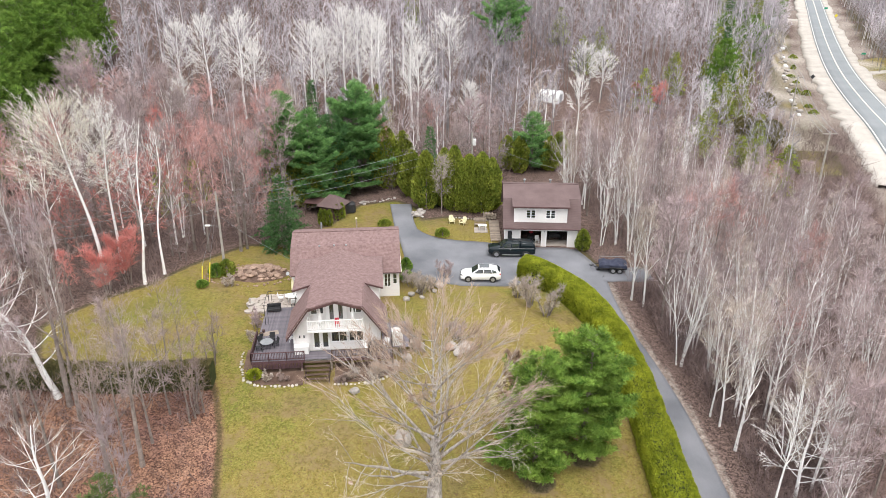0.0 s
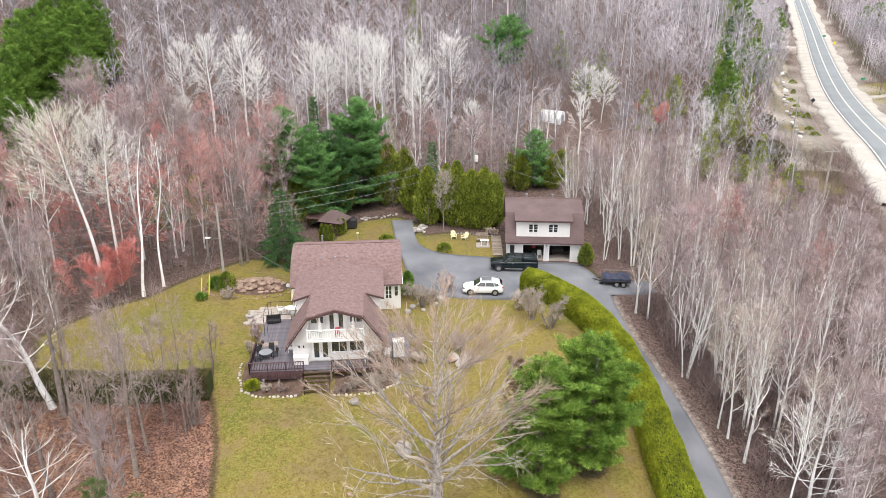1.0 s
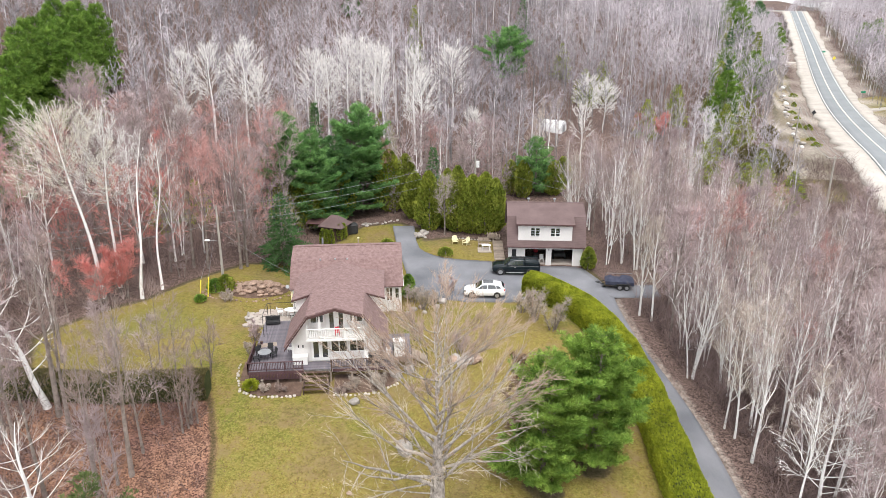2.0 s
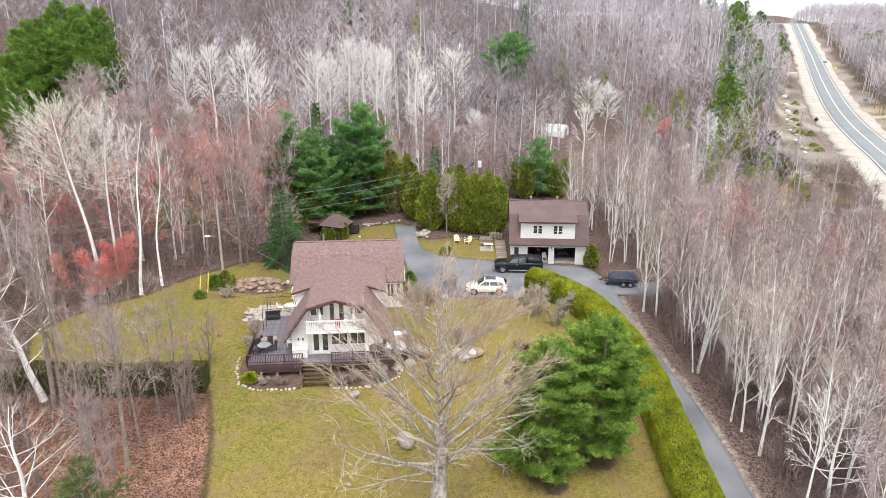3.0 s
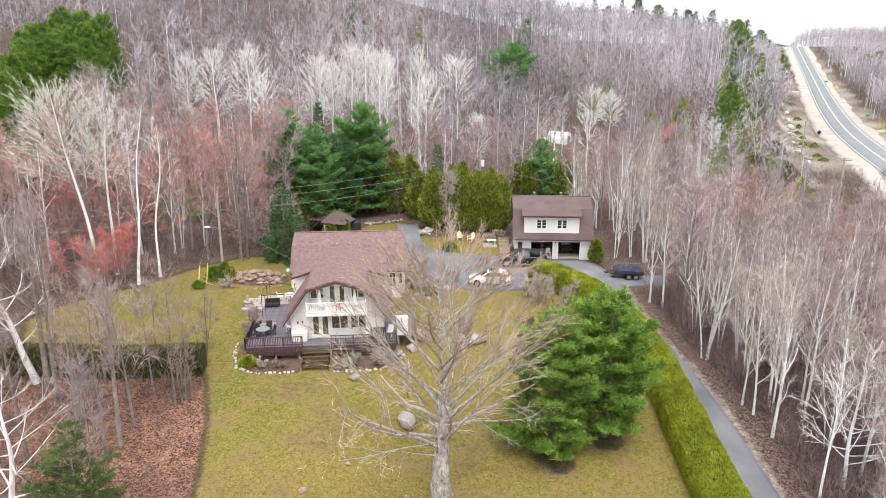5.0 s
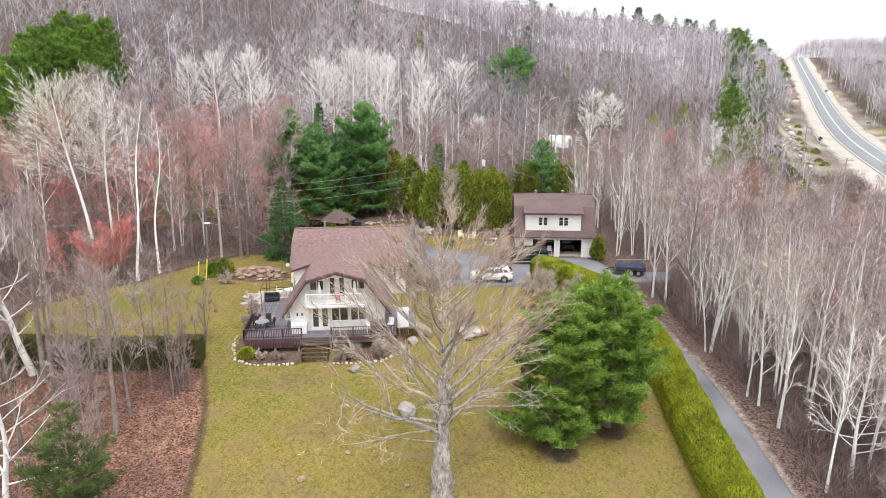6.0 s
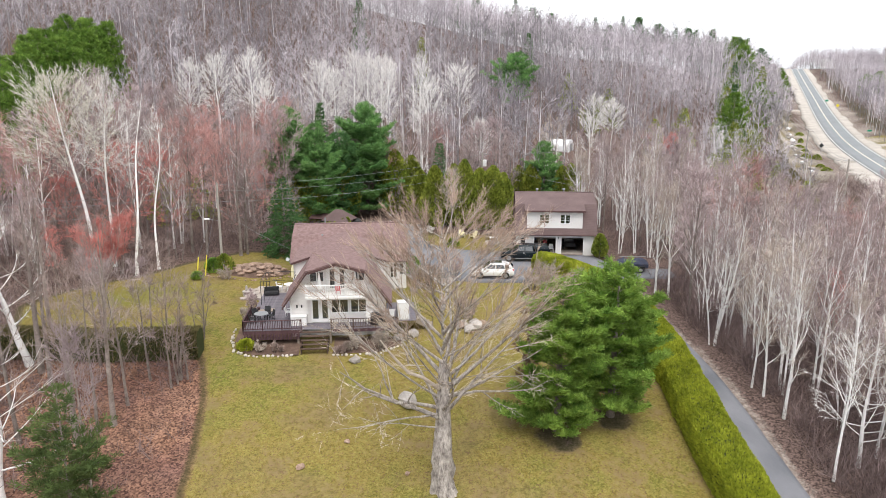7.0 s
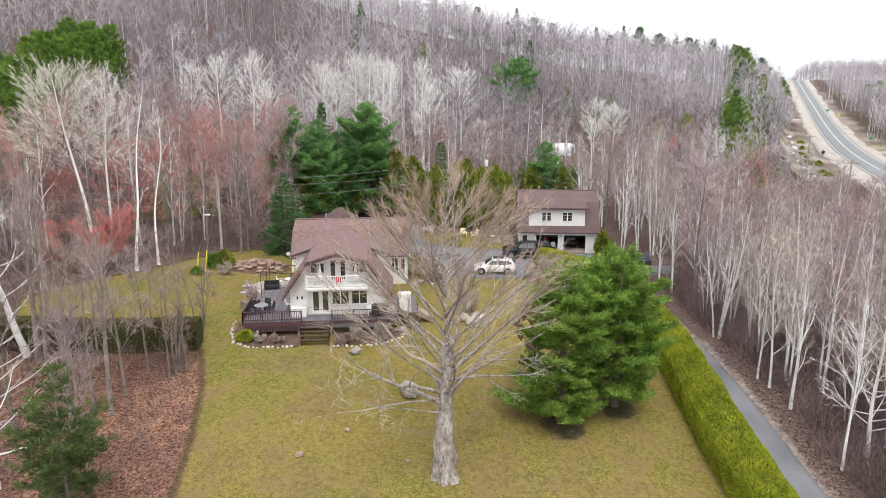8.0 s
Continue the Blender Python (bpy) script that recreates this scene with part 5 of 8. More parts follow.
    part("bottom_rail", MB().block(-2.6, 2.52, -0.36, -0.3, 3.78, 3.84, 0.01), M_WHITE, bal)
    b = part("baluster", MB().box(-2.52, -2.465, -0.36, -0.305, 3.84, 4.6), M_WHITE, bal)
    rep(b, [(k * 0.16, 0, 0) for k in range(1, 32)])
    p = part("post", MB().block(-2.6, -2.5, -0.38, -0.28, 3.68, 4.72, 0.01), M_WHITE, bal)
    rep(p, [(1.66, 0, 0), (3.3, 0, 0), (5.02, 0, 0)])
    for s in (-2.57, 2.48):
        part("side_rail", MB().block(s - 0.03, s + 0.03, -0.28, 0.6, 4.6, 4.68, 0.01), M_WHITE, bal)
    # balcony wall: double door between windows
    door = part("balcony_door", MB().block(-0.95, 0.95, 1.22, 1.29, 3.7, 5.85, 0.02), M_WHITE, h, "white double door with narrow dark panes")
    for x in (-0.62, 0.22):
        part("pane", MB().box(x, x + 0.38, 1.205, 1.218, 3.95, 5.6), M_GLASS, door)
    window(h, -2.3, -1.2, 1.29, 4.55, 5.35, 2)
    window(h, 1.25, 2.3, 1.29, 4.55, 5.35, 2)
    # ground floor front: french door and two double windows
    fd = part("french_door", MB().block(-2.3, -0.72, 0.5, 0.6, 1.12, 3.3, 0.02), M_WHITE, h, "white french door with dark panes")
    for x in (-2.12, -1.32):
        part("pane", MB().box(x, x + 0.46, 0.485, 0.498, 1.45, 3.1), M_GLASS, fd)
    window(h, -0.5, 0.85, 0.6, 1.95, 3.05, 2, frame_w=0.12)
    window(h, 1.15, 2.4, 0.6, 1.95, 3.05, 2, frame_w=0.12)
    part("band", MB().block(-2.62, 2.56, 0.42, 0.59, 3.3, 3.44, 0.02), M_WHITE, h)
    part("corner_board", MB().block(-4.06, -3.9, 0.54, 0.62, 0.4, 3.3, 0.01), M_WHITE, h)
    for x in (-3.45, -3.05):
        part("wall_lantern", MB().block(x - 0.06, x + 0.06, 0.48, 0.59, 2.45, 2.72, 0.03), M_BLACK, h)
    # right end wall of the rear block and side windows
    window(h, 4.55, 5.15, 12.95, 1.3, 2.75, 2, 3)
    window(h, 5.5, 5.85, 12.95, 1.6, 2.7, 1, 2)
    part("chimney_pipe", MB().tube([(-2.6, 20.4, 5.0), (-2.6, 20.4, 6.1)], 0.1, 10), M_GREY, h)
    dish = part("satellite_dish", MB().tube([(-5.5, 12.4, 3.1), (-5.7, 12.3, 3.5)], 0.03, 6), M_GREY, h)
    part("reflector", MB().tube([(-5.72, 12.2, 3.6), (-5.72, 12.12, 3.62), (-5.72, 12.05, 3.66)], [0.08, 0.17, 0.2], 14), M_GREY, dish)
    h.matrix_basis = HM


house()


def railing(t, a, b, z, h, mat, step=0.14, post_every=1.9):
    """Posts, rails and balusters from a to b at floor height z."""
    a, b = Vector((*a, 0)), Vector((*b, 0))
    L, ang = (b - a).length, math.atan2(b.y - a.y, b.x - a.x)
    m = Matrix.Translation((a.x, a.y, z)) @ Matrix.Rotation(ang, 4, "Z")
    part("top_rail", MB().block(0, L, -0.06, 0.06, h - 0.05, h, 0.01, m), mat, t)
    part("bottom_rail", MB().block(0, L, -0.03, 0.03, 0.08, 0.14, 0.01, m), mat, t)
    bal = part("baluster", MB().box(-0.02, 0.02, -0.02, 0.02, 0.14, h - 0.05), mat, t)
    n = int(L / step)
    rot = [(0, 0, ang)] * n
    rep(bal, [tuple(m @ Vector((step * (k + 0.5), 0, 0))) for k in range(1, n)], rot)
    bal.matrix_basis = m @ Matrix.Translation((step * 0.5, 0, 0))
    k = max(1, round(L / post_every))
    pst = part("post", MB().block(-0.05, 0.05, -0.05, 0.05, -0.3, h + 0.02, 0.01), mat, t)
    rep(pst, [tuple(m @ Vector((L * i / k, 0, 0))) for i in range(1, k + 1)], [(0, 0, ang)] * k)
    pst.matrix_basis = m


def deck():
    d = thing("deck", label="grey board deck with red-brown railing round the house", category="deck")
    z = 1.05
    u0, u1 = -7.8, -4.05
    brd = part("board", MB().block(0, 0.138, 0, 10.3, -0.04, 0, 0.006), M_DECK, d)
    brd.location = (u0, -0.95, z)
    rep(brd, [(0.145 * k, 0, 0) for k in range(1, 26)])
    fr = part("board", MB().block(0, 9.1, 0, 0.138, -0.04, 0, 0.006), M_DECK, d)
    fr.location = (-4.02, -0.95, z)
    rep(fr, [(0, 0.145 * k, 0) for k in range(1, 10)])
    fr2 = part("board", MB().block(0, 2.6, 0, 0.138, -0.04, 0, 0.006), M_DECK, d)
    fr2.location = (4.1, 0.5, z)
    rep(fr2, [(0, 0.145 * k, 0) for k in range(1, 34)])
    sk = MB()
    sk.block(u0, -3.0, -0.98, -0.93, 0.72, 1.0, 0.01).block(-0.4, 5.1, -0.98, -0.93, 0.72, 1.0, 0.01).block(u0 - 0.03, u0 + 0.02, -0.93, 9.3, 0.72, 1.0, 0.01)
    part("rim_joist", sk, M_REDWOOD, d)
    post = part("support_post", MB().block(-0.09, 0.09, -0.09, 0.09, -1.6, 0.7, 0.015), M_WOOD, d)
    post.location = (u0 + 0.3, -0.75, 0)
    rep(post, [(x, 0, 0) for x in (2.2, 4.2, 6.9, 8.8, 10.9, 12.6)] + [(0, y, 0.2) for y in (3, 6, 9)])
    railing(d, (u0, -0.9), (-3.0, -0.9), z, 0.85, M_REDWOOD)
    railing(d, (u0, -0.9), (u0, 3.2), z, 0.85, M_REDWOOD)
    railing(d, (-0.5, -0.9), (5.05, -0.9), z, 0.85, M_DARKWOOD)
    railing(d, (5.05, -0.9), (5.05, 1.9), z, 0.85, M_BLACK)
    # screen under the rail, in front
    slat = part("slat", MB().box(0, 0.1, -0.995, -0.982, 0.2, 1.0), M_REDWOOD, d)
    rep(slat, [(0.125 * k, 0, 0) for k in range(1, 37)])
    slat.location = (u0 + 0.05, 0, 0)
    for c in d.children:
        if c.name.startswith("slat") and c is not slat:
            c.location.x += u0 + 0.05
    st = part("stair", MB().box(-2.95, -2.88, -2.6, -0.95, -0.6, 0.2).box(-0.77, -0.7, -2.6, -0.95, -0.6, 0.2), M_DARKWOOD, d, "dark wooden deck stair")
    for k in range(5):
        part("tread", MB().block(-2.95, -0.7, -1.3 - 0.33 * k, -1.0 - 0.33 * k, 0.84 - 0.24 * k, 0.9 - 0.24 * k, 0.01), M_DARKWOOD, st)
    d.matrix_basis = HM


deck()


def chair_mesh(t, mat, arms=True):
    part("seat", MB().block(-0.25, 0.25, -0.25, 0.25, 0.4, 0.45, 0.015), mat, t)
    m = Matrix.Translation((0, 0.24, 0.43)) @ Matrix.Rotation(-0.25, 4, "X")
    part("backrest", MB().block(-0.25, 0.25, -0.02, 0.02, 0, 0.5, 0.012, m), mat, t)
    leg = part("leg", MB().tube([(-0.22, -0.22, 0), (-0.21, -0.21, 0.41)], 0.022, 6), mat, t)
    rep(leg, [(0.43, 0, 0), (0, 0.43, 0), (0.43, 0.43, 0)])
    if arms:
        for s in (-1, 1):
            part("armrest", MB().tube([(s * 0.27, -0.24, 0), (s * 0.27, -0.24, 0.62), (s * 0.27, 0.26, 0.64)], 0.022, 6), mat, t)


def at_house(u, v, z, yaw=0.0):
    return HM @ pose(u, v, z, 0, 0, yaw)


def deck_things():
    c = thing("patio_chair", label="black metal patio chair on the deck", category="chair", group="chairs round the glass table")
    chair_mesh(c, M_BLACK)
    c.matrix_basis = at_house(-7.2, 1.9, 1.05, 40)
    for u, v, a in ((-5.9, 1.6, -60), (-7.35, 0.9, 110), (-6.3, 2.4, 0)):
        copy_thing(c, at_house(u, v, 1.05, a))
    t = thing("round_table", label="round glass-topped patio table on the deck", category="table")
    rim = [(math.cos(a * 0.3927) * 0.6, math.sin(a * 0.3927) * 0.6) for a in range(16)]
    part("tabletop", MB().prism(rim, "z", 0.69, 0.72), M_GREY, t)
    leg = part("leg", MB().tube([(-0.35, -0.35, 0), (-0.3, -0.3, 0.69)], 0.02, 6), M_BLACK, t)
    rep(leg, [(0.65, 0, 0), (0, 0.65, 0), (0.65, 0.65, 0)])
    t.matrix_basis = at_house(-6.65, 1.35, 1.05)
    w = thing("plastic_chair", label="white plastic armchair beside the house wall", category="chair")
    chair_mesh(w, M_WHITE)
    w.matrix_basis = at_house(-4.45, 2.4, 1.05, 80)
    mat = thing("doormat", label="tan mat lying on the deck", category="mat")
    part("mat", MB().block(-0.75, 0.75, -0.4, 0.4, 0, 0.02, 0.008), M_WOOD, mat)
    mat.matrix_basis = at_house(-6.7, 4.1, 1.056, 12)
    for u, v, k, lab in ((-7.5, 3.6, 1.0, "dark planter pot on the deck"), (-7.4, 4.3, 0.8, "red-brown planter pot on the deck"), (-7.55, 2.9, 0.9, "dark planter pot on the deck")):
        pot = thing("planter", label=lab, category="planter")
        part("pot", MB().tube([(0, 0, 0), (0, 0, 0.32), (0, 0, 0.36)], [0.13, 0.2, 0.21], 12), M_REDWOOD if "red" in lab else M_BLACK, pot)
        part("soil", MB().tube([(0, 0, 0.33), (0, 0, 0.365)], [0.17, 0.16], 12), M_DARKWOOD, pot)
        pot.matrix_basis = at_house(u, v, 1.05) @ Matrix.Scale(k, 4)
    so = thing("garden_bench", label="dark wicker bench at the end of the deck", category="bench")
    part("seat", MB().block(-0.7, 0.7, -0.3, 0.3, 0.12, 0.42, 0.04), M_BLACK, so)
    part("backrest", MB().block(-0.7, 0.7, 0.22, 0.32, 0.42, 0.8, 0.04), M_BLACK, so)
    for s in (-0.7, 0.62):
        part("armrest", MB().block(s, s + 0.08, -0.3, 0.3, 0.42, 0.6, 0.02), M_BLACK, so)
    so.matrix_basis = at_house(-6.9, 8.6, 1.05, 5)
    gz = thing("gazebo_frame", label="thin dark metal gazebo frame standing over the deck's end", category="gazebo")
    for x in (-1.5, 1.5):
        for y in (-1.5, 1.5):
            part("post", MB().tube([(x, y, 0), (x, y, 2.2)], 0.03, 6), M_BLACK, gz)
            part("post", MB().tube([(x * 0.8, y, 0), (x * 0.8, y, 2.2)], 0.02, 6), M_BLACK, gz)
    for a, b in (((-1.5, -1.5), (1.5, -1.5)), ((1.5, -1.5), (1.5, 1.5)), ((1.5, 1.5), (-1.5, 1.5)), ((-1.5, 1.5), (-1.5, -1.5))):
        part("beam", MB().tube([(*a, 2.2), ((a[0] + b[0]) / 2, (a[1] + b[1]) / 2, 2.3), (*b, 2.2)], 0.025, 6), M_BLACK, gz)
    gz.matrix_basis = at_house(-5.9, 7.3, 1.05)
    for u in (-1.45, 1.55):
        um = thing("closed_umbrella", label="closed white patio umbrella on the balcony", category="umbrella", group="balcony umbrellas")
        part("pole", MB().tube([(0, 0, 0), (0, 0, 1.95)], 0.02, 6), M_GREY, um)
        part("canopy", MB().tube([(0, 0, 0.55), (0, 0, 0.75), (0, 0, 1.3), (0, 0, 1.85), (0, 0, 1.93)], [0.19, 0.17, 0.13, 0.07, 0.02], 9), M_WHITE, um)
        part("base", MB().tube([(0, 0, 0), (0, 0, 0.08)], [0.22, 0.2], 12), M_WHITE, um)
        um.matrix_basis = at_house(u, 0.3, 3.68)
    for u in (0.1,):
        rc = thing("folding_chair", label="red fabric chair on the balcony", category="chair")
        chair_mesh(rc, M_RED, False)
        rc.matrix_basis = at_house(u, 0.3, 3.68, 8) @ Matrix.Scale(0.8, 4)
    # added box in place of the wall's own white lower panel
    rb = thing("roll_box", label="white box standing in for a pale panel low on the house front", category="storage chest")
    part("body", MB().block(-0.65, 0.65, -0.3, 0.3, 0, 0.75, 0.02), M_WHITE, rb)
    part("lid", MB().block(-0.68, 0.68, -0.33, 0.33, 0.75, 0.82, 0.02), M_WHITE, rb)
    rb.matrix_basis = at_house(-3.3, 0.2, 1.05)
    # right-hand deck: covered grill, chairs, white cabinet
    gr = thing("covered_grill", label="barbecue under a dark cover on the deck", category="grill")
    part("cover", MB().block(-0.7, 0.7, -0.35, 0.35, 0.05, 1.05, 0.14), M_BLACK, gr)
    gr.matrix_basis = at_house(3.5, -0.1, 1.05, 4)
    cb = thing("white_cabinet", label="tall white cabinet at the deck's corner", category="cabinet")
    part("body", MB().block(-0.5, 0.5, -0.35, 0.35, 0, 1.55, 0.02), M_WHITE, cb)
    part("door", MB().block(-0.46, 0.46, -0.375, -0.352, 0.05, 1.5, 0.01), M_WHITE, cb)
    part("top", MB().block(-0.55, 0.55, -0.4, 0.4, 1.55, 1.62, 0.015), M_WHITE, cb)
    cb.matrix_basis = at_house(5.6, 1.0, 1.05, 4)
    lc = thing("lounge_chair", label="white and green cushioned lounge chair on the deck", category="chair")
    chair_mesh(lc, M_WHITE)
    lc.matrix_basis = at_house(2.7, 0.1, 1.05, 15)
    lc2 = copy_thing(lc, at_house(4.5, 0.6, 1.05, -20))


deck_things()


def flower_bed(name, outline, label):
    """A patch of bare soil on the land, a little raised; the outline is in the house's own directions."""
    us, vs = [p[0] for p in outline], [p[1] for p in outline]
    mb, index, step = MB(), {}, 0.3
    for i in range(int((max(us) - min(us)) / step) + 2):
        for j in range(int((max(vs) - min(vs)) / step) + 2):
            u, v = min(us) + i * step, min(vs) + j * step
            if inside(u, v, outline):
                p = HM @ Vector((u, v, 0))
                index[i, j] = len(mb.v)
                mb.v.append((p.x, p.y, ground_z(p.x, p.y) + 0.06 + 0.04 * noise.noise(Vector((u * 2, v * 2, 0)))))
    for (i, j), a in index.items():
        if (i + 1, j) in index and (i, j + 1) in index and (i + 1, j + 1) in index:
            mb.f.append((a, index[i + 1, j], index[i + 1, j + 1], index[i, j + 1]))
    tagged(part(name, mb, M_SOIL, smooth=True), label, "flower bed")


flower_bed("flower_bed", [(-9.1, 3.0), (-9.0, 0.3), (-8.4, -1.6), (-7.2, -2.5), (-5.2, -2.75), (-3.05, -2.75), (-3.05, 0.0), (-7.6, 0.0), (-7.7, 3.0)], "brown soil bed along the deck's edge")
flower_bed("flower_bed", [(-0.3, -2.75), (1.6, -2.9), (3.6, -2.8), (5.4, -1.6), (5.8, 0.2), (-0.3, 0.2)], "brown soil bed before the deck")


def side_stair():
    t = thing("side_stair", label="weathered wooden steps with a black rail at the deck's side", category="stair")
    for k in range(5):
        part("tread", MB().block(6.75 + 0.3 * k, 7.06 + 0.3 * k, 1.4, 2.7, 0.8 - 0.19 * k, 0.86 - 0.19 * k, 0.01), M_WOOD, t)
    for v in (1.38, 2.68):
        part("stringer", MB().add([(6.7, v, 0.9), (8.3, v, -0.1), (8.3, v, -0.4), (6.7, v, 0.5), (6.7, v + 0.05, 0.9), (8.3, v + 0.05, -0.1), (8.3, v + 0.05, -0.4), (6.7, v + 0.05, 0.5)],
                                  [(0, 1, 2, 3), (7, 6, 5, 4), (0, 4, 5, 1), (1, 5, 6, 2), (2, 6, 7, 3), (3, 7, 4, 0)]), M_WOOD, t)
        part("handrail", MB().tube([(6.75, v, 0.9), (6.75, v, 1.85), (8.2, v, 0.95), (8.2, v, -0.1)], 0.025, 6), M_BLACK, t)
    t.matrix_basis = HM


side_stair()


def patio():
    rng = random.Random(3)
    p = thing("patio", label="pale flagstone patio behind the deck", category="patio")
    for i in range(7):
        for j in range(6):
            u, v = -9.9 + i * 0.82 + rng.uniform(-0.04, 0.04) + (j % 2) * 0.3, 10.4 + j * 0.66
            if u < -9.0 and j > 4 or u > -4.4:
                continue
            q = [(u + math.cos(a) * 0.47 * rng.uniform(0.92, 1.05), v + math.sin(a) * 0.39 * rng.uniform(0.92, 1.05)) for a in (0.5, 1.2, 2.2, 3.0, 3.9, 4.6, 5.6)]
            part("flagstone", MB().prism(q, "z", -0.15, 0.06 + rng.uniform(0, 0.02)), M_CONCRETE, p)
    p.matrix_basis = HM @ pose(0, 0, 0.22)
    t = thing("patio_table", label="white oval patio table", category="table")
    rim = [(math.cos(a * 0.3927) * 0.95, math.sin(a * 0.3927) * 0.6) for a in range(16)]
    part("tabletop", MB().prism(rim, "z", 0.7, 0.74), M_WHITE, t)
    leg = part("leg", MB().tube([(-0.6, -0.35, 0), (-0.55, -0.3, 0.7)], 0.03, 6), M_WHITE, t)
    rep(leg, [(1.15, 0, 0), (0, 0.65, 0), (1.15, 0.65, 0)])
    t.matrix_basis = at_house(-5.3, 12.0, 0.37)
    c = thing("patio_chair", label="white plastic chair at the patio table", category="chair", group="white patio chairs")
    chair_mesh(c, M_WHITE)
    c.matrix_basis = at_house(-6.7, 12.2, 0.37, 90)
    copy_thing(c, at_house(-5.2, 11.0, 0.37, 180))
    copy_thing(c, at_house(-5.0, 12.9, 0.37, 0))
    um = thing("closed_umbrella", label="closed pale patio umbrella", category="umbrella")
    part("pole", MB().tube([(0, 0, 0), (0, 0, 2.3)], 0.02, 6), M_GREY, um)
    part("canopy", MB().tube([(0, 0, 0.9), (0, 0, 1.3), (0, 0, 1.8), (0, 0, 2.25)], [0.17, 0.16, 0.12, 0.03], 9), M_CREAM, um)
    um.matrix_basis = at_house(-5.3, 12.0, 0.9)
    f = thing("garden_fountain", label="small grey stone fountain at the patio's edge", category="fountain")
    part("basin", MB().tube([(0, 0, 0), (0, 0, 0.15), (0, 0, 0.35), (0, 0, 0.4)], [0.35, 0.28, 0.45, 0.42], 12), M_ROCK, f)
    part("column", MB().tube([(0, 0, 0.35), (0, 0, 0.9), (0, 0, 1.0)], [0.12, 0.1, 0.02], 10), M_ROCK, f)
    f.matrix_basis = at_house(-9.9, 11.6, 0.2)


patio()


# ---- garage ----
def garage():
    g = thing("garage", label="white two-bay garage with brown gambrel roof and dormer", category="garage")
    x0, x1, y0, y1 = 7.95, 17.2, 84.45, 93.6
    wall = MB()
    # front wall with openings: side door, two bays
    T = 0.16
    z1 = 2.55
    cuts = [(8.3, 8.85, 2.0), (9.95, 12.58, 2.08), (13.27, 15.9, 2.08)]
    outline = [(x0, -0.25), (x0, z1), (x1, z1), (x1, -0.25)]
    for a, b, top in cuts[::-1]:
        outline += [(b, -0.25), (b, top), (a, top), (a, -0.25)]
    part("wall", MB().prism(outline, "y", y0, y0 + T), M_SIDING, g)
    side = [(y0 + T, -0.25), (y0 + T, 2.6), (86.0, 5.8), (89.1, 6.65), (92.2, 5.8), (93.6, 2.6), (93.6, -0.25)]
    part("wall", MB().prism(side, "x", x0, x0 + 0.15), M_SIDING, g)
    part("wall", MB().prism(side, "x", x1 - 0.15, x1), M_SIDING, g)
    part("wall", MB().box(x0 + 0.15, x1 - 0.15, 93.45, 93.6, -0.25, 2.6), M_SIDING, g)
    part("floor", MB().box(x0 + 0.15, x1 - 0.15, y0 + T, 93.44, -0.25, 0.06), M_CONCRETE, g)
    part("loft_floor", MB().box(x0 + 0.15, x1 - 0.15, y0 + T, 93.44, 2.35, 2.5), M_INSIDE, g)
    part("inner_wall", MB().box(x0 + 0.16, x1 - 0.16, 90.5, 90.6, 0.06, 2.35), M_INSIDE, g)
    rx0, rx1 = 7.62, 17.5
    ro = Slabs()
    for prof in ([(84.05, 2.5), (85.8, 5.95), (89.1, 6.88)], [(94.15, 2.5), (92.4, 5.95), (89.1, 6.88)]):
        for (a, za), (b, zb) in zip(prof, prof[1:]):
            q = [(rx0, a, za), (rx1, a, za), (rx1, b, zb), (rx0, b, zb)]
            ro.slab(q if a < b else q[::-1], 0.13)
    for q in ro.slabs:
        r = part("roof_slope", MB().slab(*q), M_ROOF_GARAGE, g, "brown asphalt shingle roof slope")
    part("ridge_cap", MB().block(rx0, rx1, 88.95, 89.25, 6.84, 6.92, 0.02), M_ROOF_GARAGE, r)
    for x in (10.5, 13.9):
        v = part("roof_vent", MB().tube([(x, 90.2, 6.4), (x, 90.2, 7.0)], 0.09, 10), M_GREY, r)
        part("vent_cap", MB().tube([(x, 90.2, 6.98), (x, 90.2, 7.08), (x, 90.2, 7.16)], [0.2, 0.2, 0.05], 10), M_GREY, v)
    part("gutter", MB().block(rx0, rx1, 83.93, 84.05, 2.38, 2.5, 0.02), M_ROOF_DARK, g)
    # dormer
    d = part("dormer", MB().prism([(84.42, 3.0), (84.42, 5.34), (86.5, 5.9), (86.5, 4.0)], "x", 9.02, 15.72), M_SIDING, g, "white-sided dormer with two windows")
    part("dormer_roof", MB().slab([(8.75, 84.02, 5.47), (15.98, 84.02, 5.47), (15.98, 88.95, 6.862), (8.75, 88.95, 6.862)], 0.14), M_ROOF_GARAGE, d)
    part("fascia", MB().block(8.73, 16.0, 83.97, 84.02, 5.27, 5.46, 0.01), M_ROOF_DARK, d)
    for a, b in ((10.6, 11.65), (13.08, 14.15)):
        window(d, a, b, 84.42, 3.86, 4.85, 2, 3, muntin=0.07)
    part("door_frame", MB().box(9.83, 9.95, 84.40, 84.449, -0.05, 2.2).box(12.58, 12.7, 84.40, 84.449, -0.05, 2.2).box(9.95, 12.58, 84.40, 84.449, 2.08, 2.2), M_WHITE, g)
    part("door_frame", MB().box(13.15, 13.27, 84.40, 84.449, -0.05, 2.2).box(15.9, 16.02, 84.40, 84.449, -0.05, 2.2).box(13.27, 15.9, 84.40, 84.449, 2.08, 2.2), M_WHITE, g)
    sd = part("side_door", MB().block(8.3, 8.85, 84.5, 84.55, -0.1, 2.0, 0.01), M_BLACK, g, "dark side door")
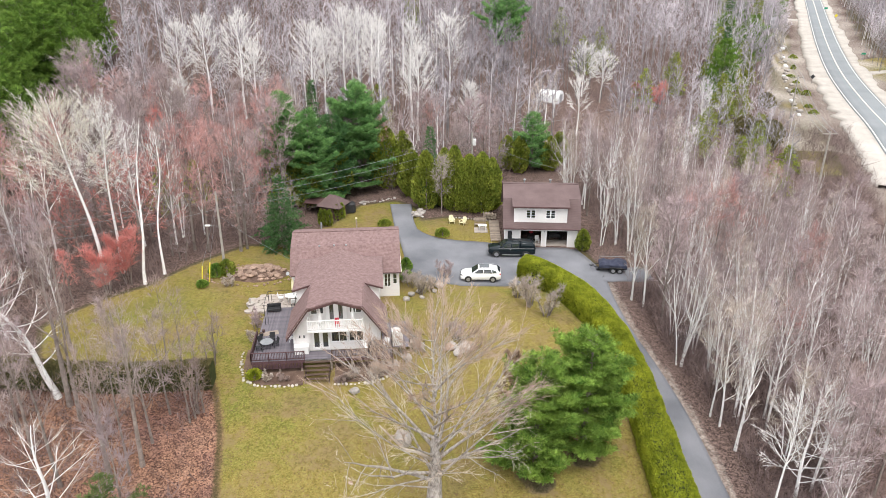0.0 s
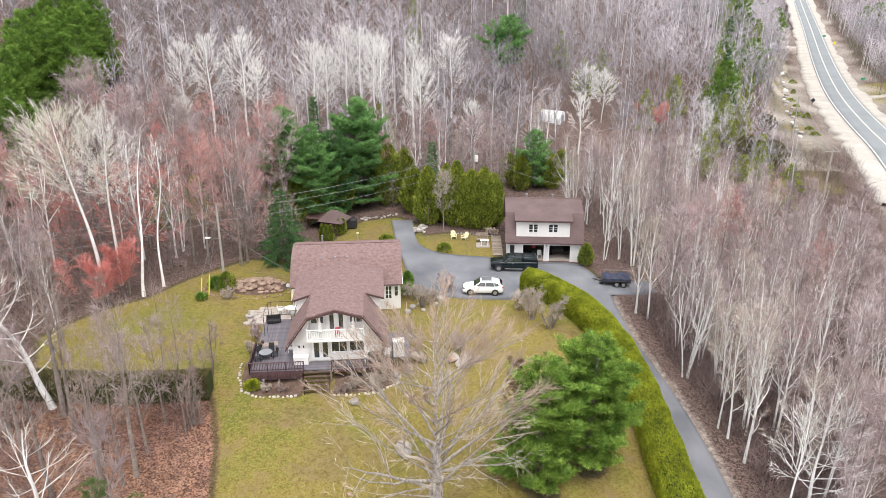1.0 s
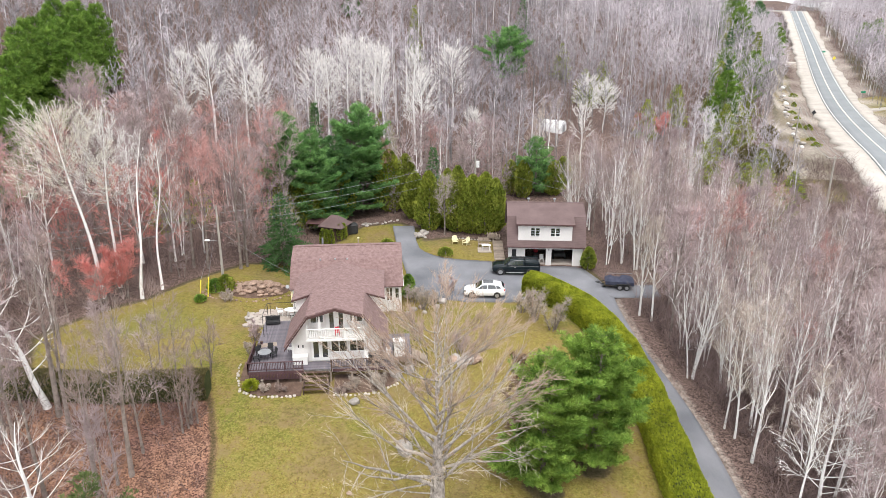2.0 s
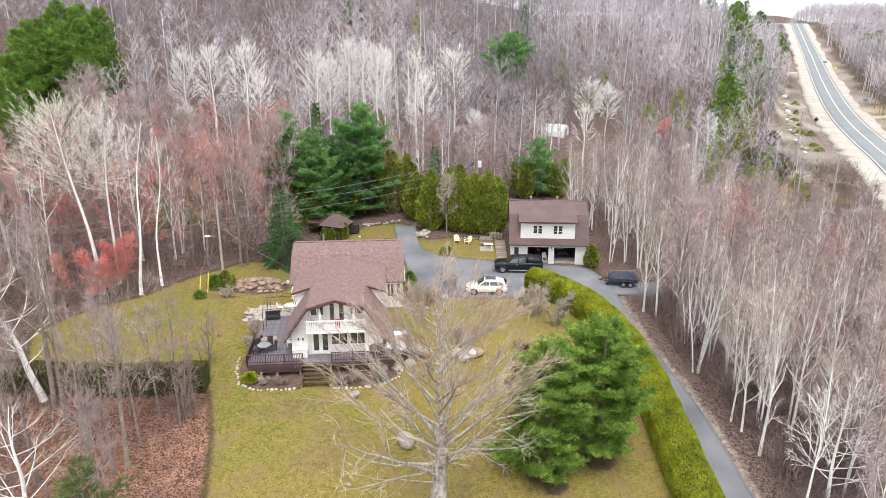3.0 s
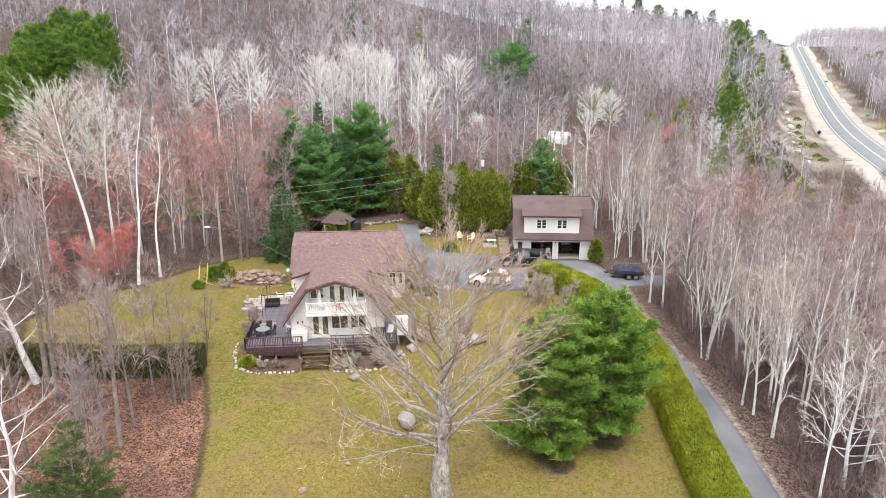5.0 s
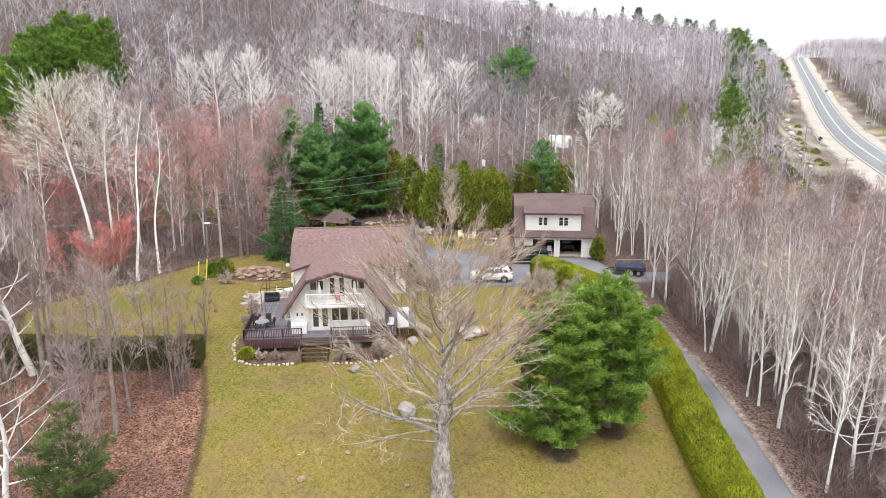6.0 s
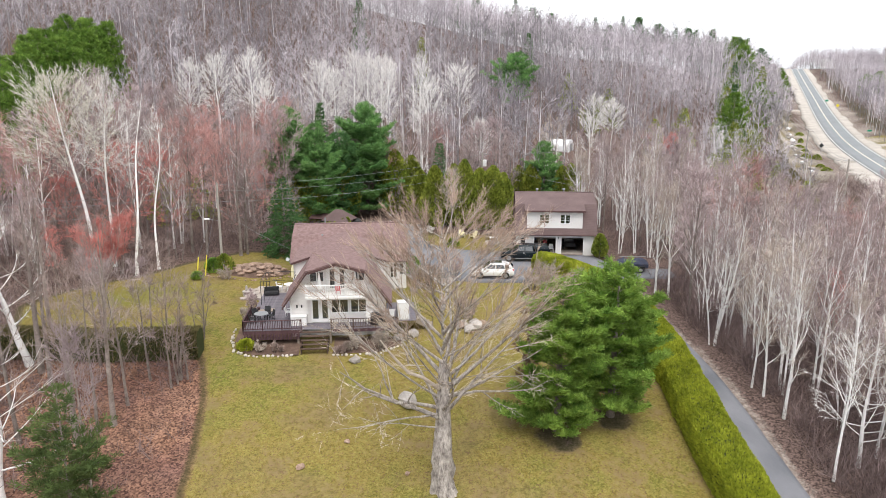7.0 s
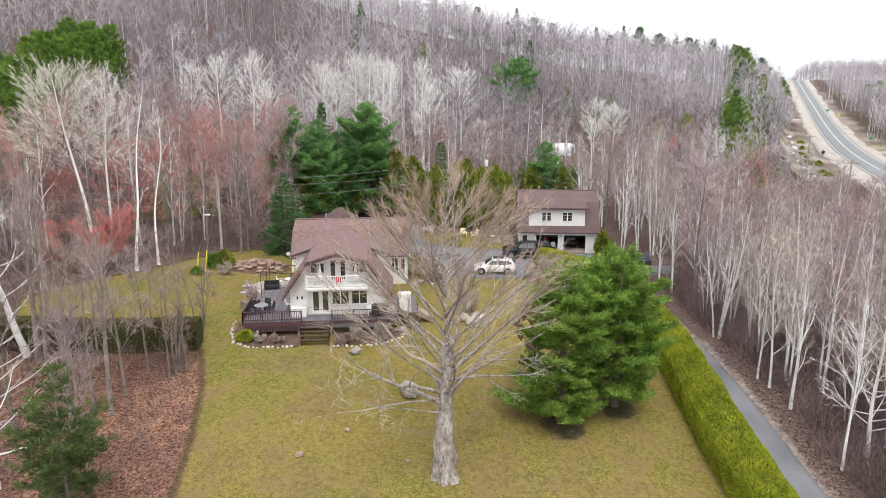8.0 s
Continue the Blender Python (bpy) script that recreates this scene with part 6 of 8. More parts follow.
    for a, b in ((9.96, 12.57), (13.28, 15.89)):
        part("overhead_door", MB().block(a, b, 84.8, 87.2, 2.22, 2.28, 0.01), M_WHITE, g, "raised white overhead door")
    part("wall_lamp", MB().block(12.87, 12.97, 84.36, 84.44, 1.9, 2.1, 0.02), M_BLACK, g)
    g.matrix_basis = Matrix.Translation((12.4, 84.2, 0)) @ Matrix.Rotation(radians(-3), 4, "Z") @ Matrix.Translation((-12.4, -84.2, 0))
    part("downpipe", MB().tube([(7.9, 84.35, 2.4), (7.9, 84.38, 0.0)], 0.045, 6), M_WHITE, g)


garage()


def garage_contents():
    z = 0.06
    m = thing("riding_mower", (11.6, 86.4, z), "dark riding mower parked in the garage", "mower")

    def P(nm, mb, mat, lab=""):
        return part(nm, mb, mat, m, lab)

    P("body", MB().block(11.25, 11.95, 85.9, 87.1, 0.35, 0.75, 0.06), M_BLACK)
    P("seat", MB().block(11.35, 11.85, 86.7, 87.1, 0.76, 1.15, 0.08), M_RED)
    for x in (11.2, 11.98):
        for y in (86.0, 87.0):
            P("wheel", MB().tube([(x - 0.06, y, 0.24), (x + 0.06, y, 0.24)], 0.24, 12), M_TYRE)
    w = thing("garden_chair", (12.2, 85.3, z), "white plastic chair just inside the garage", "chair")
    chair_mesh_at(w, M_WHITE)
    sh = thing("shelf_unit", (10.6, 90.1, z), "loaded storage shelf at the garage's back", "shelf")
    for k in range(4):
        part("shelf", MB().box(9.9, 12.4, 89.8, 90.3, z + 0.4 * k + 0.3, z + 0.4 * k + 0.34), M_WOOD, sh)
    for x in (9.9, 12.34):
        part("upright", MB().box(x, x + 0.06, 89.79, 90.31, z, z + 1.9), M_WOOD, sh)
    rng = random.Random(4)
    for i in range(9):
        x, k = 10.0 + (i % 5) * 0.46, i // 5
        bx = thing("storage_box", (x, 90.0, z), "box on the garage shelf", "box", "boxes on the shelf")
        part("box", MB().block(x, x + 0.36, 89.85, 90.2, z + 0.345 + 0.4 * k, z + 0.345 + 0.4 * k + rng.uniform(0.2, 0.33), 0.01), rng.choice((M_WOOD, M_WHITE, M_GREY, M_NAVY)), bx)
    hv = thing("parked_buggy", (14.6, 87.2, z), "dark utility buggy parked in the garage", "vehicle")
    part("body", MB().block(13.9, 15.3, 86.0, 88.4, 0.45, 0.95, 0.1), M_BLACK, hv)
    part("roll_cage", MB().tube([(14.0, 86.8, 0.95), (14.05, 86.9, 1.75), (15.15, 86.9, 1.75), (15.2, 86.8, 0.95)], 0.03, 6), M_GREY, hv)
    part("seat", MB().block(14.1, 15.1, 87.0, 87.5, 0.9, 1.25, 0.08), M_GREY, hv)
    for x in (13.85, 15.35):
        for y in (86.4, 88.0):
            part("wheel", MB().tube([(x - 0.1, y, 0.36), (x + 0.1, y, 0.36)], 0.3, 12), M_TYRE, hv)


def chair_mesh_at(t, mat):
    o = t.location.copy()
    BASE[t] = Vector()
    chair_mesh(t, mat)
    t.location = o


garage_contents()


# ---- cars ----
def loft(stations, n=12):
    """A body of rounded cross-sections: each station is x, half width low, half width high, z low, z high, rounding."""
    mb = MB()
    for x, wl, wh, zl, zh, rd in stations:
        ring = [(-wl * 0.86, zl), (-wl, zl + 0.12), (-(wl * 0.45 + wh * 0.55) * 1.01, zl + (zh - zl) * 0.55), (-wh, zh - rd), (-wh + rd * 0.9, zh - rd * 0.12), (-wh * 0.4, zh + 0.01),
                (wh * 0.4, zh + 0.01), (wh - rd * 0.9, zh - rd * 0.12), (wh, zh - rd), ((wl * 0.45 + wh * 0.55) * 1.01, zl + (zh - zl) * 0.55), (wl, zl + 0.12), (wl * 0.86, zl)]
        mb.v += [(x, y, z) for y, z in ring]
    for i in range(len(stations) - 1):
        mb.f += [(i * n + k, i * n + (k + 1) % n, i * n + n + (k + 1) % n, i * n + n + k) for k in range(n)]
    mb.f += [tuple(range(n)), tuple(range(len(mb.v) - 1, len(mb.v) - 1 - n, -1))]
    return mb


def wheel(t, x, y, r, w):
    s = 1 if y > 0 else -1
    k = part("wheel", MB().tube([(x, y - s * w, r), (x, y - s * w * 0.15, r), (x, y, r)], [r, r, r * 0.93], 20), M_TYRE, t, "black tyre with alloy rim")
    rim = MB().tube([(x, y - s * 0.01, r), (x, y + s * 0.012, r)], [r * 0.66, r * 0.62], 16)
    part("rim", rim, M_RIM, k)


def glass_strip(mb, pts, y, thick=0.012):
    """A side window: outline in x and z on a plane leaning with the cabin."""
    s = 1 if y(pts[0][1]) > 0 else -1
    a = [(p[0], y(p[1]) + s * 0.004, p[1]) for p in pts]
    b = [(p[0], y(p[1]) + s * (0.004 + thick), p[1]) for p in pts]
    k = len(pts)
    mb.add(a + b, [tuple(range(k)), tuple(range(2 * k - 1, k - 1, -1))] + [(i, i + k, (i + 1) % k + k, (i + 1) % k) for i in range(k)])


def suv():
    t = thing("suv", label="white crossover parked on the driveway", category="car")
    body = loft([(-2.33, 0.62, 0.55, 0.42, 0.62, 0.06), (-2.28, 0.8, 0.74, 0.3, 0.8, 0.1), (-1.9, 0.92, 0.84, 0.26, 0.95, 0.1), (-1.0, 0.94, 0.88, 0.24, 1.04, 0.08),
                 (0.0, 0.94, 0.9, 0.24, 1.06, 0.06), (1.2, 0.94, 0.9, 0.24, 1.08, 0.06), (2.0, 0.92, 0.87, 0.28, 1.1, 0.08), (2.28, 0.86, 0.8, 0.34, 1.06, 0.1), (2.34, 0.74, 0.68, 0.44, 0.95, 0.1)])
    part("body", body, M_CARWHITE, t, smooth=True)
    cab = loft([(-1.05, 0.86, 0.8, 0.9, 1.05, 0.05), (-0.25, 0.86, 0.66, 0.95, 1.6, 0.1), (0.3, 0.86, 0.66, 0.95, 1.68, 0.1), (1.2, 0.86, 0.66, 0.95, 1.64, 0.1), (1.85, 0.84, 0.62, 0.98, 1.5, 0.1), (2.2, 0.82, 0.72, 0.98, 1.1, 0.08)])
    part("cabin", cab, M_CARWHITE, t, smooth=True)
    ws = MB().slab([(-1.0, -0.74, 1.1), (-1.0, 0.74, 1.1), (-0.29, 0.6, 1.6), (-0.29, -0.6, 1.6)][::-1], 0.03)
    ws.v = [(x - 0.02, y, z + 0.02) for x, y, z in ws.v]
    part("windscreen", ws, M_GLASS, t)
    rw = MB().slab([(1.9, -0.56, 1.5), (1.9, 0.56, 1.5), (2.2, 0.66, 1.15), (2.2, -0.66, 1.15)], 0.03)
    rw.v = [(x + 0.03, y, z + 0.03) for x, y, z in rw.v]
    part("rear_window", rw, M_GLASS, t)
    part("sunroof", MB().block(-0.15, 1.0, -0.5, 0.5, 1.655, 1.70, 0.015), M_GLASS, t)
    for s in (-1, 1):
        lean = lambda z, s=s: s * (0.885 - 0.2 * max(0, z - 1.05) / 0.55)
        for pts in ([(-0.78, 1.12), (-0.25, 1.5), (0.28, 1.54), (0.28, 1.12)], [(0.36, 1.12), (0.36, 1.54), (1.15, 1.52), (1.3, 1.12)], [(1.38, 1.14), (1.24, 1.5), (1.7, 1.4), (1.85, 1.18)]):
            mb = MB()
            glass_strip(mb, pts, lean)
            part("side_window", mb, M_GLASS, t)
        part("mirror", MB().block(-0.75, -0.55, s * 1.0 - 0.1, s * 1.0 + 0.1, 1.02, 1.16, 0.04), M_CARWHITE, t)
        part("roof_rail", MB().tube([(-0.1, s * 0.6, 1.66), (0.0, s * 0.6, 1.73), (1.4, s * 0.6, 1.71), (1.55, s * 0.6, 1.62)], 0.025, 6), M_GREY, t)
        part("headlight", MB().block(-2.29, -2.0, s * 0.68 - 0.12, s * 0.68 + 0.12, 0.72, 0.85, 0.04), M_GLASS, t)
        part("tail_light", MB().block(2.12, 2.32, s * 0.74 - 0.1, s * 0.74 + 0.1, 0.9, 1.05, 0.03), M_RED, t)
        part("sill", MB().block(-1.05, 1.05, s * 0.9 - 0.05, s * 0.9 + 0.05, 0.22, 0.36, 0.03), M_BLACK, t)
        for x in (-1.42, 1.4):
            part("wheel_arch", MB().tube([(x, s * 0.955 - s * 0.3, 0.36), (x, s * 0.955, 0.36)], 0.41, 20), M_BLACK, t)
            wheel(t, x, s * 0.965, 0.35, 0.22)
    part("bumper", MB().block(-2.36, -2.2, -0.6, 0.6, 0.28, 0.5, 0.05), M_BLACK, t)
    part("grille", MB().block(-2.37, -2.28, -0.45, 0.45, 0.55, 0.74, 0.03), M_BLACK, t)
    t.matrix_basis = pose(4.35, 74.6, 0.065, 0, 0, -1.5)


def pickup():
    t = thing("pickup_truck", label="black pickup truck with a bed cap parked before the garage", category="truck")
    body = loft([(-2.9, 0.7, 0.68, 0.5, 0.95, 0.06), (-2.85, 0.92, 0.86, 0.42, 1.1, 0.08), (-2.3, 0.99, 0.94, 0.38, 1.18, 0.08), (-1.3, 1.0, 0.96, 0.36, 1.22, 0.06), (0.9, 1.0, 0.97, 0.36, 1.24, 0.05),
                 (2.7, 1.0, 0.97, 0.42, 1.26, 0.05), (2.9, 0.96, 0.94, 0.5, 1.24, 0.05)])
    part("body", body, M_CARBLACK, t, smooth=True)
    cab = loft([(-1.45, 0.92, 0.84, 1.1, 1.24, 0.05), (-0.72, 0.92, 0.72, 1.1, 1.84, 0.1), (-0.2, 0.92, 0.74, 1.1, 1.92, 0.1), (0.8, 0.92, 0.74, 1.1, 1.9, 0.1), (1.03, 0.92, 0.76, 1.1, 1.88, 0.08)])
    part("cabin", cab, M_CARBLACK, t, smooth=True)
    cap = loft([(1.06, 0.93, 0.78, 1.2, 1.88, 0.08), (1.2, 0.93, 0.8, 1.2, 1.9, 0.08), (2.55, 0.93, 0.8, 1.2, 1.87, 0.08), (2.88, 0.92, 0.84, 1.2, 1.4, 0.08)])
    part("bed_cap", cap, M_CARBLACK, t, "black fibreglass bed cap", smooth=True)
    ws = MB().slab([(-1.4, -0.78, 1.27), (-1.4, 0.78, 1.27), (-0.76, 0.66, 1.82), (-0.76, -0.66, 1.82)][::-1], 0.03)
    ws.v = [(x - 0.02, y, z + 0.02) for x, y, z in ws.v]
    part("windscreen", ws, M_GLASS, t)
    for s in (-1, 1):
        lean = lambda z, s=s: s * (0.945 - 0.19 * max(0, z - 1.22) / 0.65)
        for pts in ([(-1.15, 1.3), (-0.7, 1.74), (-0.1, 1.78), (-0.1, 1.3)], [(0.0, 1.3), (0.0, 1.78), (0.8, 1.76), (0.88, 1.3)], [(1.35, 1.38), (1.35, 1.76), (2.45, 1.74), (2.55, 1.38)]):
            mb = MB()
            glass_strip(mb, pts, lean)
            part("side_window", mb, M_GLASS, t)
        part("mirror", MB().block(-1.15, -0.95, s * 1.08 - 0.12, s * 1.08 + 0.12, 1.2, 1.42, 0.04), M_CARBLACK, t)
        part("headlight", MB().block(-2.88, -2.66, s * 0.76 - 0.12, s * 0.76 + 0.12, 0.86, 1.02, 0.03), M_GLASS, t)
        part("running_board", MB().block(-1.2, 1.0, s * 1.0 - 0.08, s * 1.0 + 0.08, 0.34, 0.4, 0.02), M_GREY, t)
        for z in (1.02,):
            part("door_handle", MB().block(-0.28, -0.08, s * 0.99 - 0.02, s * 0.99 + 0.02, z, z + 0.05, 0.01), M_RIM, t)
        for x in (-1.9, 1.75):
            part("wheel_arch", MB().tube([(x, s * 1.01 - s * 0.3, 0.42), (x, s * 1.01, 0.42)], 0.48, 20), M_BLACK, t)
            wheel(t, x, s * 1.02, 0.41, 0.26)
    part("bumper", MB().block(-2.95, -2.78, -0.85, 0.85, 0.42, 0.62, 0.05), M_RIM, t, "chrome bumper")
    part("grille", MB().block(-2.93, -2.84, -0.6, 0.6, 0.66, 1.0, 0.03), M_RIM, t)
    t.matrix_basis = pose(8.55, 81.6, 0.06, 0, 0, -2)


suv()
pickup()


def trailer():
    t = thing("utility_trailer", label="tandem trailer with a dark tarpaulin load on the side pad", category="trailer")
    part("frame", MB().block(-1.6, 1.6, -0.85, 0.85, 0.5, 0.62, 0.02), M_BLACK, t)
    part("drawbar", MB().tube([(-1.6, 0.6, 0.52), (-2.7, 0, 0.5), (-1.6, -0.6, 0.52)], 0.05, 6), M_BLACK, t)
    part("jack", MB().tube([(-2.5, 0.1, 0.05), (-2.5, 0.1, 0.9)], 0.04, 6), M_GREY, t)
    rng = random.Random(8)
    side = MB()
    for s in (-0.85, 0.85):
        side.block(-1.6, 1.6, s - 0.03, s + 0.03, 0.62, 1.0, 0.01)
    side.block(-1.63, -1.57, -0.82, 0.82, 0.62, 1.0, 0.01)
    part("side_board", side, M_NAVY, t)
    tarp = MB()
    n, k = 12, 8
    for i in range(n + 1):
        for j in range(k + 1):
            x, y = -1.65 + 3.3 * i / n, -0.9 + 1.8 * j / k
            edge = min(1, min(i, n - i, j, k - j) / 1.6)
            tarp.v.append((x, y, 0.9 + edge * (0.15 + 0.32 * rng.random() + 0.22 * math.sin(i * 0.8 + 1))))
    tarp.f += [(i * (k + 1) + j, i * (k + 1) + j + 1, (i + 1) * (k + 1) + j + 1, (i + 1) * (k + 1) + j) for i in range(n) for j in range(k)]
    part("tarpaulin", tarp, M_NAVY, t, "crumpled dark blue tarpaulin", smooth=True)
    for s in (-1, 1):
        part("mudguard", MB().block(-0.4, 1.2, s * 1.0 - 0.12, s * 1.0 + 0.12, 0.72, 0.76, 0.02), M_BLACK, t)
        for x in (0.0, 0.78):
            wheel(t, x, s * 1.08, 0.33, 0.2)
    part("rail", MB().tube([(-1.5, 0.85, 1.0), (-1.5, 0.85, 1.35), (1.5, 0.85, 1.45), (1.5, 0.85, 1.0)], 0.03, 6), M_GREY, t)
    t.matrix_basis = pose(20.2, 77.0, 0.06, 0, 0, -8)


trailer()


# ---- yard ----
def shed():
    t = thing("garden_shed", label="small dark wooden shed with a brown hipped roof", category="shed")
    part("wall", MB().box(-1.4, 1.4, -1.3, 1.3, -0.3, 1.9), M_DARKWOOD, t)
    ro = MB()
    a = 1.85
    top = [(-0.5, 0, 3.1), (0.5, 0, 3.1)]
    ro.slab([(-a, -1.7, 1.75), (a, -1.7, 1.75), top[1], top[0]], 0.08).slab([(a, 1.7, 1.75), (-a, 1.7, 1.75), top[0], top[1]], 0.08)
    ro.slab([(a, -1.7, 1.75), (a, 1.7, 1.75), top[1]], 0.08).slab([(-a, 1.7, 1.75), (-a, -1.7, 1.75), top[0]], 0.08)
    part("roof", ro, M_ROOF_GARAGE, t, "brown shingled hipped roof")
    part("door", MB().block(-0.45, 0.45, -1.36, -1.31, -0.2, 1.7, 0.01), M_REDWOOD, t)
    t.matrix_basis = pose(-15.3, 93.6, 0.65, 0, 0, -20)
    b = thing("covered_machine", label="machine under a black cover beside the shed", category="covered machine")
    part("cover", MB().block(-0.8, 0.8, -0.7, 0.7, -0.1, 1.5, 0.25), M_BLACK, b)
    b.matrix_basis = pose(-13.2, 94.9, 0.7, 0, 0, 10)
    ln = thing("lean_to", label="dark lean-to roof behind the shed", category="lean-to")
    part("roof", MB().slab([(-1.4, -1.2, 1.9), (1.4, -1.2, 1.9), (1.4, 1.2, 2.5), (-1.4, 1.2, 2.5)], 0.08), M_ROOF_DARK, ln)
    for x in (-1.3, 1.3):
        for y, z in ((-1.1, 1.86), (1.1, 2.4)):
            part("post", MB().tube([(x, y, -0.3), (x, y, z)], 0.06, 6), M_DARKWOOD, ln)
    ln.matrix_basis = pose(-17.8, 94.6, 0.6, 0, 0, -10)


shed()


def adirondack(t):
    for k in range(5):
        m = Matrix.Translation((-0.26 + 0.13 * k, 0.28, 0.3)) @ Matrix.Rotation(-0.38, 4, "X")
        part("back_slat", MB().block(-0.055, 0.055, -0.012, 0.012, 0, 0.78 - 0.05 * abs(k - 2), 0.008, m), M_CREAM, t)
    for k in range(5):
        part("seat_slat", MB().block(-0.32, 0.32, -0.36 + 0.13 * k, -0.25 + 0.13 * k, 0.35 - 0.025 * k, 0.38 - 0.025 * k, 0.006), M_CREAM, t)
    for s in (-0.36, 0.36):
        part("arm", MB().block(s - 0.07, s + 0.07, -0.4, 0.38, 0.55, 0.58, 0.01), M_CREAM, t)
        part("front_leg", MB().block(s - 0.03, s + 0.03, -0.36, -0.26, 0, 0.55, 0.01), M_CREAM, t)
        part("side_rail", MB().add([(s - 0.02, -0.36, 0.34), (s + 0.02, -0.36, 0.34), (s + 0.02, 0.6, 0.02), (s - 0.02, 0.6, 0.02), (s - 0.02, -0.36, 0.22), (s + 0.02, -0.36, 0.22), (s + 0.02, 0.6, 0), (s - 0.02, 0.6, 0)],
                                [(0, 1, 2, 3), (7, 6, 5, 4), (0, 4, 5, 1), (1, 5, 6, 2), (2, 6, 7, 3), (3, 7, 4, 0)]), M_CREAM, t)


def yard_seats():
    a = thing("adirondack_chair", label="pale yellow slatted garden chair on the lawn", category="chair", group="yellow garden chairs")
    adirondack(a)
    a.matrix_basis = pose(1.2, 91.2, ground_z(1.2, 91.2), 0, 0, 10) 
    copy_thing(a, pose(2.7, 90.8, ground_z(2.7, 90.8), 0, 0, -40))
    z = ground_z(5.1, 89.4)
    b = thing("garden_swing", (5.0, 90.2, z), "grey weathered wooden garden bench", "bench")
    for k in range(5):
        part("back_slat", MB().block(4.3, 5.8, 90.5, 90.54, z + 0.55 + 0.16 * k, z + 0.67 + 0.16 * k, 0.01), M_WOOD, b)
    for k in range(4):
        part("seat_slat", MB().block(4.3, 5.8, 89.9 + 0.15 * k, 90.03 + 0.15 * k, z + 0.45, z + 0.49, 0.01), M_WOOD, b)
    for x in (4.3, 5.72):
        part("leg", MB().block(x, x + 0.08, 90.42, 90.5, z, z + 1.3, 0.01), M_WOOD, b)
        part("leg", MB().block(x, x + 0.08, 89.88, 89.96, z, z + 0.5, 0.01), M_WOOD, b)
    t = thing("garden_table", (5.3, 89.0, z), "white garden table on a gravel patch", "table")
    part("tabletop", MB().block(4.7, 5.9, 88.7, 89.3, z + 0.68, z + 0.74, 0.02), M_WHITE, t)
    for s in (4.85, 5.7):
        part("leg", MB().block(s, s + 0.06, 88.75, 88.82, z, z + 0.68, 0.01), M_WHITE, t)
        part("leg", MB().block(s, s + 0.06, 89.18, 89.25, z, z + 0.68, 0.01), M_WHITE, t)
    p = thing("gravel_patch", (5.1, 89.4, z), "pale paving slab under the garden table", "paving")
    part("slab", MB().block(4.2, 6.0, 88.3, 90.8, z - 0.15, z + 0.05, 0.03), M_CONCRETE, p)
    r = thing("boardwalk", (6.9, 88, 0), "grey wooden boardwalk beside the garage", "boardwalk")
    for k in range(22):
        part("board", MB().block(6.25, 7.6, 85.9 + 0.24 * k, 86.12 + 0.24 * k, 0.1 + 0.035 * k, 0.15 + 0.035 * k, 0.01), M_WOOD, r)
    part("stringer", MB().box(6.3, 6.4, 85.9, 91.1, -0.1, 0.1).box(7.45, 7.55, 85.9, 91.1, -0.1, 0.1), M_WOOD, r)
    st = thing("firewood_stack", (6.6, 92.6, 0.6), "stack of orange-brown split firewood beside the garage", "firewood")
    rng = random.Random(9)
    for i in range(34):
        x, zz = 5.7 + (i % 9) * 0.2 + rng.uniform(-0.03, 0.03), 0.75 + (i // 9) * 0.2
        part("log", MB().tube([(x, 92.2 + rng.uniform(-0.1, 0.1), zz), (x + rng.uniform(-0.05, 0.05), 93.0, zz)], rng.uniform(0.08, 0.11), 6), M_WOOD, st)
    y = thing("yard_post", (-11.7, 89.7, 0.3), "wooden yard post with a pale cap", "post")
    part("post", MB().block(-11.79, -11.61, 89.61, 89.79, 0.0, 1.7, 0.02), M_WOOD, y)
    part("cap", MB().block(-11.85, -11.55, 89.55, 89.85, 1.7, 1.82, 0.03), M_CREAM, y)


yard_seats()


def boulder(seed, size, mat, name, at, label, group="", squash=0.62, sink=0.12, z=None):
    rng = random.Random(seed)
    bm = bmesh.new()
    bmesh.ops.create_icosphere(bm, subdivisions=2, radius=1)
    o = Vector((rng.uniform(0, 50), rng.uniform(0, 50), 0))
    for v in bm.verts:
        k = 1 + 0.35 * noise.noise(v.co * 1.1 + o) + 0.12 * noise.noise(v.co * 3 + o)
        v.co = Vector((v.co.x * k, v.co.y * k * 0.85, v.co.z * k * squash)) * size
    me = bpy.data.meshes.new(name)
    bm.to_mesh(me)
    bm.free()
    me.materials.append(mat)
    ob = new(name, me)
    ob.location = (at[0], at[1], (ground_z(*at) if z is None else z) + size * squash * (1 - sink) - 0.3 * size * squash)
    ob.rotation_euler = (0, 0, rng.uniform(0, 6.28))
    return tagged(ob, label, "rock", group)


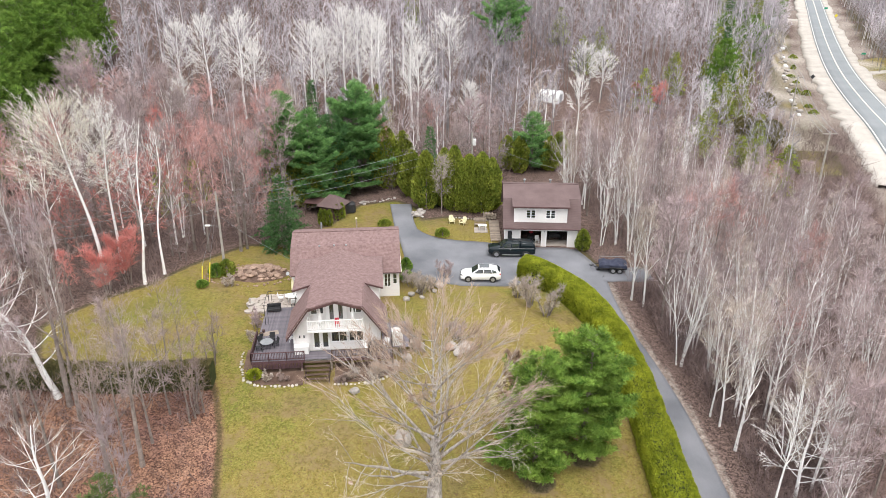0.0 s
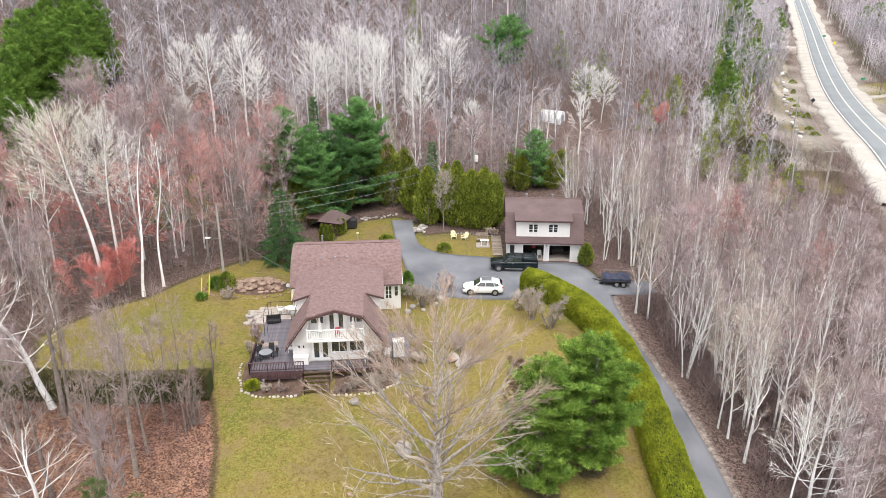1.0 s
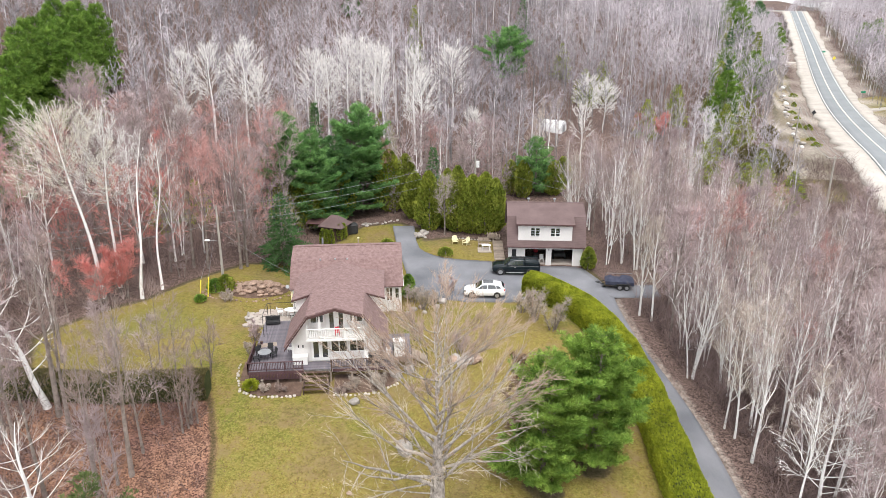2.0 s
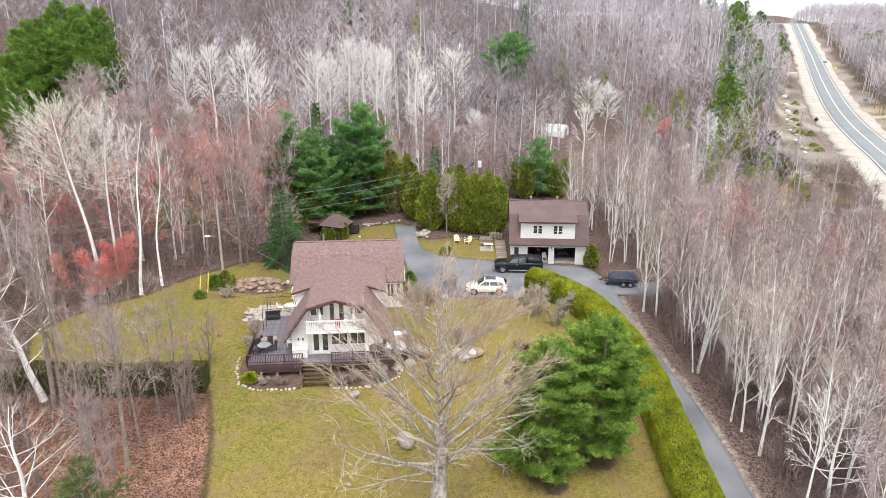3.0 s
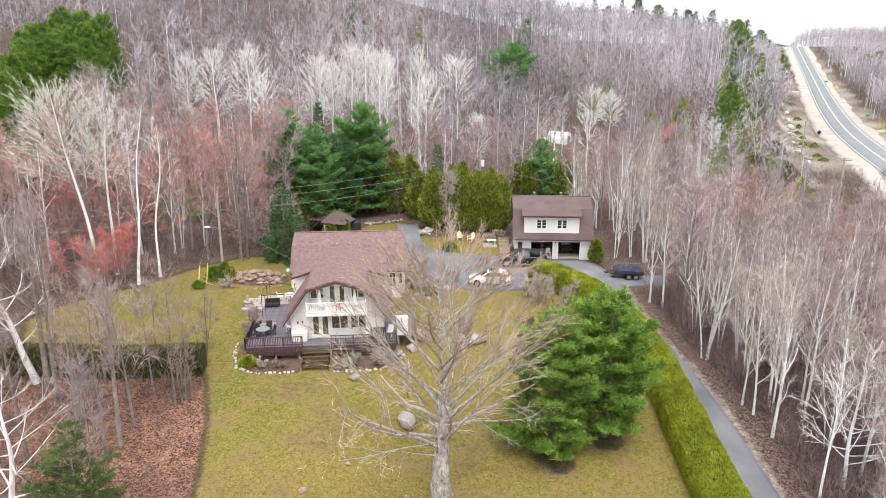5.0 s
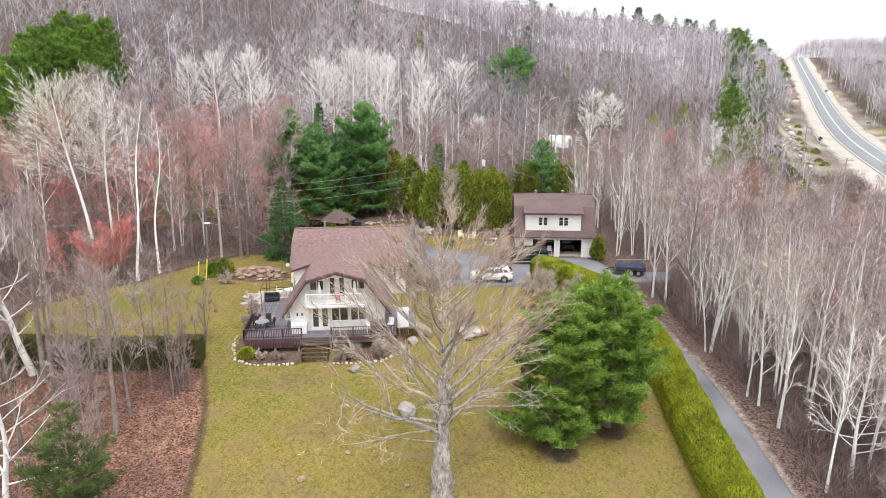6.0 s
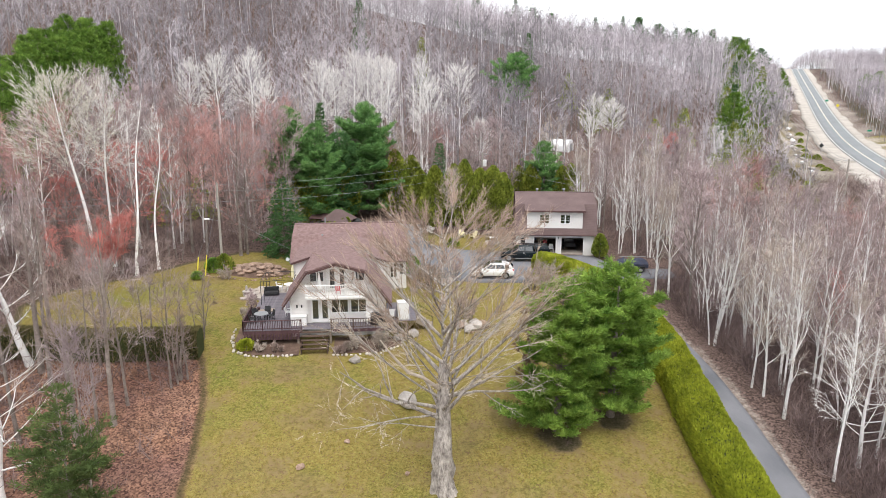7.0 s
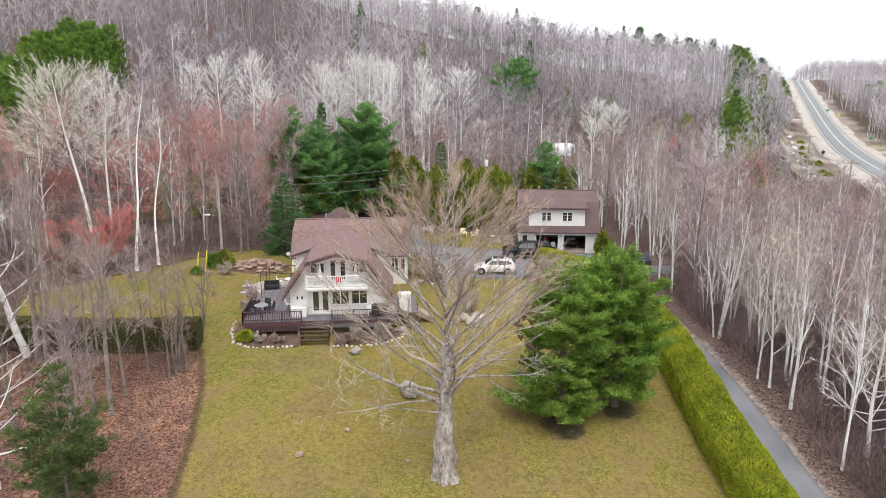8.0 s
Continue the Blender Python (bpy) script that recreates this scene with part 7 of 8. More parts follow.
def rocks():
    rng = random.Random(12)
    boulder(1, 0.85, M_ROCK, "boulder", (-3.3, 47.6), "large grey boulder on the lawn", squash=0.75)
    boulder(2, 0.5, M_ROCK, "boulder", (-7.9, 53.3), "grey boulder on the lawn")
    for i, (x, y, s) in enumerate(((-9.9, 41, 0.3), (-7.2, 43.5, 0.22), (-2.9, 40.6, 0.18), (14.4, 37.5, 0.15), (-8.5, 36.5, 0.25))):
        boulder(10 + i, s, M_ROCK_WARM, "boulder", (x, y), "small stone showing in the lawn")
    for i in range(16):
        a = rng.uniform(0, 6.28)
        boulder(30 + i, rng.uniform(0.25, 0.75), M_ROCK if i % 3 else M_ROCK_WARM, "boulder", (1.8 + math.cos(a) * rng.uniform(0.2, 1.7), 59.6 + math.sin(a) * rng.uniform(0.2, 1.3)), "grey rock in a lawn rockery", "lawn rockery")
    mound = MB()
    for j in range(7):
        for i in range(20):
            a, r = i / 20 * 6.283, j / 6
            x, y = -21.6 + math.cos(a) * r * 3.4, 75.3 + math.sin(a) * r * 2.4
            x += (y - 75.3) * 0.5
            mound.v.append((x, y, ground_z(x, y) - 0.06 + 0.75 * (1 - r * r) + 0.08 * rng.uniform(-1, 1) * (1 - r)))
    mound.f += [(j * 20 + i, j * 20 + (i + 1) % 20, j * 20 + 20 + (i + 1) % 20, j * 20 + 20 + i) for j in range(6) for i in range(20)]
    tagged(part("soil_mound", mound, M_SOIL, smooth=True), "low brown soil mound of a rock garden", "soil mound")
    for i in range(90):
        a, r = rng.uniform(0, 6.28), rng.random() ** 0.6
        x, y = -21.6 + math.cos(a) * r * 3.1, 75.3 + math.sin(a) * r * 2.1
        x += (y - 75.3) * 0.5
        boulder(800 + i, rng.uniform(0.14, 0.5), M_ROCK_WARM, "boulder", (x, y), "rust-grey stone in a raised rock garden", "rock garden", squash=0.45, z=ground_z(x, y) + 0.68 * (1 - r * r))
    for i in range(52):
        a = i / 52 * 6.28
        x, y = -22.4 + math.cos(a) * 4.6 + math.sin(a) * 1.4, 74.8 + math.sin(a) * 2.8
        boulder(640 + i, rng.uniform(0.09, 0.2), M_ROCK_WARM, "edging_stone", (x + rng.uniform(-0.2, 0.2), y + rng.uniform(-0.2, 0.2)), "pale edging stone round a rock garden", "rock garden edging")
    # bed edging along the deck
    line = [at_house(u, v, 0).translation for u, v in ((-9.2, 2.6), (-9.1, 0.4), (-8.5, -1.6), (-7.2, -2.5), (-5.2, -2.75), (-3.2, -2.75))]
    line2 = [at_house(u, v, 0).translation for u, v in ((-0.2, -2.75), (1.6, -2.9), (3.6, -2.8), (5.4, -1.6), (5.8, 0.0))]
    k = 0
    for ln in (line, line2):
        for a, b in zip(ln, ln[1:]):
            n = max(1, int((b - a).length / 0.36))
            for i in range(n):
                p = a.lerp(b, i / n)
                boulder(200 + k, rng.uniform(0.1, 0.18), M_ROCK_PALE, "edging_stone", (p.x + rng.uniform(-.08, .08), p.y + rng.uniform(-.08, .08)), "pale edging stone along the flower bed", "flower bed edging", squash=0.75)
                k += 1
    for i in range(14):
        boulder(300 + i, rng.uniform(0.2, 0.5), M_ROCK, "boulder", (-3.6 + rng.uniform(-0.9, 1.0), 94.2 + rng.uniform(-1.2, 1.0)), "grey stone heap beside the driveway", "drive stones")
    for i in range(18):
        boulder(330 + i, rng.uniform(0.12, 0.3), M_ROCK, "boulder", (-12 + i * 0.27 + rng.uniform(-.3, .3), 98.2 + 0.12 * i + rng.uniform(-.5, .5)), "pale stone in a rough row behind the yard", "back row stones")
    for i, (x, y, s) in enumerate(((-0.4, 72.6, 0.55), (-1.0, 71.4, 0.35), (-3.5, 70.5, 0.45), (-2.7, 71.2, 0.4), (-4.0, 69.4, 0.4), (-3.4, 57.9, 0.6), (-4.6, 57.0, 0.5), (-2.3, 69.9, 0.3))):
        boulder(360 + i, s, M_ROCK, "boulder", (x, y), "grey boulder beside the house garden")
    for i in range(14):
        boulder(380 + i, rng.uniform(0.12, 0.25), M_ROCK, "edging_stone", (1.0 + i * 0.42, 92.9 - i * 0.07), "stone edging behind the yard lawn", "yard edging")


rocks()


# leafless garden shrubs
def shrubs():
    s = dict(THICKET, stems=7, lean=0.4, limbs=8, twigs=12, crown=0.15, spread=0.4, twig_l=0.45, twig_w=0.022)
    base = None
    for i, (x, y, k, mat, lab) in enumerate(((-2.4, 70.9, 2.4, M_TWIG_TAN, "leafless tan garden shrub by the house"), (-3.6, 72.6, 2.0, M_TWIG_TAN, "leafless tan garden shrub by the house"), (-1.3, 72.0, 1.5, M_TWIG_TAN, "leafless tan garden shrub by the house"),
                                            (9.4, 68.0, 3.6, M_TWIG_TAN, "large leafless shrub beside the hedge"), (10.9, 66.0, 3.2, M_TWIG_TAN, "large leafless shrub beside the hedge"), (8.2, 70.2, 2.4, M_TWIG_TAN, "large leafless shrub beside the hedge"),
                                            (1.4, 61.2, 2.2, M_TWIG, "leafless shrub in the lawn rockery"), (0.2, 75.0, 2.0, M_TWIG, "small leafless shrub at the driveway's edge"),
                                            (-5.8, 55.3, 1.8, M_TWIG_TAN, "round dry ornamental bush before the deck"), (-8.4, 55.0, 1.3, M_TWIG_TAN, "dry plants before the deck"), (-9.2, 54.4, 0.9, M_TWIG_BROWN, "dry plants before the deck"),
                                            (-14.5, 54.6, 0.7, M_TWIG_BROWN, "dry plants before the deck"), (-16.0, 54.7, 0.8, M_TWIG_TAN, "dry plants before the deck"), (-18.6, 60.5, 1.3, M_TWIG_TAN, "dry plants beside the deck"),
                                            (-18.8, 63, 1.8, M_TWIG, "leafless shrub beside the deck"), (-24, 71.6, 1.2, M_TWIG_TAN, "dry plants in the rock garden"))):
        make_tree("garden_shrub", 500 + i, k, 0.03 * k, dict(s, twig_l=0.16 * k + 0.1, twigs=12), M_BARK, mat, lab, "shrub", at=(x, y), yaw=i * 50)


shrubs()


# ---- poles, wires, road furniture ----
def pole(name, x, y, top, label, lean=0.0, r=0.14):
    z = ground_z(x, y)
    t = thing(name, (x, y, z), label, "utility pole")
    part("pole", MB().tube([(x, y, z - 0.3), (x + lean, y, top)], [r * 1.15, r * 0.75], 10), M_POLE, t)
    return t


def wire(a, b, sag, name="cable", r=0.017):
    a, b = Vector(a), Vector(b)
    pts = [a.lerp(b, i / 14) - Vector((0, 0, sag * 4 * (i / 14) * (1 - i / 14))) for i in range(15)]
    t = thing(name, tuple(a), "sagging overhead cable between poles", "cable", "overhead cables")
    part("strand", MB().tube(pts, r, 4), M_GREY, t)


def poles():
    p = pole("utility_pole", -25.9, 76.6, 10.1, "grey wooden utility pole with a lamp", 0.1)
    a = part("lamp_arm", MB().tube([(-25.9, 76.5, 5.9), (-26.9, 76.0, 6.2)], 0.025, 6), M_GREY, p)
    part("lamp_head", MB().block(-27.3, -26.7, 75.8, 76.1, 6.12, 6.28, 0.04), M_WHITE, a)
    q = pole("utility_pole", 4.3, 103.0, 10.2, "grey wooden utility pole with a transformer")
    tr = part("transformer", MB().tube([(4.65, 102.9, 8.2), (4.65, 102.9, 8.3), (4.65, 102.9, 9.1), (4.65, 102.9, 9.2)], [0.2, 0.26, 0.26, 0.18], 12), M_WHITE, q, "pale transformer can")
    part("insulator", MB().tube([(4.65, 102.9, 9.2), (4.65, 102.9, 9.45)], 0.05, 8), M_GREY, tr)
    for z, za, s in ((9.9, 10.0, 0.9), (9.2, 8.6, 0.8), (8.0, 7.6, 0.9)):
        wire((-25.8, 76.6, z), (4.3, 103, za), s)
        wire((-25.8, 76.6, z), (-52, 62, z + 0.8), s)
    wire((4.3, 103, 9.4), (17, 96, 6.5), 0.5)
    wire((4.3, 103, 9.9), (60, 150, 11), 1.6)
    wire((-25.8, 76.6, 7.2), (-15.2, 71.0, 3.4), 0.4)
    for x, y in ((-26.9, 71.3), (-26.4, 72.4)):
        z = ground_z(x, y)
        g = thing("guy_guard", (x, y, z), "yellow plastic guard on a guy wire", "guy guard", "guy guards")
        e = Vector((x + 0.15, y + 0.5, z + 2.2))
        part("guard", MB().tube([(x, y, z), tuple(e)], 0.06, 6), M_YELLOW, g)
        part("guy_wire", MB().tube([tuple(e), (-25.9, 76.6, 8.5)], 0.012, 4), M_GREY, g)
    spots = [(79.2, 161, 8.2), (119.0, 270, 11.0), (158, 370, 14.5), (196, 470, 21), (62, 112, 8)]
    for x, y, top in spots:
        z = ground_z(x, y)
        t = pole("utility_pole", x, y, top, "wooden roadside utility pole with a crossarm", r=0.16)
        part("crossarm", MB().block(x - 1.2, x + 1.2, y - 0.06, y + 0.06, top - 0.5, top - 0.36, 0.02), M_POLE, t)
    order = [spots[4], spots[0], spots[1], spots[2], spots[3]]
    for a, b in zip(order, order[1:]):
        for dx in (-1.1, 0.0, 1.1):
            wire((a[0] + dx, a[1], a[2] - 0.3), (b[0] + dx, b[1], b[2] - 0.3), 1.4, r=0.03)
    for x, y, top in ((150, 255, 12), (196, 352, 16), (232, 450, 23)):
        pole("utility_pole", x, y, top, "wooden utility pole at the far roadside", r=0.16)


poles()


def road_things():
    def sign(x, y, w, h, mat, label, diamond=False, stem=2.2):
        z = ground_z(x, y)
        t = thing("road_sign", (x, y, z), label, "sign")
        part("post", MB().tube([(x, y + 0.05, z - 0.1), (x, y + 0.05, z + stem + h * 0.5)], 0.05, 6), M_GREY, t)
        m = Matrix.Translation((x, y, z + stem + h / 2)) @ Matrix.Rotation(radians(45 if diamond else 0), 4, "Y")
        part("panel", MB().block(-w / 2, w / 2, -0.03, 0.0, -h / 2, h / 2, 0.01, m), mat, t)

    sign(106.0, 207, 1.0, 1.0, M_BLACK, "dark diamond road sign seen from behind", True, 1.6)
    sign(131.0, 212, 1.1, 1.1, M_YELLOW, "yellow diamond warning sign", True)
    sign(141.5, 246, 1.5, 0.6, M_SIGN_GREEN, "green road sign on a steel post")
    sign(185.0, 362, 1.6, 0.8, M_SIGN_GREEN, "green road sign on a steel post")
    sign(178, 338, 1.2, 1.2, M_YELLOW, "yellow diamond warning sign", True)
    z = ground_z(262, 520)
    b = thing("roadside_board", (262, 520, z), "large white roadside board", "billboard")
    part("panel", MB().block(258, 266, 519.9, 520.1, z + 3, z + 9, 0.05), M_WHITE, b)
    for x in (259.5, 264.5):
        part("post", MB().box(x - 0.2, x + 0.2, 520.1, 520.4, z - 0.3, z + 9), M_POLE, b)
    # pale quonset tent in the wood
    t = thing("arched_shelter", label="white tarpaulin shelter with an arched roof in the wood", category="shelter")
    arc = [(math.cos(a) * 2.7, 0.6 + math.sin(a) * 2.6) for a in [math.pi * k / 12 for k in range(13)]]
    ring = [(-2.7, -1.2)] + arc[::-1] + [(2.7, -1.2)]
    mb = MB()
    k = len(ring)
    for y in (-3.5, -1.2, 1.2, 3.5):
        mb.v += [(p[0], y, p[1]) for p in ring]
    for i in range(3):
        mb.f += [(i * k + j, i * k + j + 1, (i + 1) * k + j + 1, (i + 1) * k + j) for j in range(k - 1)]
    mb.f.append(tuple(range(3 * k, 4 * k)))
    mb.f.append(tuple(range(k - 1, -1, -1)))
    part("cover", mb, M_TARP, t)
    part("door_flap", MB().block(-1.3, 1.3, -3.56, -3.51, -1.0, 2.0, 0.02), M_GREY, t)
    for y in (-3.4, -1.1, 1.1, 3.4):
        part("hoop", MB().tube([(p[0] * 1.01, y, p[1] * 1.01) for p in ring], 0.04, 5), M_WHITE, t)
    t.matrix_basis = pose(22.3, 147.5, ground_z(22.3, 147.5) + 0.1, 0, 0, 62) @ Matrix.Scale(0.62, 4)
    ps = thing("roadside_shed", label="small grey shed beside the road verge", category="shed")
    part("wall", MB().box(-2, 2, -1.6, 1.6, -0.5, 2.4), M_GREY, ps)
    part("roof", MB().slab([(-2.3, -1.9, 2.4), (2.3, -1.9, 2.4), (2.3, 0, 3.2), (-2.3, 0, 3.2)], 0.1).slab([(2.3, 1.9, 2.4), (-2.3, 1.9, 2.4), (-2.3, 0, 3.2), (2.3, 0, 3.2)], 0.1), M_GREY, ps)
    ps.matrix_basis = pose(117, 266, ground_z(117, 266), 0, 0, 20)
    rng = random.Random(31)
    for i in range(26):
        y = 165 + i * 4.2
        x = road_x(y) - 17.5 + rng.uniform(-1, 1)
        boulder(420 + i, rng.uniform(0.5, 0.95), M_TARP if i % 4 == 0 else M_ROCK, "boulder", (x, y), "pale stone along the road verge", "verge stones")


road_things()

# ---- leafless woods ----
SPACE = {}


def free(x, y):
    if inside(x, y, LAWN) or lawn_depth(x, y) > -1.2:
        return False
    if x > 15 and y < 84 and x < 60 and line_distance(x, y, DRIVE_EAST) < 2.1:
        return False
    if 18 < x < 25.5 and 72.5 < y < 79.5:
        return False
    if 6 < x < 20 and 82 < y < 97:
        return False
    if -19 < x < 7.5 and 88 < y < 104:
        return False
    if x > 45 and line_distance(x, y, [(58, 70), (60, 96), (66, 112), (72, 136), (80, 161), (90, 188)]) < 6:
        return False
    if x < -56.5 and 89 < y < 137:
        return False
    if 16 < x < 27 and 126 < y < 152:
        return False
    if line_distance(x, y, [(10, 99), (22, 116), (29, 130), (31, 142)]) < 4.6:
        return False
    if x > 30:
        dr = line_distance(x, y, ROAD)
        if dr < (11 if x > road_x(y) else 15) and y < 600:
            return False
        left = True
        for (ax, ay), (bx, by) in zip(ROAD, ROAD[1:]):
            if ay <= y < by:
                left = x < ax + (bx - ax) * (y - ay) / (by - ay)
        if left and dr < (22 if y < 240 else 16) and y > 150:
            return False
    return True


def near_woods():
    rng = random.Random(77)
    kinds = []
    for i in range(3):
        kinds.append((make_tree("birch", 200 + i, 11.5, 0.1, BIRCH, M_BIRCH, M_TWIG, "slender leafless white birch in the wood", group="trees of the wood"), 1.0))
    for i in range(4):
        kinds.append((make_tree("maple", 210 + i, 10.5, 0.12, MAPLE, M_BARK, M_TWIG, "leafless grey maple with mauve twigs in the wood", group="trees of the wood"), 1.0))
    kinds.append((make_tree("red_maple", 215, 8.5, 0.11, MAPLE, M_BARK, M_TWIG_RED, "leafless maple with red budding twigs", group="trees of the wood"), 1.0))
    for i in range(3):
        kinds.append((make_tree("sapling_clump", 220 + i, 6.5, 0.05, THICKET, M_BARK, M_TWIG, "clump of leafless saplings with mauve twigs", group="trees of the wood"), 1.0))
    clumps = [make_tree("birch", 230 + i, 12.0, 0.095, dict(BIRCH_CLUMP, stems=2 + i, limbs=11), M_BIRCH, (M_TWIG_BROWN, M_TWIG, M_TWIG_TAN)[i], "clump of leafless white birches in the wood", group="trees of the wood") for i in range(3)]
    weights_l = [1, 1, 1, 2.4, 2.4, 2.4, 2.4, 1.3, 2, 2, 2]
    weights_r = [3.5, 3.5, 3.5, 2, 2, 2, 2, 0.3, 1.8, 1.8, 1.8]
    kinds.append((make_tree("red_maple", 216, 10.5, 0.12, MAPLE, M_BARK, M_TWIG_PINK, "leafless maple with pinkish budding twigs", group="trees of the wood"), 1.0))
    weights_l.append(4)
    weights_r.append(0.5)
    kinds += [(c, 1.0) for c in clumps]
    weights_l += [0.3, 0.3, 0.3]
    weights_r += [3.5, 3.5, 3.5]
    used = set()
    spots = []
    step = 2.7
    for iy in range(int(36 / step), int(112 / step)):
        for ix in range(int(-62 / step), int(64 / step)):
            x, y = (ix + rng.uniform(0.1, 0.9)) * step, (iy + rng.uniform(0.1, 0.9)) * step
            if abs(x) > 0.72 * y + 3 or not free(x, y):
                continue
            if -62 < x < -13 and 68 < y < 100 and rng.random() < 0.55:
                continue
            if any(math.hypot(x - a, y - b) < 1.6 for a, b in FIXED):
                continue
            if x < 0 and y < 56 and rng.random() < (0.85 if x > -34 else 0.55) or -44 < x < -20 and 55 < y < 71 and rng.random() < 0.45:
                continue
            spots.append((x, y))
    for x, y in spots:
        k = rng.choices(range(len(kinds)), weights_l if x < 10 else weights_r)[0]
        if x < 0 and y < 60 and k in (7, 11):
            k = 3 + k % 4
        base, _ = kinds[k]
        sc = rng.uniform(0.75, 1.2) * (1.15 if x < -18 and y > 70 else 1.0)
        if x > 34 and y > 78:
            sc *= 0.68
        m = placed(x, y, rng.uniform(0, 360), sc)
        if k in used:
            copy_thing(base, m)
        else:
            base.matrix_basis = m
            used.add(k)


# single trees that stand out: x, y, height, radius, kind, seed
FIXED = []
TALL_PALE = [(-41.2, 126.8, 17.5, 3.2), (-35.3, 126.7, 19.5, 3.2), (-33.4, 128.3, 14.0, 2.2), (-23.1, 127.9, 19.0, 3.8), (-21.4, 130.5, 17.5, 2.8), (-18.6, 137.0, 19.5, 3.0), (-15.8, 136.0, 20.0, 3.2),
             (-11.5, 131.2, 20.0, 2.2), (-13.0, 133.5, 20.0, 2.4), (-4.4, 125.2, 18.0, 3.2), (-5.8, 131.0, 20.0, 2.4), (1.3, 147.0, 17.0, 4.4), (4.7, 124.5, 11.0, 1.8), (-46.0, 127.0, 15.5, 2.6), (-42.6, 115.7, 10.5, 2.0)]


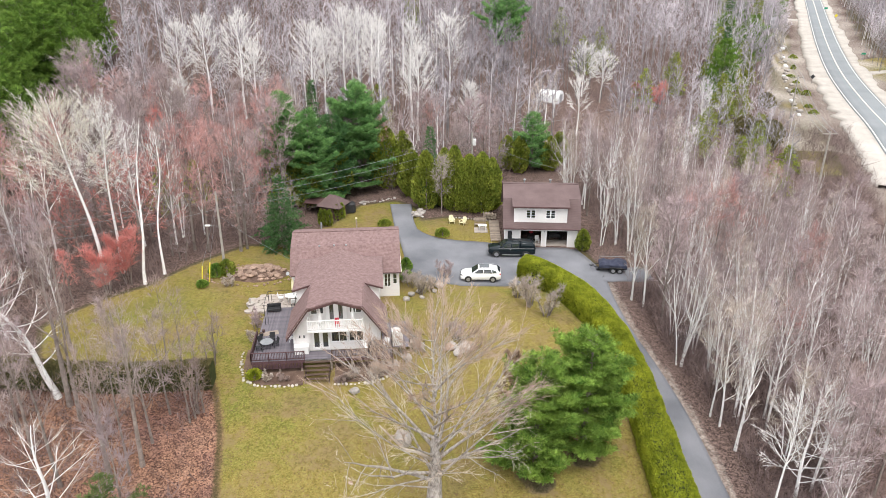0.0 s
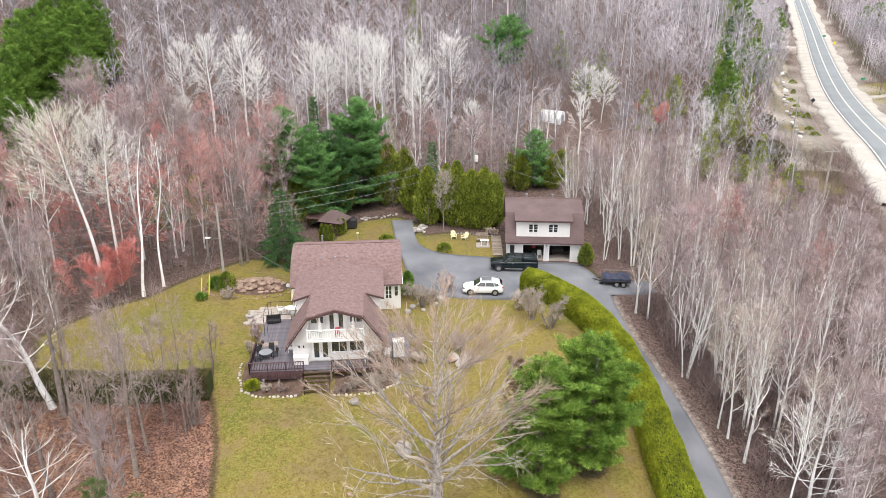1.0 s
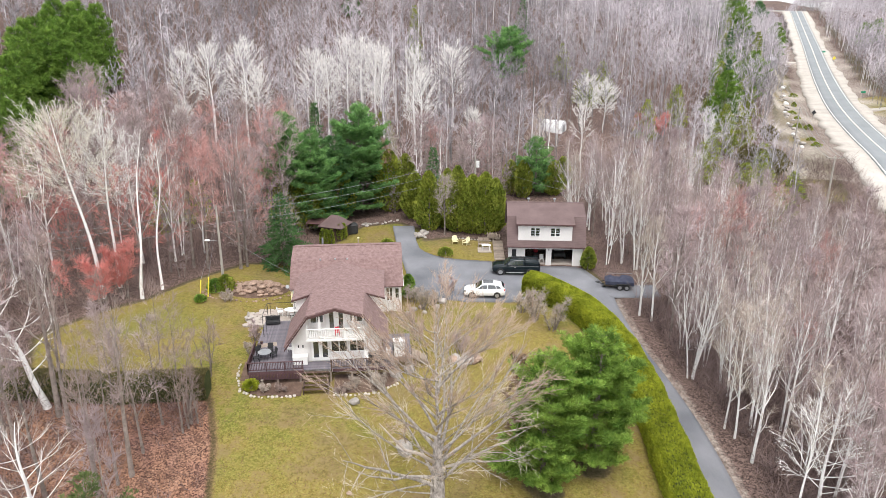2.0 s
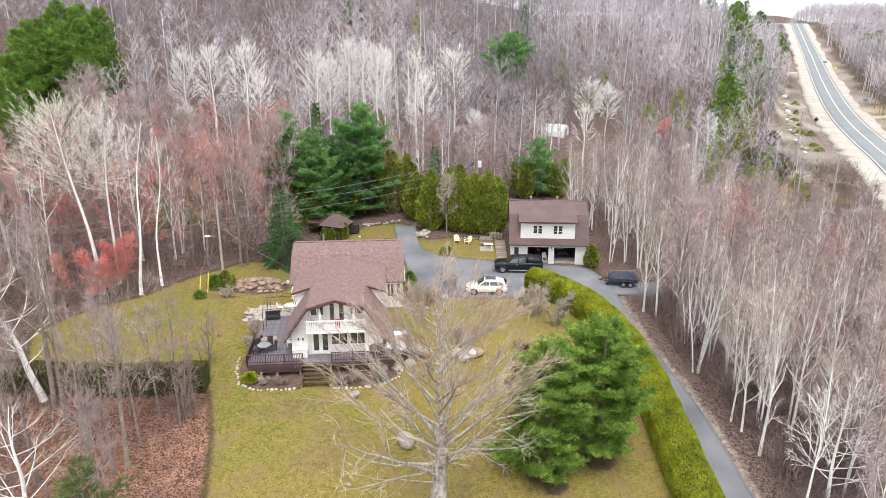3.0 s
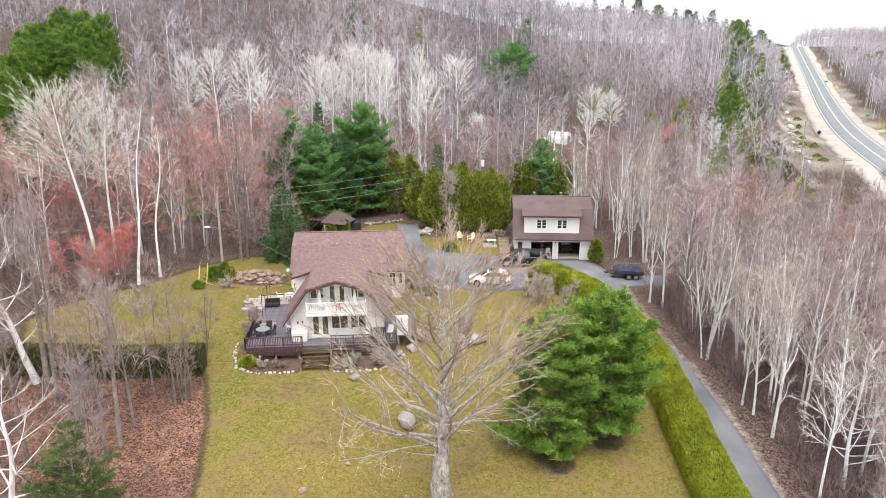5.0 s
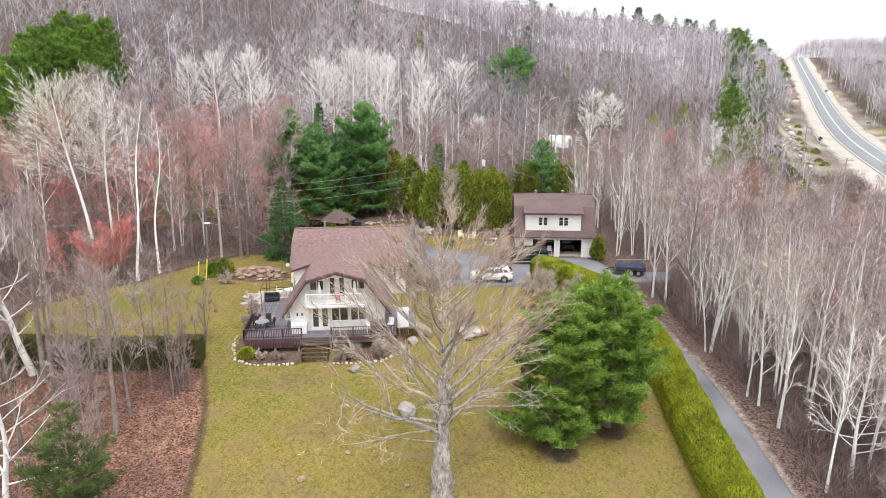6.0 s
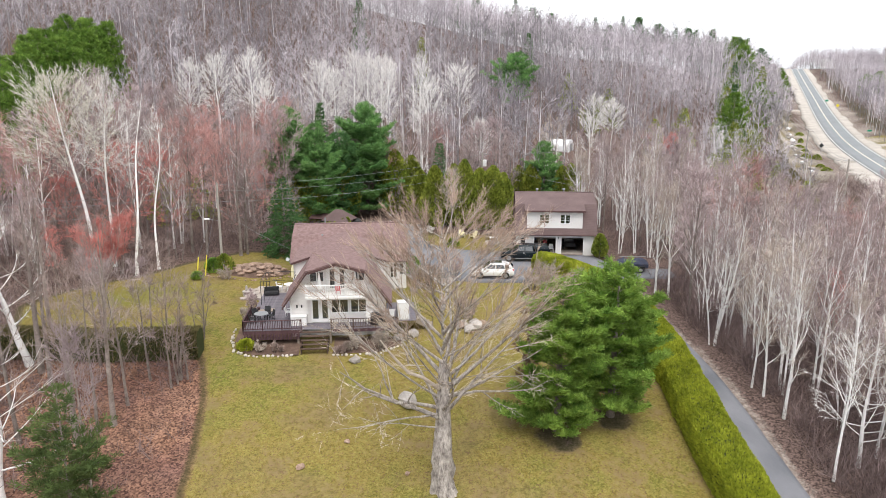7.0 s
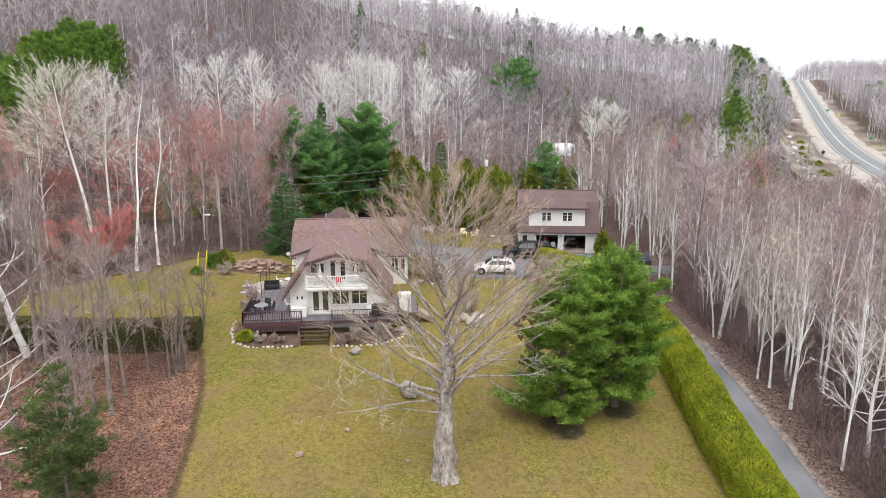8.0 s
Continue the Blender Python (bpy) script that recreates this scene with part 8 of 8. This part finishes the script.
def single_trees():
    rows = [
        (-31.9, 73.7, 17.5, 0.17, CROOKED, M_BIRCH, M_TWIG_PALE, 301, "tall leafless white birch at the lawn's edge"),
        (-33.1, 71.0, 19.5, 0.2, dict(CROOKED, width=2.3, mains=15), M_BIRCH, M_TWIG_PALE, 302, "tall leafless white birch at the lawn's edge"),
        (-36.8, 70.3, 21.5, 0.27, DOME, M_BIRCH, M_TWIG_CATKIN, 303, "tall white-barked poplar with a full pale crown"),
        (-36.3, 73.0, 20.2, 0.22, SLIMDOME, M_BIRCH, M_TWIG_PALE, 304, "tall white-barked poplar with a full pale crown"),
        (-25.2, 81.4, 16.5, 0.2, MAPLEFAN, M_BARK, M_TWIG_PINK, 305, "leafless grey maple at the lawn's edge"),
        (-24.6, 82.2, 12.0, 0.16, MAPLE, M_BARK, M_TWIG, 306, "leafless grey maple at the lawn's edge"),
        (-0.2, 94.2, 7.6, 0.1, MAPLE, M_BARK, M_TWIG_TAN, 307, "slim leafless tree among the cedars"),
        (22.8, 58.7, 12.5, 0.12, BIRCH_CLUMP, M_BIRCH, M_TWIG, 308, "clump of white birches beside the driveway"),
        (24.5, 48.0, 13.0, 0.13, BIRCH, M_BIRCH, M_TWIG_TAN, 309, "white birch beside the driveway"),
        (24.0, 50.5, 11.6, 0.1, BIRCH, M_BIRCH, M_TWIG_TAN, 310, "slim white birch beside the driveway"),
        (23.5, 51.6, 11.0, 0.09, BIRCH, M_BIRCH, M_TWIG_TAN, 311, "slim white birch beside the driveway"),
        (25.2, 41.9, 13.0, 0.1, dict(BIRCH, crown=0.34, limbs=12), M_BIRCH, M_TWIG_TAN, 312, "slender white birch beside the driveway"),
        (20.9, 70.2, 10.6, 0.12, BIRCH, M_BIRCH, M_TWIG_TAN, 313, "white birch beside the driveway"),
        (21.9, 69.0, 11.0, 0.12, BIRCH, M_BIRCH, M_TWIG_TAN, 314, "white birch beside the driveway"),
        (27.5, 54.5, 12.0, 0.1, BIRCH_CLUMP, M_BIRCH, M_TWIG_TAN, 315, "clump of white birches in the wood"),
        (30.5, 63.0, 12.0, 0.1, BIRCH_CLUMP, M_BIRCH, M_TWIG_TAN, 316, "clump of white birches in the wood"),
        (27.6, 43.4, 10.5, 0.16, dict(DOME, white=True, base=0.2, width=3.6, mains=30, subs=8, fine=4, twigs=3, limb_r=0.45, taper=1.0), M_BIRCH, M_TWIG_PALE, 317, "pale leafless birch with a full crown"),
        (-27.6, 37.8, 11.5, 0.22, dict(DOME, white=True, base=0.2, width=4.6, mains=20, subs=7, fine=4, twigs=3, twig_w=0.026, limb_r=0.5, taper=1.1, sway=0.9), M_BIRCH, M_TWIG_TAN, 318, "white birch with spreading limbs"),
        (-24.0, 45.2, 14.5, 0.2, dict(MAPLE, crown=0.4, limbs=11, kids=(4, 3), twigs=2, twig_w=0.032), M_BARK, M_TWIG_BROWN, 319, "leafless grey maple in the leaf litter"),
        (-26.0, 44.0, 9.0, 0.14, dict(MAPLE, crown=0.4, limbs=11, kids=(4, 3), twigs=2, twig_w=0.032), M_BARK, M_TWIG_BROWN, 320, "leafless grey maple in the leaf litter"),
        (-21.3, 50.6, 6.5, 0.12, THICKET, M_BARK, M_TWIG_BROWN, 321, "bushy leafless tree at the lawn's edge"),
        (-31.0, 50.0, 12.0, 0.2, dict(MAPLE, crown=0.4, limbs=11, kids=(4, 3), twigs=2, twig_w=0.032), M_BARK, M_TWIG_BROWN, 322, "leafless grey maple by the hedge"),
        (-34.0, 52.6, 13.0, 0.3, dict(DOME, white=True, base=0.3, width=4.4, mains=20, subs=7, fine=4, twigs=3, limb_r=0.45, taper=1.1, sway=1.0), M_BIRCH, M_TWIG_TAN, 323, "leaning old white birch"),
        (-21.6, 56.8, 6.0, 0.07, THICKET, M_BARK, M_TWIG_BROWN, 324, "small leafless tree at the hedge's end"),
        (-34.6, 70.6, 6.4, 0.06, REDBUSH, M_BARK, M_TWIG_RED, 325, "red-budding leafless bush at the lawn's edge"),
        (-35.9, 68.4, 5.6, 0.06, REDBUSH, M_BARK, M_TWIG_RED, 326, "red-budding leafless bush at the lawn's edge"),
        (24.6, 129.0, 11.5, 0.14, dict(WHITEFAN, width=2.2, mains=18), M_BIRCH, M_TWIG_PALE, 327, "pale leafless birch behind the garage"),
    ]
    for k, (x, y, h, w) in enumerate(((-35.2, 76.6, 14.0, 2.8), (-32.6, 78.4, 13.0, 2.4), (-38.4, 78.0, 12.5, 2.6), (-41.5, 74.5, 9.5, 2.6))):
        rows.append((x, y, h, 0.12, dict(MAPLEFAN, width=w, mains=30), M_BARK, M_TWIG_RED, 450 + k, "leafless red maple with red budding twigs"))
    for k, (x, y, h, w) in enumerate(TALL_PALE):
        rows.append((x, y, h, 0.012 * h, dict(WHITEFAN, width=w, mains=int(13 + 8 * w)), M_BIRCH, M_TWIG_PALE, 420 + k, "tall pale leafless poplar in the wood"))
    for k, (x, y, h, s, tw, label) in enumerate((
            (44.7, 149.6, 5.5, REDBUSH, M_TWIG_RED, "red-budding leafless bush in the wood"),
            (41.6, 151.0, 4.5, REDBUSH, M_TWIG_RED, "red-budding leafless bush in the wood"),
            (39.5, 94.1, 8.5, BIRCH_CLUMP, M_TWIG_TAN, "clump of white birches in the wood"),
            (43.0, 96.5, 8.0, BIRCH_CLUMP, M_TWIG_TAN, "clump of white birches in the wood"),
            (47.0, 97.5, 8.5, BIRCH_CLUMP, M_TWIG_TAN, "clump of white birches in the wood"),
            (41.5, 118.0, 9.0, BIRCH_CLUMP, M_TWIG_PALE, "clump of white birches in the wood"),
            (52.0, 141.0, 9.5, BIRCH_CLUMP, M_TWIG_PALE, "clump of white birches in the wood"),
            (62.0, 158.0, 9.0, BIRCH_CLUMP, M_TWIG_PALE, "clump of white birches in the wood"),
            (33.0, 150.0, 11.0, WHITEFAN, M_TWIG_PALE, "tall white birch in the wood"),
            (29.5, 152.0, 11.0, WHITEFAN, M_TWIG_PALE, "tall white birch in the wood"))):
        rows.append((x, y, h, 0.06 if s is REDBUSH else 0.11, s, M_BARK if s is REDBUSH else M_BIRCH, tw, 380 + k, label))
    for k, (x, y, h, r) in enumerate(((-25.7, 43.2, 12, 0.15), (-24.7, 44.3, 12, 0.12), (-32.6, 51.6, 14, 0.25), (-21.6, 49.8, 7, 0.09), (-20.7, 50.9, 8, 0.09), (-29.6, 43.2, 12, 0.17), (-27.8, 47.2, 11, 0.1), (-35.6, 58.6, 12, 0.2), (-30.5, 57.8, 9, 0.1), (-26.4, 58.2, 8, 0.08), (-33.4, 46.5, 12, 0.16), (-23.2, 53.6, 9, 0.09))):
        rows.append((x, y, h, r, dict(MAPLE, crown=0.4, limbs=9, kids=(4, 3), twigs=2, twig_w=0.032), M_BARK, M_TWIG_BROWN, 350 + k, "leafless grey tree near the lawn's edge"))
    for k, (x, y) in enumerate(((19.4, 134.0), (17.6, 132.0), (21.6, 137.5), (18.6, 137.0), (15.2, 126.0), (16.8, 128.5))):
        rows.append((x, y, 8.5, 0.1, dict(BIRCH, limbs=8), M_BIRCH, M_TWIG_TAN, 370 + k, "slim white birch before the arched shelter"))
    leaf = dict(MAPLE, twigs=9, twig_l=0.35, twig_w=0.16, limbs=14, crown=0.12)
    rows.append((5.6, 47.6, 8.2, 0.14, leaf, M_BARK, M_DRYLEAF, 340, "small tree still holding dry brown leaves"))
    for x, y, h, r, s, bark, twig, seed, label in rows:
        FIXED.append((x, y))
        kind = "birch" if bark is M_BIRCH else "maple"
        make_tree(kind, seed, h, r, s, bark, twig, label, at=(x, y), yaw=0 if "mains" in s else seed * 37 % 360, lean={301: (1.6, 0.0), 302: (2.6, 0.0), 303: (-2.6, 0.0), 304: (1.0, 0.0), 305: (0.6, 0.0), 323: (-5.0, -1.0), 318: (1.0, 0.0)}.get(seed, (0.0, 0.0)))


def far_tree(seed, h, r, pale):
    """A light tree for the far woods: trunk, limbs and twigs as arrays."""
    rng = random.Random(seed)
    wood, tw = MB(), MB()
    top = Vector((rng.uniform(-.6, .6), rng.uniform(-.6, .6), h))
    wood.tube([(0, 0, -0.8), top * 0.5 + Vector((rng.uniform(-.2, .2), 0, 0)), top], [r, r * 0.7, 0.02], 3, cap=False)
    c0 = rng.uniform(0.3, 0.5)
    for i in range(11):
        f = c0 + (0.96 - c0) * i / 11
        p = top * f
        a, el = rng.uniform(0, 6.28), rng.uniform(0.6, 1.15)
        d = Vector((math.cos(a) * math.cos(el), math.sin(a) * math.cos(el), math.sin(el)))
        L = h * rng.uniform(0.15, 0.26)
        blade(tw, p, d, L, 0.1, rng)
        for _ in range(7):
            q = p + d * L * rng.uniform(0.25, 0.95)
            blade(tw, q, turned(d, rng.uniform(0.3, 1.0), rng.uniform(0, 6.28), rng), rng.uniform(0.6, 1.4), 0.085, rng)
    def arr(mb):
        tr = []
        for q in mb.f:
            tr += [(q[0], q[k], q[k + 1]) for k in range(1, len(q) - 1)]
        return np.array(mb.v), np.array(tr)
    return arr(wood), arr(tw)


def far_woods():
    rng = random.Random(5)
    kinds = [far_tree(400 + i, 13.0, 0.13 if i < 4 else 0.075, i < 4) for i in range(10)]
    spots = []
    y = 104.0
    while y < 740:
        step = 3.15 + max(0, y - 150) * 0.004
        x = -0.68 * y - 5
        while x < 0.72 * y + 5:
            px, py = x + rng.uniform(0, step), y + rng.uniform(0, step)
            x += step
            if math.hypot(px, py) > 375 and px < 0.40 * py or py > 620 and (px < 0.42 * py or px > 0.6 * py):
                continue
            if py < 112 and -62 < px < 64 or not free(px, py):
                continue
            if any(math.hypot(px - a, py - b) < 1.5 for a, b in FIXED) or any(abs(px - a) < 2.6 and -8 < py - b < 2 for a, b, _, _ in TALL_PALE):
                continue
            patch = noise.noise(Vector((px * 0.025, py * 0.025, 1)))
            pale = rng.random() < 0.04 + 0.6 * noise.noise(Vector((px * 0.04, py * 0.02, 7)))
            k = rng.randrange(4) if pale else rng.randrange(4, 10)
            # tint climbs from 190 to 320 m, painting distance haze onto the trees
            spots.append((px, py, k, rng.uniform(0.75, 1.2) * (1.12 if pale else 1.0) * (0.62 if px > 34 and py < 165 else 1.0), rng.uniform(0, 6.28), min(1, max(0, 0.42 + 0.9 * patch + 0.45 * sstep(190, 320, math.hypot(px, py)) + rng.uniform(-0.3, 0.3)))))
        y += step
    for part_i, (nm, mat) in enumerate((("woodland_trunks", M_TRUNK_WOOD), ("woodland_crowns", M_TWIG_WOOD))):
        V, T, C, o = [], [], [], 0
        for px, py, k, sc, a, tint in spots:
            v, t = kinds[k][part_i]
            c, s = math.cos(a) * sc, math.sin(a) * sc
            w = np.column_stack((v[:, 0] * c - v[:, 1] * s + px, v[:, 0] * s + v[:, 1] * c + py, v[:, 2] * sc + ground_z(px, py)))
            V.append(w)
            T.append(t + o)
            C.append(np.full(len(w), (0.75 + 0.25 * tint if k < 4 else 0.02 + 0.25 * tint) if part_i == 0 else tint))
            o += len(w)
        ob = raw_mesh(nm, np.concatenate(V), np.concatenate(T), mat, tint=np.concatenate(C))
        tagged(ob, "dense leafless hillside wood of grey and mauve trees, distance haze in their colour", "woodland", kind="stuff")
    return len(spots)


def brush():
    """Low leafless undergrowth between the trees."""
    rng = random.Random(15)
    V, T, C = [], [], []
    for n in range(13600):
        y = rng.uniform(36, 125) if rng.random() < 0.8 else rng.uniform(110, 240)
        x = rng.uniform(-0.72 * y - 3, 0.75 * y + 3)
        if n >= 10000:
            x, y = rng.uniform(20, 33), rng.uniform(38, 76)
        if n < 11500 and not (free(x, y) or x > 45 and line_distance(x, y, ROAD) > (16 if y < 150 else 21)) or (x < -14 and y < 56 and rng.random() < (0.93 if y < 50 and x > -27 else 0.2)):
            continue
        if 10 < x < 45 and y < 76 and (line_distance(x, y, DRIVE_EAST) < 2.4 or y < 40 and x < 24):
            continue
        if n >= 11500:
            y = rng.uniform(88, 172)
            x = 52 + (y - 88) * 0.42 + rng.uniform(-2, 22)
            if line_distance(x, y, ROAD) < 9.5 or y > 150 and x > 78:
                continue
        z = ground_z(x, y)
        tint = rng.random() * (0.5 if n >= 11500 else 1.0)
        hh = rng.uniform(0.8, 3.2)
        for _ in range(13):
            a, el = rng.uniform(0, 6.28), rng.uniform(0.7, 1.5)
            d = Vector((math.cos(a) * math.cos(el), math.sin(a) * math.cos(el), math.sin(el)))
            p = Vector((x, y, z - 0.05)) + Vector((d.x, d.y, 0)) * 0.3
            if rng.random() < 0.6:
                p = p + d * hh * rng.uniform(0.2, 0.6)
                d = turned(d, rng.uniform(0.2, 0.8), rng.uniform(0, 6.28), rng)
            L = hh * rng.uniform(0.4, 1.0)
            s = d.cross(Vector((rng.uniform(-1, 1), rng.uniform(-1, 1), 0.1))).normalized() * 0.022
            o = len(V)
            V += [tuple(p - s), tuple(p + s), tuple(p + d * L)]
            T.append((o, o + 1, o + 2))
            C += [tint] * 3
    ob = raw_mesh("undergrowth", V, T, M_BRUSH, tint=C)
    tagged(ob, "leafless mauve undergrowth on the woodland floor", "undergrowth", kind="stuff")


single_trees()
brush()
near_woods()
far_woods()
